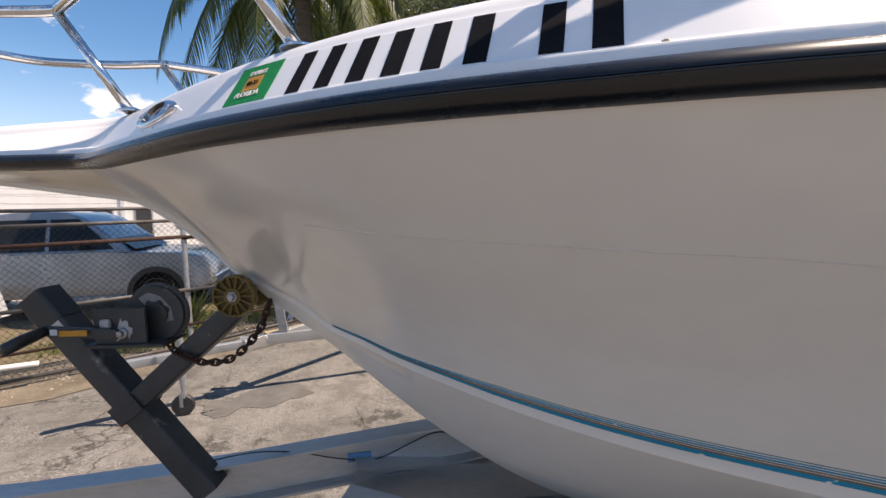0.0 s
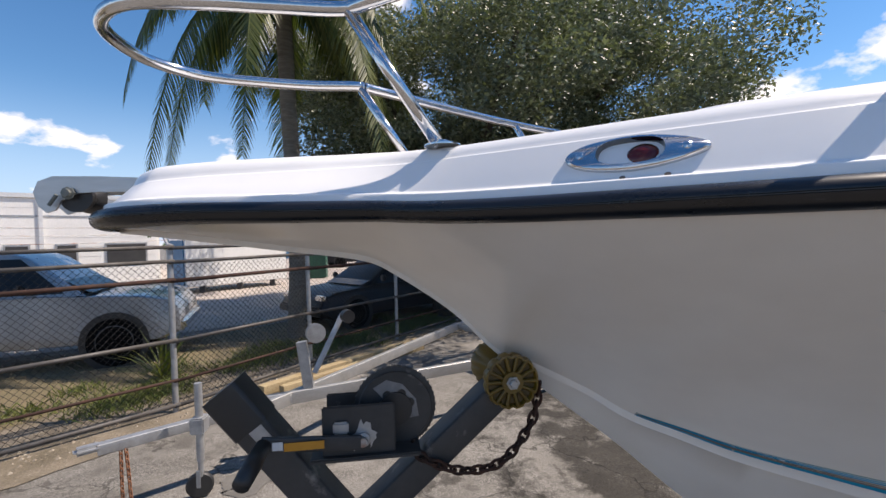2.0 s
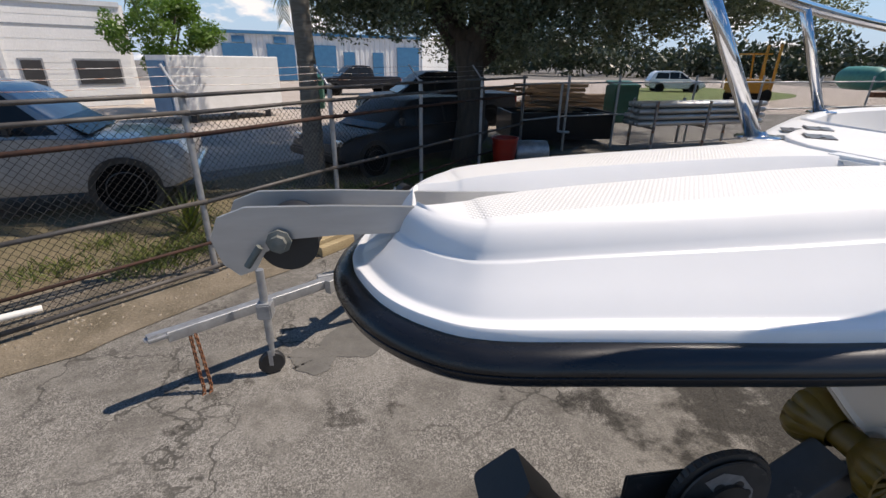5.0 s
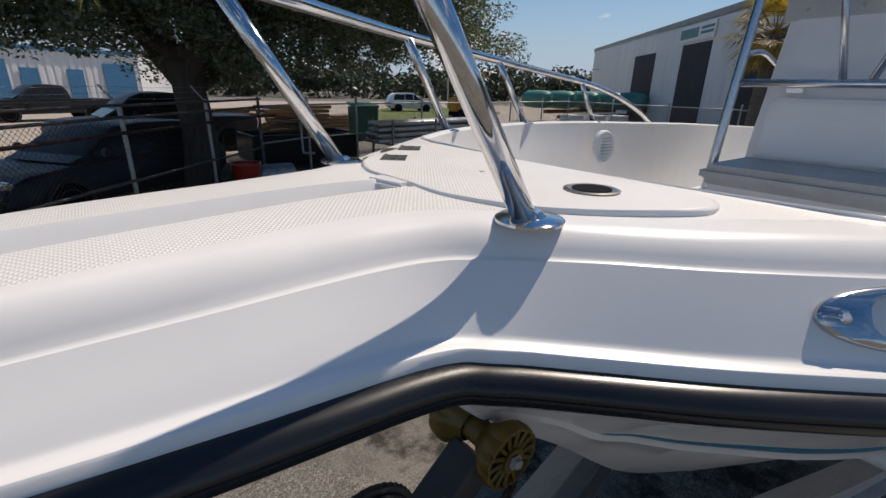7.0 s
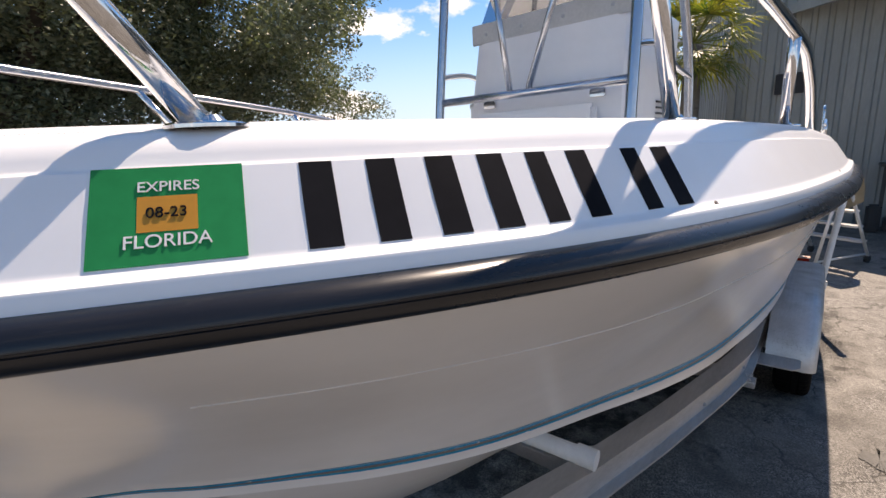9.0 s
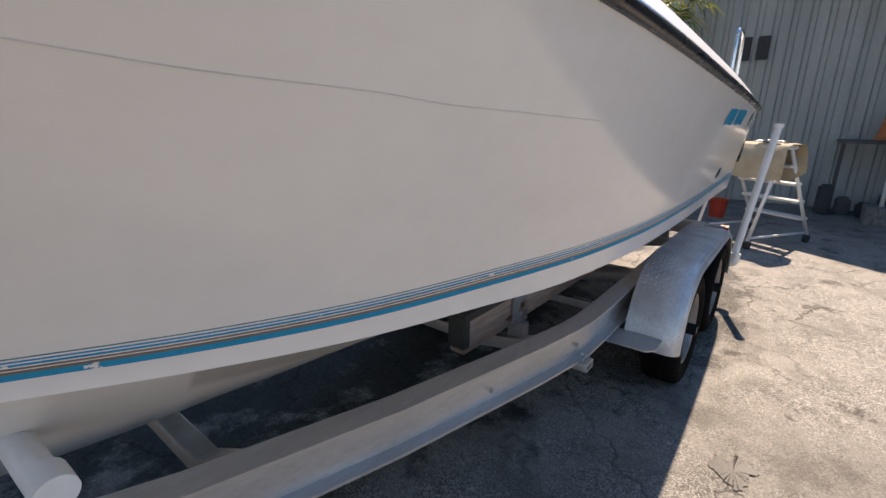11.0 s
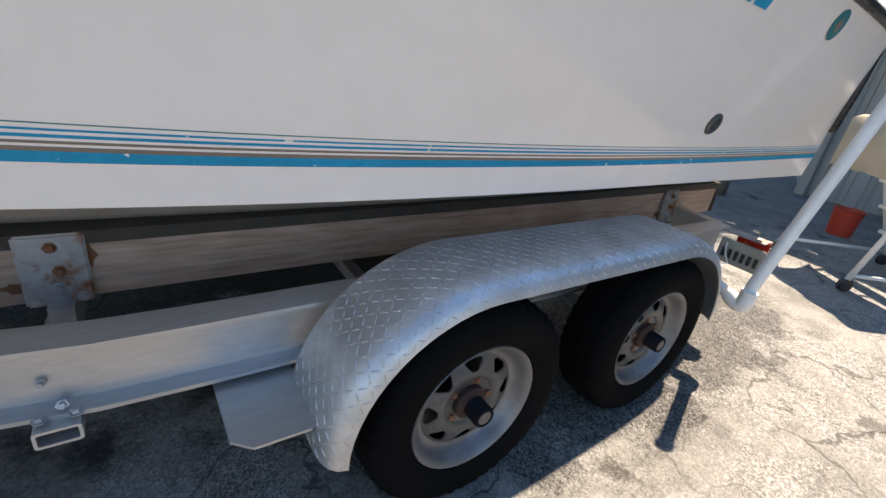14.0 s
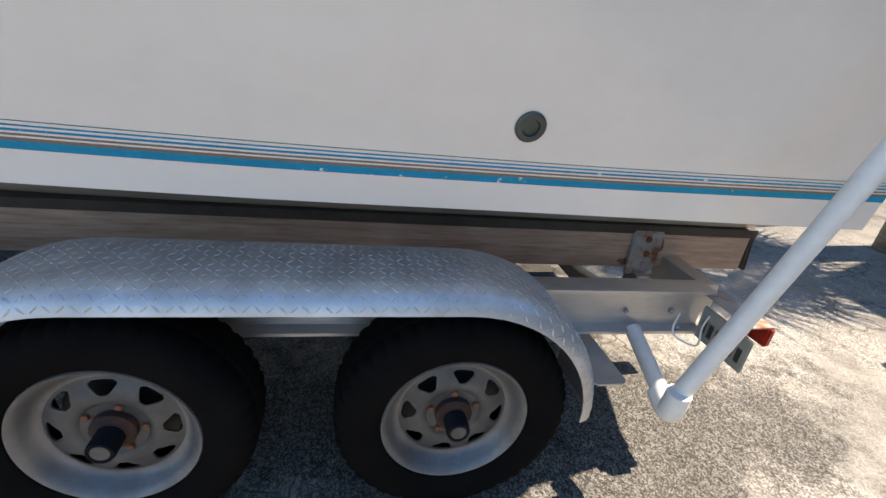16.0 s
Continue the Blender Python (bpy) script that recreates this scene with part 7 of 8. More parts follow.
def vehicle(name, label, pos, yaw, paint, lower, cabin, width, wheels, wheel_r, lights=True, glass_spans=()):
    """A car from its side outline: lower body (x, z) loop, cabin loop narrower above, windows, wheels, lights."""
    v = thing(name, (pos[0], pos[1], 0), label, "car" if "truck" not in name else "pickup truck")
    M = Matrix.Translation((pos[0], pos[1], 0)) @ Matrix.Rotation(radians(yaw), 4, "Z")

    def shell(loop, w0, w1, zlo, zhi, nm, m, parent, lab=""):
        # rounded side: narrower at top and at the very edge
        rows = []
        for f, k in ((-1.0, 0.94), (-0.97, 0.985), (-0.9, 1.0), (0.9, 1.0), (0.97, 0.985), (1.0, 0.94)):
            cx = sum(p[0] for p in loop) / len(loop)
            cz = sum(p[1] for p in loop) / len(loop)
            row = []
            for x, z in loop:
                t = (z - zlo) / max(zhi - zlo, 1e-6)
                w = w0 + (w1 - w0) * t
                row.append(M @ Vector((cx + (x - cx) * (0.5 + 0.5 * k), f * w / 2, cz + (z - cz) * (0.4 + 0.6 * k))))
            rows.append(row)
        vs, fs = grid(rows, wrap=True)
        n = len(loop)
        fs += [tuple(range(n))[::-1], tuple(range(len(vs) - n, len(vs)))]
        return part(nm, (vs, fs), m, parent, lab, 40)
    zl = [z for _, z in lower]
    shell(lower, width, width * 0.97, min(zl), max(zl), "body", paint, v, "")
    if cabin:
        zc = [z for _, z in cabin]
        cab = shell(cabin, width * 0.95, width * 0.74, min(zc), max(zc), "cab", paint, v, "")
        for x0, x1, x2, x3, z0, z1 in glass_spans:
            for s in (1, -1):
                def W(x, z):
                    t = (z - min(zc)) / (max(zc) - min(zc))
                    return M @ Vector((x, s * (width * (0.95 + (0.74 - 0.95) * t) / 2 + 0.012), z))
                vs = [W(x0, z0), W(x1, z0), W(x2, z1), W(x3, z1)]
                part("side_window", (vs, [(0, 1, 2, 3)] if s < 0 else [(3, 2, 1, 0)]), GLASSDARK, cab)
            zmid0, zmid1 = min(zc) + 0.06, max(zc) - 0.08
        front = [p for p in cabin if p[0] >= max(x for x, _ in cabin) - 1e-6][0]
        top_front = max((p for p in cabin if p[1] > max(zc) - 0.05), key=lambda p: p[0])
        a, b = Vector((front[0] + 0.02, 0, front[1] + 0.05)), Vector((top_front[0] + 0.05, 0, top_front[1] - 0.05))
        vs = [M @ Vector((a.x, -width * 0.41, a.z)), M @ Vector((a.x, width * 0.41, a.z)), M @ Vector((b.x, width * 0.34, b.z)), M @ Vector((b.x, -width * 0.34, b.z))]
        part("windscreen", (vs, [(0, 1, 2, 3)]), GLASSDARK, cab)
    xmax, xmin = max(x for x, _ in lower), min(x for x, _ in lower)
    part("bumper", moved(box(xmax - 0.02, 0, min(zl) + 0.2, 0.14, width * 0.96, 0.18, 0.04), M), CHROME if "truck" in name else BLACK, v, "", 30)
    for s in (1, -1):
        if lights:
            part("headlight", moved(box(xmax - 0.12, s * width * 0.40, min(zl) + 0.45, 0.12, width * 0.16, 0.13, 0.03), M), CHROME, v, "", 30)
            part("tail_light", moved(box(xmin + 0.06, s * width * 0.44, max(zl) - 0.22, 0.10, width * 0.08, 0.22, 0.02), M), surface("red_lamp", (0.3, 0.02, 0.015), (0.25, 0.02, 0.015), 0.2), v, "", 30)
        part("mirror", moved(box(0.75, s * (width / 2 + 0.10), max(zl) + 0.12, 0.1, 0.16, 0.14, 0.03), M), BLACK, v, "", 30)
        for x in wheels:
            arch = moved(lathe([(0.0, 0), (wheel_r + 0.07, 0), (wheel_r + 0.07, 0.012), (0, 0.012)], 28), M @ Matrix.Translation((x, s * (width / 2 - 0.004), wheel_r)) @ Matrix.Rotation(radians(-90 * s), 4, "X"))
            part("wheel_arch", arch, BLACK, v, "")
            T = M @ Matrix.Translation((x, s * (width / 2 - 0.10), wheel_r)) @ Matrix.Rotation(radians(-90 * s), 4, "X")
            w = part("wheel", moved(lathe([(wheel_r * 0.62, 0.12), (wheel_r * 0.9, 0.125), (wheel_r * 0.99, 0.09), (wheel_r, 0.0), (wheel_r * 0.99, -0.1), (wheel_r * 0.6, -0.1)], 32), T), TYRE, v, "", 30)
            part("rim", moved(lathe([(0.0, 0.10), (wheel_r * 0.14, 0.11), (wheel_r * 0.16, 0.085), (wheel_r * 0.55, 0.075), (wheel_r * 0.62, 0.125), (wheel_r * 0.66, 0.12), (wheel_r * 0.66, 0.0)], 32), T), BLACK, w, "", 30)
            for k in range(6):
                sp = box(wheel_r * 0.36, 0, 0.10, wheel_r * 0.5, wheel_r * 0.15, 0.03, 0.008)
                part("spoke", moved(sp, T @ Matrix.Rotation(2 * math.pi * k / 6, 4, "Z")), CHROME, w, "", 30)
    return v


SILVER = surface("silver_metallic_paint", (0.30, 0.303, 0.31), (0.23, 0.233, 0.24), 0.3, 0.55, 2, 200, 0.02, 0.0005, coat=0.6)
DARKPAINT = surface("black_car_paint", (0.012, 0.012, 0.014), (0.018, 0.018, 0.02), 0.42, 0, 2, 100, 0.02, 0.0005, coat=0.1, spec=0.25)
WHITEPAINT = surface("white_car_paint", (0.75, 0.76, 0.77), (0.70, 0.71, 0.72), 0.3, 0, 2, 100, 0.02, 0.0005, coat=0.4)
PICKUP_LOW = [(-2.9, 0.55), (-2.88, 0.95), (-2.8, 1.15), (-0.9, 1.17), (0.95, 1.17), (2.2, 1.10), (2.62, 1.02), (2.75, 0.85), (2.78, 0.5), (2.5, 0.38), (-2.7, 0.42)]
PICKUP_CAB = [(-0.95, 1.13), (-0.85, 1.60), (-0.7, 1.83), (-0.2, 1.88), (0.45, 1.86), (0.75, 1.74), (1.5, 1.13)]
PICKUP_WIN = ((-0.75, 0.18, 0.18, -0.62, 1.2, 1.74), (0.24, 1.22, 0.66, 0.24, 1.2, 1.74))
vehicle("pickup_truck", "silver crew-cab pickup truck parked behind the fence", (-11.05, 7.0), 14, SILVER, PICKUP_LOW, PICKUP_CAB, 1.98, (-1.85, 1.85), 0.40, True, PICKUP_WIN)
SUV_LOW = [(-2.25, 0.5), (-2.28, 0.9), (-2.1, 1.05), (0.9, 1.03), (1.9, 0.92), (2.2, 0.78), (2.28, 0.5), (2.0, 0.3), (-2.0, 0.3)]
SUV_CAB = [(-2.15, 1.0), (-1.95, 1.45), (-1.6, 1.66), (-0.3, 1.70), (0.25, 1.64), (1.15, 1.0)]
SUV_WIN = ((-1.8, -0.7, -0.7, -1.62, 1.06, 1.54), (-0.64, 0.15, 0.1, -0.64, 1.06, 1.58), (0.2, 0.92, 0.3, 0.16, 1.06, 1.54))
CAR_LOW = [(x, z * 0.88) for x, z in SUV_LOW]
CAR_CAB = [(x, z * 0.86) for x, z in SUV_CAB]
CAR_WIN = tuple((a, b, c, d, lo * 0.87, hi * 0.86) for a, b, c, d, lo, hi in SUV_WIN)
vehicle("dark_car", "black hatchback parked in tree shade behind the fence", (-4.84, 10.18), 218, DARKPAINT, CAR_LOW, CAR_CAB, 1.76, (-1.35, 1.4), 0.33, True, CAR_WIN)
vehicle("dark_truck", "black pickup truck parked in tree shade", (-3.2, 16.8), 188, DARKPAINT, PICKUP_LOW, PICKUP_CAB, 1.98, (-1.85, 1.85), 0.40, True, PICKUP_WIN)
vehicle("white_car", "white hatchback parked on far grass", (20.3, 37.6), -18, WHITEPAINT, SUV_LOW, SUV_CAB, 1.8, (-1.35, 1.4), 0.33, True, SUV_WIN)
vehicle("dark_truck", "dark pickup truck parked by the blue doors", (-6.5, 33.0), 200, DARKPAINT, PICKUP_LOW, PICKUP_CAB, 1.98, (-1.85, 1.85), 0.40, True, PICKUP_WIN)


# ---- small aluminium boat trailer by the fence ----
def build_small_trailer():
    t = thing("small_trailer", (-6.2, 2.8, 0), "small galvanised boat trailer with jockey wheel", "boat trailer")
    tip, apex = Vector((-6.79, 2.22, 0.50)), Vector((-5.66, 2.98, 0.51))
    part("tongue", beam(tip, apex, 0.075, 0.075, 0.006), GALV, t, "galvanised tongue", 30)
    part("coupler", moved(box(0, 0, 0, 0.16, 0.09, 0.05, 0.02), Matrix.Translation(tip + Vector((-0.04, -0.03, 0.02))) @ Matrix.Rotation(radians(36), 4, "Z")), GALV, t, "", 30)
    for end in (Vector((-2.7, 4.05, 0.52)), Vector((-3.7, 5.75, 0.52))):
        part("frame_rail", beam(apex + (end - apex).normalized() * -0.25, end, 0.055, 0.11, 0.005), ALU, t, "", 30)
        far = end + Vector((3.2, 1.9, 0))
        part("frame_rail", beam(end, far, 0.055, 0.11, 0.005), ALU, t, "", 30)
    part("crossbar", beam((-2.7, 4.05, 0.52), (-3.7, 5.75, 0.52), 0.05, 0.08), ALU, t, "", 30)
    part("marker_light", box(-3.09, 3.86, 0.53, 0.08, 0.03, 0.05, 0.006), ORANGE, t, "amber marker light")
    part("name_bar", moved(box(0, 0, 0, 0.42, 0.003, 0.035, 0.0005), Matrix.Translation((-4.55, 3.355, 0.53)) @ Matrix.Rotation(radians(19.9), 4, "Z")), BLACK, t, "plain dark bar")
    # jockey wheel
    j = Vector((-6.20, 2.41, 0))
    part("jack_post", tube([j + Vector((0, 0, 0.28)), j + Vector((0, 0, 0.86))], 0.028, 14), GALV, t, "", 30)
    part("jack_leg", tube([j + Vector((0, 0, 0.16)), j + Vector((0, 0, 0.34))], 0.02, 12), GALV, t, "", 30)
    part("jack_bracket", box(j.x, j.y, 0.55, 0.10, 0.12, 0.12, 0.01), GALV, t, "", 30)
    w = part("jockey_wheel", disc_axis(j + Vector((-0.02, 0.025, 0.095)), (0.3, -1, 0), [(0.03, 0), (0.085, 0.0), (0.095, 0.01), (0.095, 0.035), (0.085, 0.045), (0.03, 0.045)], 24), BLACK, t, "black jockey wheel", 30)
    part("wheel_fork", box(j.x - 0.01, j.y - 0.03, 0.15, 0.03, 0.008, 0.13, 0.002), GALV, w)
    # winch stand
    a = apex + Vector((0.15, 0.08, 0.06))
    s = part("winch_stand", sweep([a, a + Vector((-0.05, -0.02, 0.42))], round_rect(0.09, 0.06, 0.006), up=(0, 1, 0)), GALV, t, "", 30)
    part("stand_arm", beam(a + Vector((0.05, 0.02, 0.12)), a + Vector((0.30, 0.16, 0.62)), 0.05, 0.05, 0.005, up=(0, 1, 0)), GALV, s, "", 30)
    part("winch_spool", disc_axis(a + Vector((0.07, -0.03, 0.50)), (0.4, -1, 0), [(0.02, 0), (0.085, 0), (0.085, 0.01), (0.05, 0.012), (0.05, 0.05), (0.085, 0.052), (0.085, 0.062), (0.0, 0.062)], 24), GALV, s, "", 30)
    part("bow_stop", disc_axis(a + Vector((0.34, 0.10, 0.62)), (0.4, -1, 0), [(0.0, 0), (0.06, 0), (0.06, 0.09), (0.0, 0.09)], 18), BLACK, s, "black rubber bow stop", 30)
    chain("safety_chain", smooth_path([tip + Vector((0.12, 0.05, -0.05)), tip + Vector((0.13, 0.03, -0.30)), tip + Vector((0.14, 0.0, -0.5)), tip + Vector((0.06, -0.10, -0.53)), tip + Vector((-0.05, -0.16, -0.53))], 6), 0.026, 0.0045, RUST, t, "rusty hanging chain")
    chain("safety_chain", smooth_path([tip + Vector((0.15, 0.06, -0.05)), tip + Vector((0.17, 0.05, -0.30)), tip + Vector((0.18, 0.02, -0.5)), tip + Vector((0.10, -0.12, -0.53))], 6), 0.026, 0.0045, RUST, t, "rusty hanging chain")


build_small_trailer()


def build_fence_clutter():
    # utility box on a concrete pad
    u = thing("utility_box", (-9.05, 2.55, 0), "pale grey-green electrical cabinet on a concrete pad", "electrical box")
    R = Matrix.Translation((-9.05, 2.55, 0)) @ Matrix.Rotation(radians(20), 4, "Z")
    part("cabinet", moved(box(0, 0, 0.55, 0.62, 0.34, 0.84, 0.02), R), surface("pale_cabinet_paint", (0.58, 0.60, 0.54), (0.50, 0.52, 0.46), 0.5), u, "", 30)
    part("name_plate", moved(box(0.08, -0.174, 0.80, 0.16, 0.006, 0.05, 0.002), R), DARKSTEEL, u)
    part("handle", moved(box(0.22, -0.176, 0.55, 0.025, 0.02, 0.05, 0.004), R), DARKSTEEL, u)
    part("pad", moved(box(0.05, -0.05, 0.065, 0.95, 0.62, 0.13, 0.02), R), CONCRETE, u, "", 30)
    # white pipe beside it
    single("water_pipe", tube(smooth_path([(-8.62, 2.9, 0.0), (-8.62, 2.9, 0.22), (-8.55, 2.92, 0.26), (-8.2, 3.2, 0.24)], 6), 0.03, 12), PVC, "short white plastic pipe standing by the fence", "pipe", smooth=0)
    # white sheet hung on the fence
    d = Vector((0.70, 0.715, 0))
    p = Vector((-8.98, 3.45, 0)) + Vector((0.04, -0.04, 0))
    vs = [p + d * a + Vector((0, 0, z)) + Vector((0.715, -0.70, 0)) * (0.05 + b) for a, z, b in ((-0.22, 1.02, 0), (0.12, 1.10, 0.02), (0.20, 0.70, 0.0), (-0.12, 0.62, 0.03))]
    o = Vector((0.004, -0.004, 0))
    single("paper_sheet", (vs + [v - o for v in vs], [(0, 1, 2, 3), (7, 6, 5, 4), (0, 4, 5, 1), (1, 5, 6, 2), (2, 6, 7, 3), (3, 7, 4, 0)]), WHITE, "white plastic sheet hung on the fence", "sheet")
    vs = [p + d * a + Vector((0, 0, z)) + Vector((-0.715, 0.70, 0)) * 0.06 for a, z in ((-1.6, 1.66, ), (0.12, 1.66), (0.12, 1.16), (-1.6, 1.10))]
    single("banner", (vs + [v + o for v in vs], [(0, 1, 2, 3), (7, 6, 5, 4), (0, 4, 5, 1), (1, 5, 6, 2), (2, 6, 7, 3), (3, 7, 4, 0)]), WHITE, "blank white board behind the fence mesh", "board")
    # weathered timbers lying along the fence
    for k, (a, b, w) in enumerate((((-6.35, 4.62, 0.07), (-4.3, 6.8, 0.07), 0.13), ((-6.1, 4.60, 0.06), (-4.2, 6.55, 0.06), 0.10))):
        single("timber", beam(a, b, w, 0.12, 0.008), make_wood("old_yellow_timber", (0.46, 0.38, 0.22), (0.28, 0.20, 0.11)), "weathered timber beam lying along the fence", "timber", "timbers by the fence", smooth=30)
    # spiky plant at the fence
    rng = random.Random(17)
    vs, fs = [], []
    c = Vector((-7.9, 5.6, 0))
    for k in range(70):
        a, e = rng.uniform(0, 6.28), radians(rng.uniform(15, 85))
        dd = Vector((math.cos(a) * math.cos(e), math.sin(a) * math.cos(e), math.sin(e)))
        L = rng.uniform(0.5, 0.95)
        s = dd.cross(Vector((0, 0, 1))).normalized() * 0.014
        k0 = len(vs)
        vs += [c - s, c + s, c + dd * L * 0.6 + s * 0.8, c + dd * L * 0.6 - s * 0.8, c + dd * L - Vector((0, 0, 0.12 * L))]
        fs += [(k0, k0 + 1, k0 + 2, k0 + 3), (k0 + 3, k0 + 2, k0 + 4)]
    single("yucca", (vs, fs), PALMLEAF, "spiky yucca plant behind the fence", "plant")


build_fence_clutter()


# ---- things in the back of the yard ----
def build_back_yard():
    red = surface("red_plastic", (0.45, 0.03, 0.015), (0.36, 0.025, 0.012), 0.4)
    b = thing("bucket", (-2.55, 9.3, 0), "red plastic bucket on the ground", "bucket")
    part("pail", disc_axis((-2.55, 9.3, 0.0), (0, 0, 1), [(0.22, 0), (0.29, 0.62), (0.31, 0.63), (0.31, 0.66), (0.28, 0.66), (0.21, 0.02), (0.0, 0.02)], 24), red, b, "", 30)
    part("handle", tube([(-2.55 + 0.31 * math.cos(q), 9.3 - 0.06, 0.60 - 0.14 * math.sin(q)) for q in (math.pi * i / 10 for i in range(11))], 0.006, 6), GALV, b, "thin wire handle", 0)
    d = thing("utility_trailer", (-0.1, 12.8, 0), "black steel utility trailer box", "trailer")
    part("box", join(box(-0.1, 12.0, 0.53, 3.0, 0.06, 0.74, 0.01), box(-1.6, 12.8, 0.53, 0.06, 1.6, 0.74, 0.01), box(1.4, 12.8, 0.53, 0.06, 1.6, 0.74, 0.01), box(-0.1, 13.6, 0.53, 3.0, 0.06, 0.74, 0.01), box(-0.1, 12.8, 0.36, 3.0, 1.6, 0.06, 0.01)), DARKPAINT, d)
    for x in (-0.5, 0.4):
        part("wheel", moved(lathe([(0.0, -0.1), (0.30, -0.1), (0.33, -0.07), (0.33, 0.07), (0.30, 0.1), (0.0, 0.1)], 24), Matrix.Translation((x, 13.75, 0.33)) @ Matrix.Rotation(radians(90), 4, "X")), TYRE, d, "", 30)
    single("standpipe", tube(smooth_path([(-0.9, 10.4, 1.75), (-0.9, 10.4, 0.75), (-0.85, 10.4, 0.62), (-0.6, 10.4, 0.6)], 6), 0.03, 12), GALV, "galvanised bent pipe standing upright", "pipe", smooth=0)
    single("water_tank", moved(lathe([(0.0, -0.42), (0.16, -0.42), (0.24, -0.38), (0.27, -0.30), (0.27, 0.30), (0.24, 0.38), (0.16, 0.42), (0.0, 0.42)], 24), Matrix.Translation((-1.85, 9.6, 0.27)) @ Matrix.Rotation(radians(90), 4, "Y")), GALV, "grey cylindrical drum on its side", "drum", smooth=30)
    # stack of aluminium pipes
    st = thing("pipe_stack", (3.4, 11.2, 0), "stack of bright aluminium pipes on racks", "pipes")
    for r in range(4):
        for c in range(5 - r // 2):
            part("pipe", tube([(1.5, 10.9 + 0.17 * c, 0.72 + 0.16 * r), (5.7, 11.5 + 0.17 * c, 0.72 + 0.16 * r)], 0.07, 10), ALU, st, "", 0)
    for x in (1.9, 3.6, 5.3):
        yy = 10.9 + (x - 1.5) / 7
        part("rack", join(box(x, yy + 0.35, 0.62, 0.06, 1.2, 0.06, 0.005), box(x, yy - 0.2, 0.65, 0.06, 0.06, 1.3, 0.005), box(x, yy + 0.95, 0.65, 0.06, 0.06, 1.3, 0.005)), RUSTY, st)
    # timber piles
    w = make_wood("rough_sawn_timber", (0.30, 0.20, 0.11), (0.18, 0.12, 0.07))
    for k, (x, y, n) in enumerate(((-0.8, 19.5, 7), (2.0, 18.5, 8), (4.2, 20.0, 5))):
        rng = random.Random(50 + k)
        p = thing("timber_pile", (x, y, 0), "untidy pile of rough brown timber", "timber pile")
        for i in range(n * 3):
            z = 0.12 + 0.17 * (i // 3)
            part("plank", moved(box(0, 0, 0, rng.uniform(2.0, 3.0), 0.25, 0.13, 0.01), Matrix.Translation((x + rng.uniform(-0.3, 0.3), y + 0.35 * (i % 3), z)) @ Matrix.Rotation(rng.uniform(-0.12, 0.12), 4, "Z")), w, p)
    rng = random.Random(91)
    p = thing("scrap_timber", (-0.1, 12.8, 0), "loose brown scrap boards heaped in the black trailer", "timber")
    for i in range(26):
        z = 0.45 + 0.03 * i
        part("board", moved(box(0, 0, 0, rng.uniform(0.9, 1.7), rng.uniform(0.09, 0.16), 0.035, 0.004), Matrix.Translation((-0.1 + rng.uniform(-0.7, 0.7) * (1 - i / 50), 12.8 + rng.uniform(-0.45, 0.45), z)) @ Matrix.Rotation(rng.uniform(-0.5, 0.5), 4, "Z") @ Matrix.Rotation(rng.uniform(-0.12, 0.12), 4, "Y")), w, p)
    g = surface("dark_green_bin", (0.015, 0.10, 0.06), (0.012, 0.08, 0.05), 0.45)
    for x, y in ((4.5, 17.4), (-8.3, 23.0)):
        bn = thing("wheelie_bin", (x, y, 0), "dark green wheeled rubbish bin", "bin")
        part("bin_body", join(box(x, y, 0.70, 1.0, 0.9, 1.4, 0.04)), g, bn, "", 30)
        part("lid", moved(box(0, 0, 0, 1.08, 0.98, 0.10, 0.03), Matrix.Translation((x, y, 1.45)) @ Matrix.Rotation(radians(8), 4, "X")), g, bn, "", 30)
    # forklift
    yl = surface("yellow_machine_paint", (0.50, 0.24, 0.015), (0.40, 0.19, 0.015), 0.5)
    f = thing("forklift", (18.0, 26.6, 0), "yellow forklift parked in the yard", "forklift")
    part("body", box(18.0, 26.6, 1.0, 2.2, 1.2, 0.8, 0.12), yl, f, "", 30)
    part("counterweight", box(17.0, 26.6, 1.1, 0.6, 1.2, 1.0, 0.15), yl, f, "", 30)
    for y in (26.1, 27.1):
        part("cab_post", beam((18.5, y, 1.3), (18.3, y, 2.8), 0.08, 0.08), yl, f)
        part("mast", beam((19.2, y, 0.2), (19.2, y, 3.4), 0.12, 0.12), yl, f)
        for x in (17.3, 18.9):
            part("wheel", moved(lathe([(0.0, -0.15), (0.38, -0.15), (0.42, -0.1), (0.42, 0.1), (0.38, 0.15), (0.0, 0.15)], 20), Matrix.Translation((x, y, 0.42)) @ Matrix.Rotation(radians(90), 4, "X")), TYRE, f, "", 30)
    part("cab_roof", box(18.0, 26.6, 2.85, 1.4, 1.15, 0.08, 0.02), yl, f)
    # green tanks
    tg = surface("sea_green_tank", (0.05, 0.24, 0.19), (0.04, 0.18, 0.15), 0.5)
    for k in range(5):
        single("gas_tank", moved(lathe([(0.0, -1.3), (0.45, -1.2), (0.62, -0.9), (0.65, 0), (0.62, 0.9), (0.45, 1.2), (0.0, 1.3)], 24), Matrix.Translation((22.5 + 1.6 * k * 0.75, 23.5 - 1.6 * k * 0.75, 1.6)) @ Matrix.Rotation(radians(90), 4, "X")), tg, "sea-green cylindrical storage tank", "tank", "row of green tanks", smooth=30)
    single("tank_rack", join(box(24.8, 21.0, 0.85, 8.5, 0.3, 0.25, 0.02), box(24.8, 19.6, 0.55, 9, 0.3, 0.25, 0.02)), RUST, "rusty steel beams under the tanks", "beams")
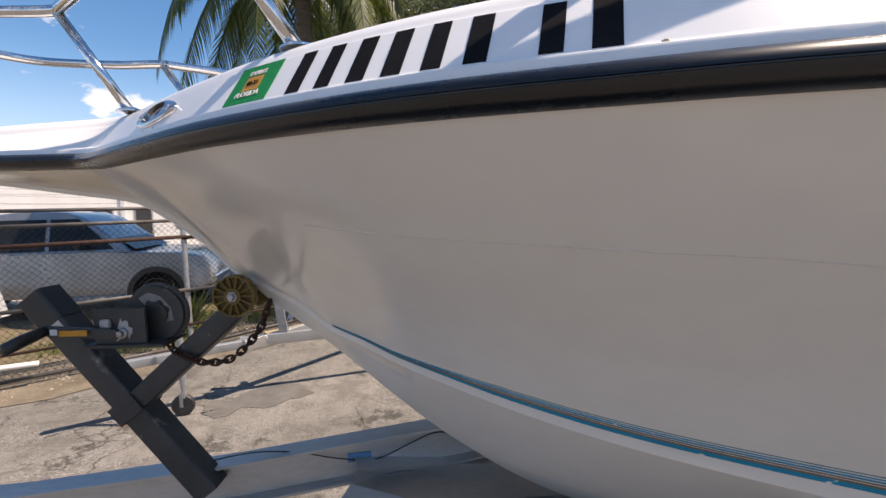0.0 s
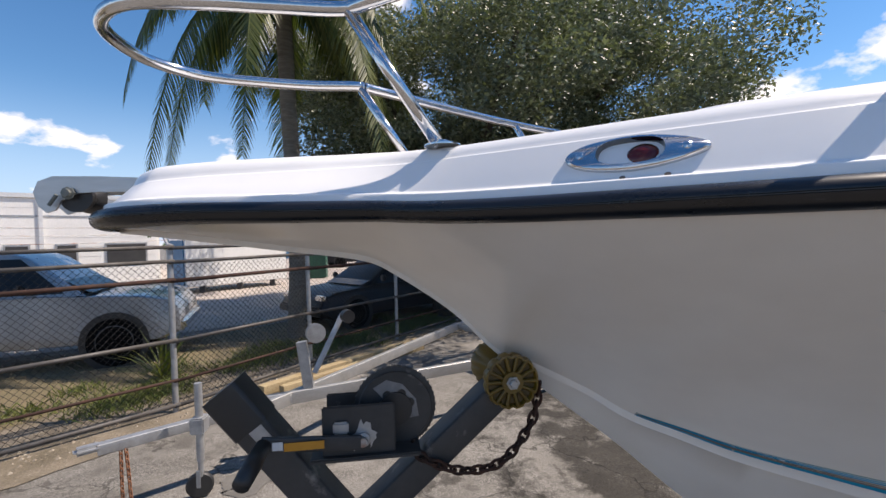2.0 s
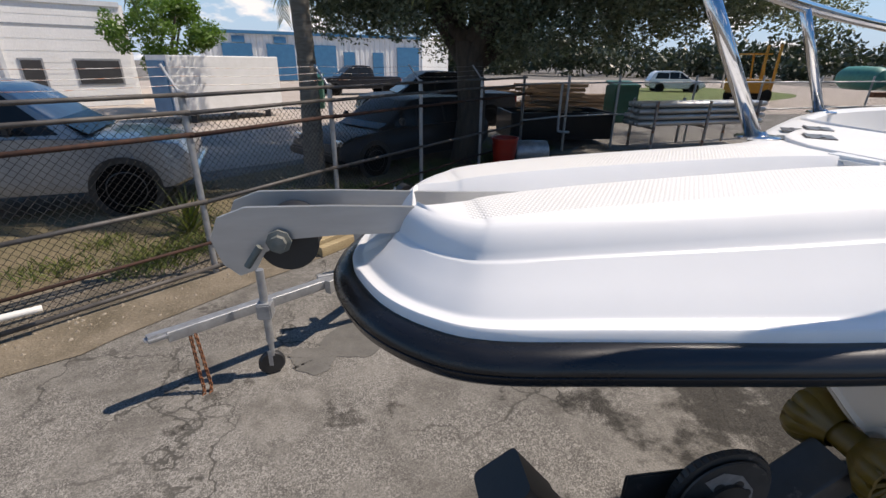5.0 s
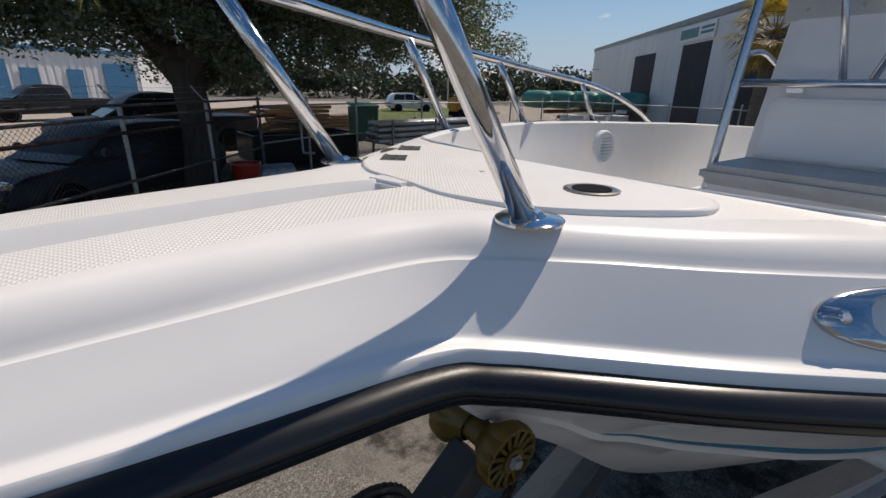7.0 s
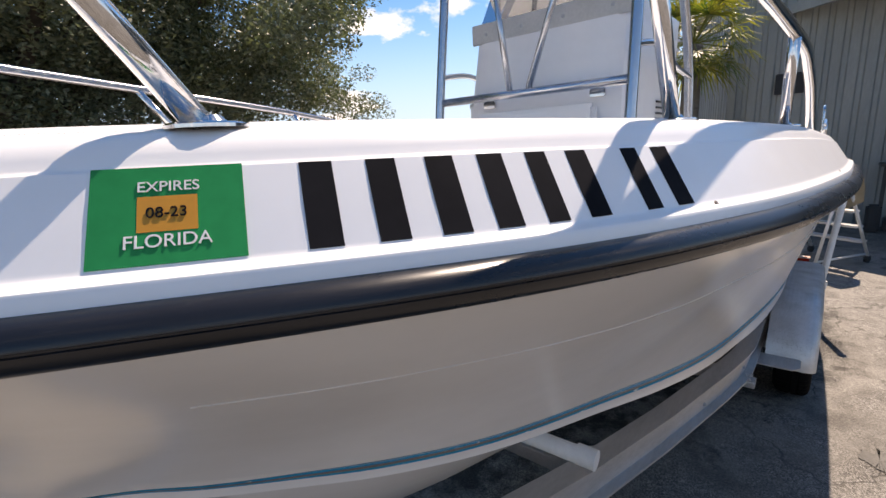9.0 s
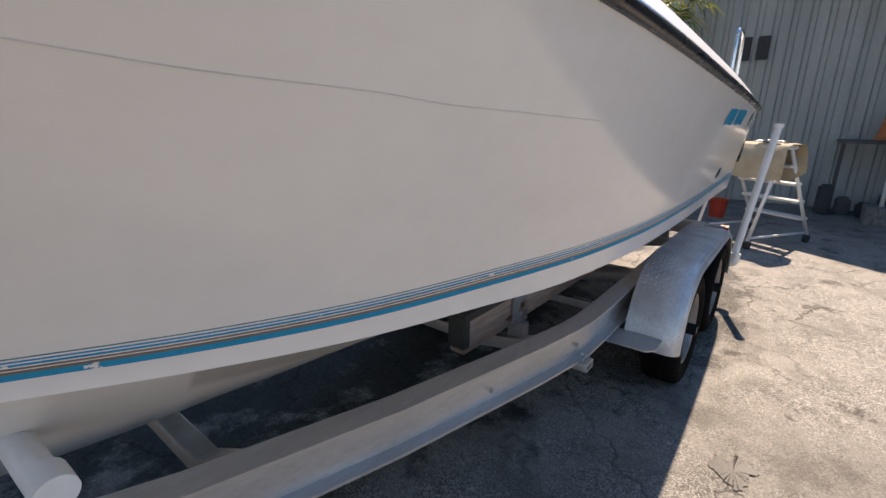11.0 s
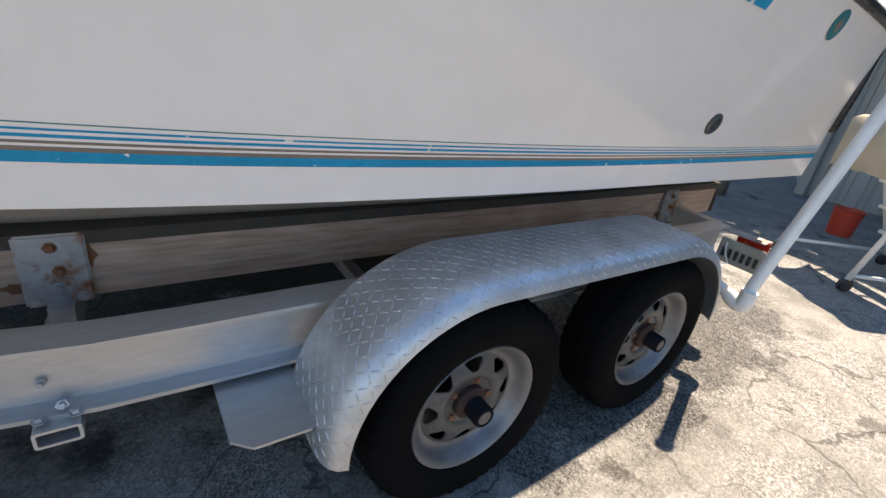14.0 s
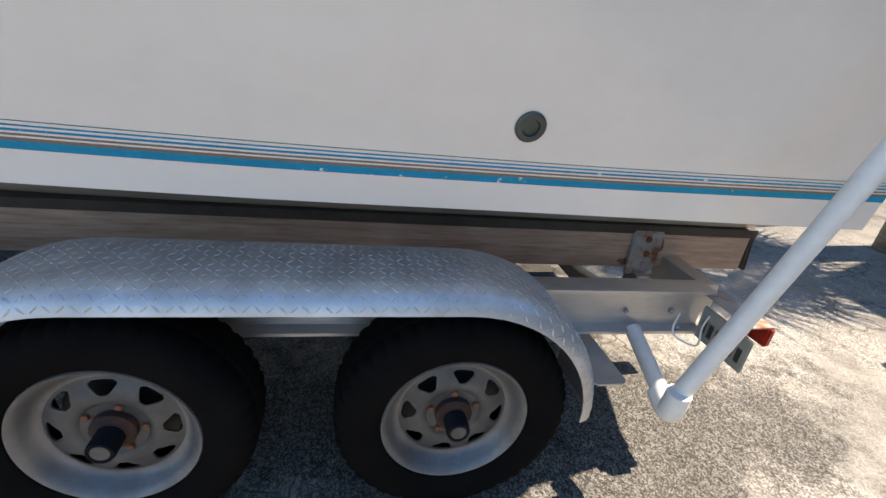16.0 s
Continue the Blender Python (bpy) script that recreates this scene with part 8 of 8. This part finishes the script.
    for k in range(3):
        single("white_crate", box(15.5 + 1.15 * k, 14.9 - 0.6 * k, 0.75, 1.0, 0.8, 0.6, 0.03), WHITE, "white plastic crate stacked outdoors", "crate", "white crates", smooth=30)
    # street lamp
    l = thing("street_lamp", (30.0, 44.0, 0), "tall street lamp with a flat head", "street lamp")
    part("pole", tube([(30, 44, 0), (30, 44, 8.5)], 0.08, 10), GALV, l, "", 0)
    part("lamp_head", box(30.5, 44, 8.5, 1.4, 0.35, 0.16, 0.04), DARKSTEEL, l, "", 30)


build_back_yard()


# ---- things by the stern and in the garage ----
def build_stern_side():
    # rolling ladder platform with a cloth
    L = thing("rolling_ladder", (3.9, -1.15, 0), "white metal rolling step ladder on castors", "ladder")
    turn = Matrix.Translation((4.80, -1.37, 0)) @ Matrix.Rotation(radians(-33), 4, "Z") @ Matrix.Translation((-3.9, 1.15, 0))
    x0, y0, y1 = 3.55, -1.45, -0.65
    for y in (y0, y1):
        part("front_leg", tube([(x0 + 0.55, y, 0.1), (x0 - 0.1, y, 1.28)], 0.022, 12), PVC, L, "", 0)
        part("rear_leg", tube([(x0 - 0.55, y, 0.1), (x0 - 0.22, y, 1.28)], 0.022, 12), PVC, L, "", 0)
        part("base_rail", tube([(x0 + 0.55, y, 0.14), (x0 - 0.55, y, 0.14)], 0.016, 10), PVC, L, "", 0)
        for x in (x0 + 0.55, x0 - 0.55):
            part("castor", disc_axis((x, y - 0.02, 0.055), (0, 1, 0), [(0.0, 0), (0.055, 0), (0.055, 0.04), (0.0, 0.04)], 18), BLACK, L, "black castor wheel", 30)
    for k in range(4):
        t = (k + 1) / 5
        part("tread", box(x0 + 0.55 - 0.65 * t, (y0 + y1) / 2, 0.1 + 1.18 * t, 0.16, y1 - y0, 0.035, 0.006), PVC, L, "", 30)
    part("platform", box(x0 - 0.16, (y0 + y1) / 2, 1.29, 0.30, y1 - y0 + 0.06, 0.05, 0.01), PVC, L, "", 30)
    L.location = (4.80, -1.37, 0)
    L.rotation_euler = (0, 0, radians(-33))
    # cloth over the platform
    cl = surface("tan_canvas", (0.46, 0.39, 0.27), (0.38, 0.31, 0.21), 0.9, 0, 5, 90, 0.3, 0.002)
    rng = random.Random(6)
    rows = []
    for i in range(12):
        y = y0 - 0.12 + (y1 - y0 + 0.22) * i / 11
        prof = ((-0.36, 0.88), (-0.355, 1.1), (-0.33, 1.30), (-0.25, 1.335), (-0.08, 1.335), (0.02, 1.31), (0.05, 1.15), (0.06, 0.98 - 0.12 * math.sin(i * 0.7)))
        rows.append([Vector((x0 + a + 0.015 * math.sin(i * 1.7 + z * 8), y, z + 0.008 * math.sin(i * 2.1))) for a, z in prof])
    single("canvas_cloth", moved(grid(rows), turn), cl, "tan canvas cloth draped over the ladder platform", "cloth", smooth=0)
    rows = [[Vector((x0 - 0.20 + 0.16 * math.cos(a * 0.6) * (0.3 + 0.1 * i), y0 + 0.05 + 0.06 * i, 1.345 + 0.03 * abs(math.sin(a + i)))) for a in [k * 0.5 for k in range(12)]] for i in range(6)]
    single("white_towel", moved(grid(rows), turn), WHITE, "crumpled white towel on the ladder platform", "towel", smooth=0)
    single("bucket", disc_axis((6.0, -0.48, 0.0), (0, 0, 1), [(0.12, 0), (0.15, 0.3), (0.16, 0.31), (0.145, 0.31), (0.11, 0.02), (0.0, 0.02)], 24), surface("red_bucket_plastic", (0.5, 0.05, 0.02), (0.42, 0.04, 0.02), 0.4), "red bucket on the concrete by the ladder", "bucket", smooth=30)
    # outboard motor on a stand, inside the bay
    m = thing("outboard_motor", (7.3, -2.75, 0), "dark green outboard motor on a stand", "outboard motor")
    gm = surface("dark_green_cowl", (0.01, 0.045, 0.035), (0.01, 0.035, 0.03), 0.3)
    part("cowl", box(7.3, -2.75, 1.45, 0.5, 0.42, 0.5, 0.10), gm, m, "", 30)
    part("leg", box(7.3, -2.75, 0.85, 0.16, 0.12, 0.8, 0.03), gm, m, "", 30)
    part("stand_post", tube([(7.05, -2.62, 0.28), (7.05, -2.62, 1.15)], 0.03, 12), PVC, m, "", 0)
    part("cowl_mark", box(7.045, -2.75, 1.5, 0.004, 0.16, 0.06, 0.001), WHITE, m)
    single("concrete_block", box(7.05, -2.62, 0.14, 0.55, 0.4, 0.28, 0.02), CONCRETE, "grey concrete block under the stand", "block", smooth=30)
    single("plastic_bag", moved(lathe([(0.0, -0.28), (0.2, -0.25), (0.3, -0.1), (0.32, 0.1), (0.2, 0.28), (0.0, 0.3)], 14), Matrix.Translation((7.4, -3.4, 1.55))), surface("clear_grey_plastic", (0.5, 0.51, 0.52), (0.4, 0.41, 0.42), 0.25, 0, 5, 20, 0.8, 0.02), "crumpled grey plastic bag in the bay", "bag", smooth=30)
    single("safety_cone", disc_axis((7.75, -2.55, 1.3), (0, 0, 1), [(0.2, 0), (0.17, 0.05), (0.03, 0.7), (0.0, 0.7)], 20), surface("faded_orange_plastic", (0.5, 0.14, 0.04), (0.4, 0.11, 0.03), 0.6), "faded orange cone standing on a shelf", "cone", smooth=30)
    s = thing("workbench", (7.7, -3.2, 0), "low metal shelf in the garage bay", "shelf")
    part("top", box(7.75, -3.2, 1.27, 0.6, 2.6, 0.05, 0.01), DARKSTEEL, s)
    for y in (-4.4, -2.0):
        part("leg", box(7.75, y, 0.62, 0.06, 0.06, 1.25, 0.005), DARKSTEEL, s)
    rng = random.Random(77)
    for k in range(9):
        y = -1.9 - 0.28 * k
        hh = rng.uniform(0.2, 0.6)
        single("engine_part", box(7.6 + rng.uniform(-0.2, 0.2), y, hh / 2, 0.3, 0.22, hh, 0.04), DARKSTEEL if k % 2 else DARKIN, "dark machine part on the garage floor", "engine part", "machine parts in the garage", smooth=30)


build_stern_side()
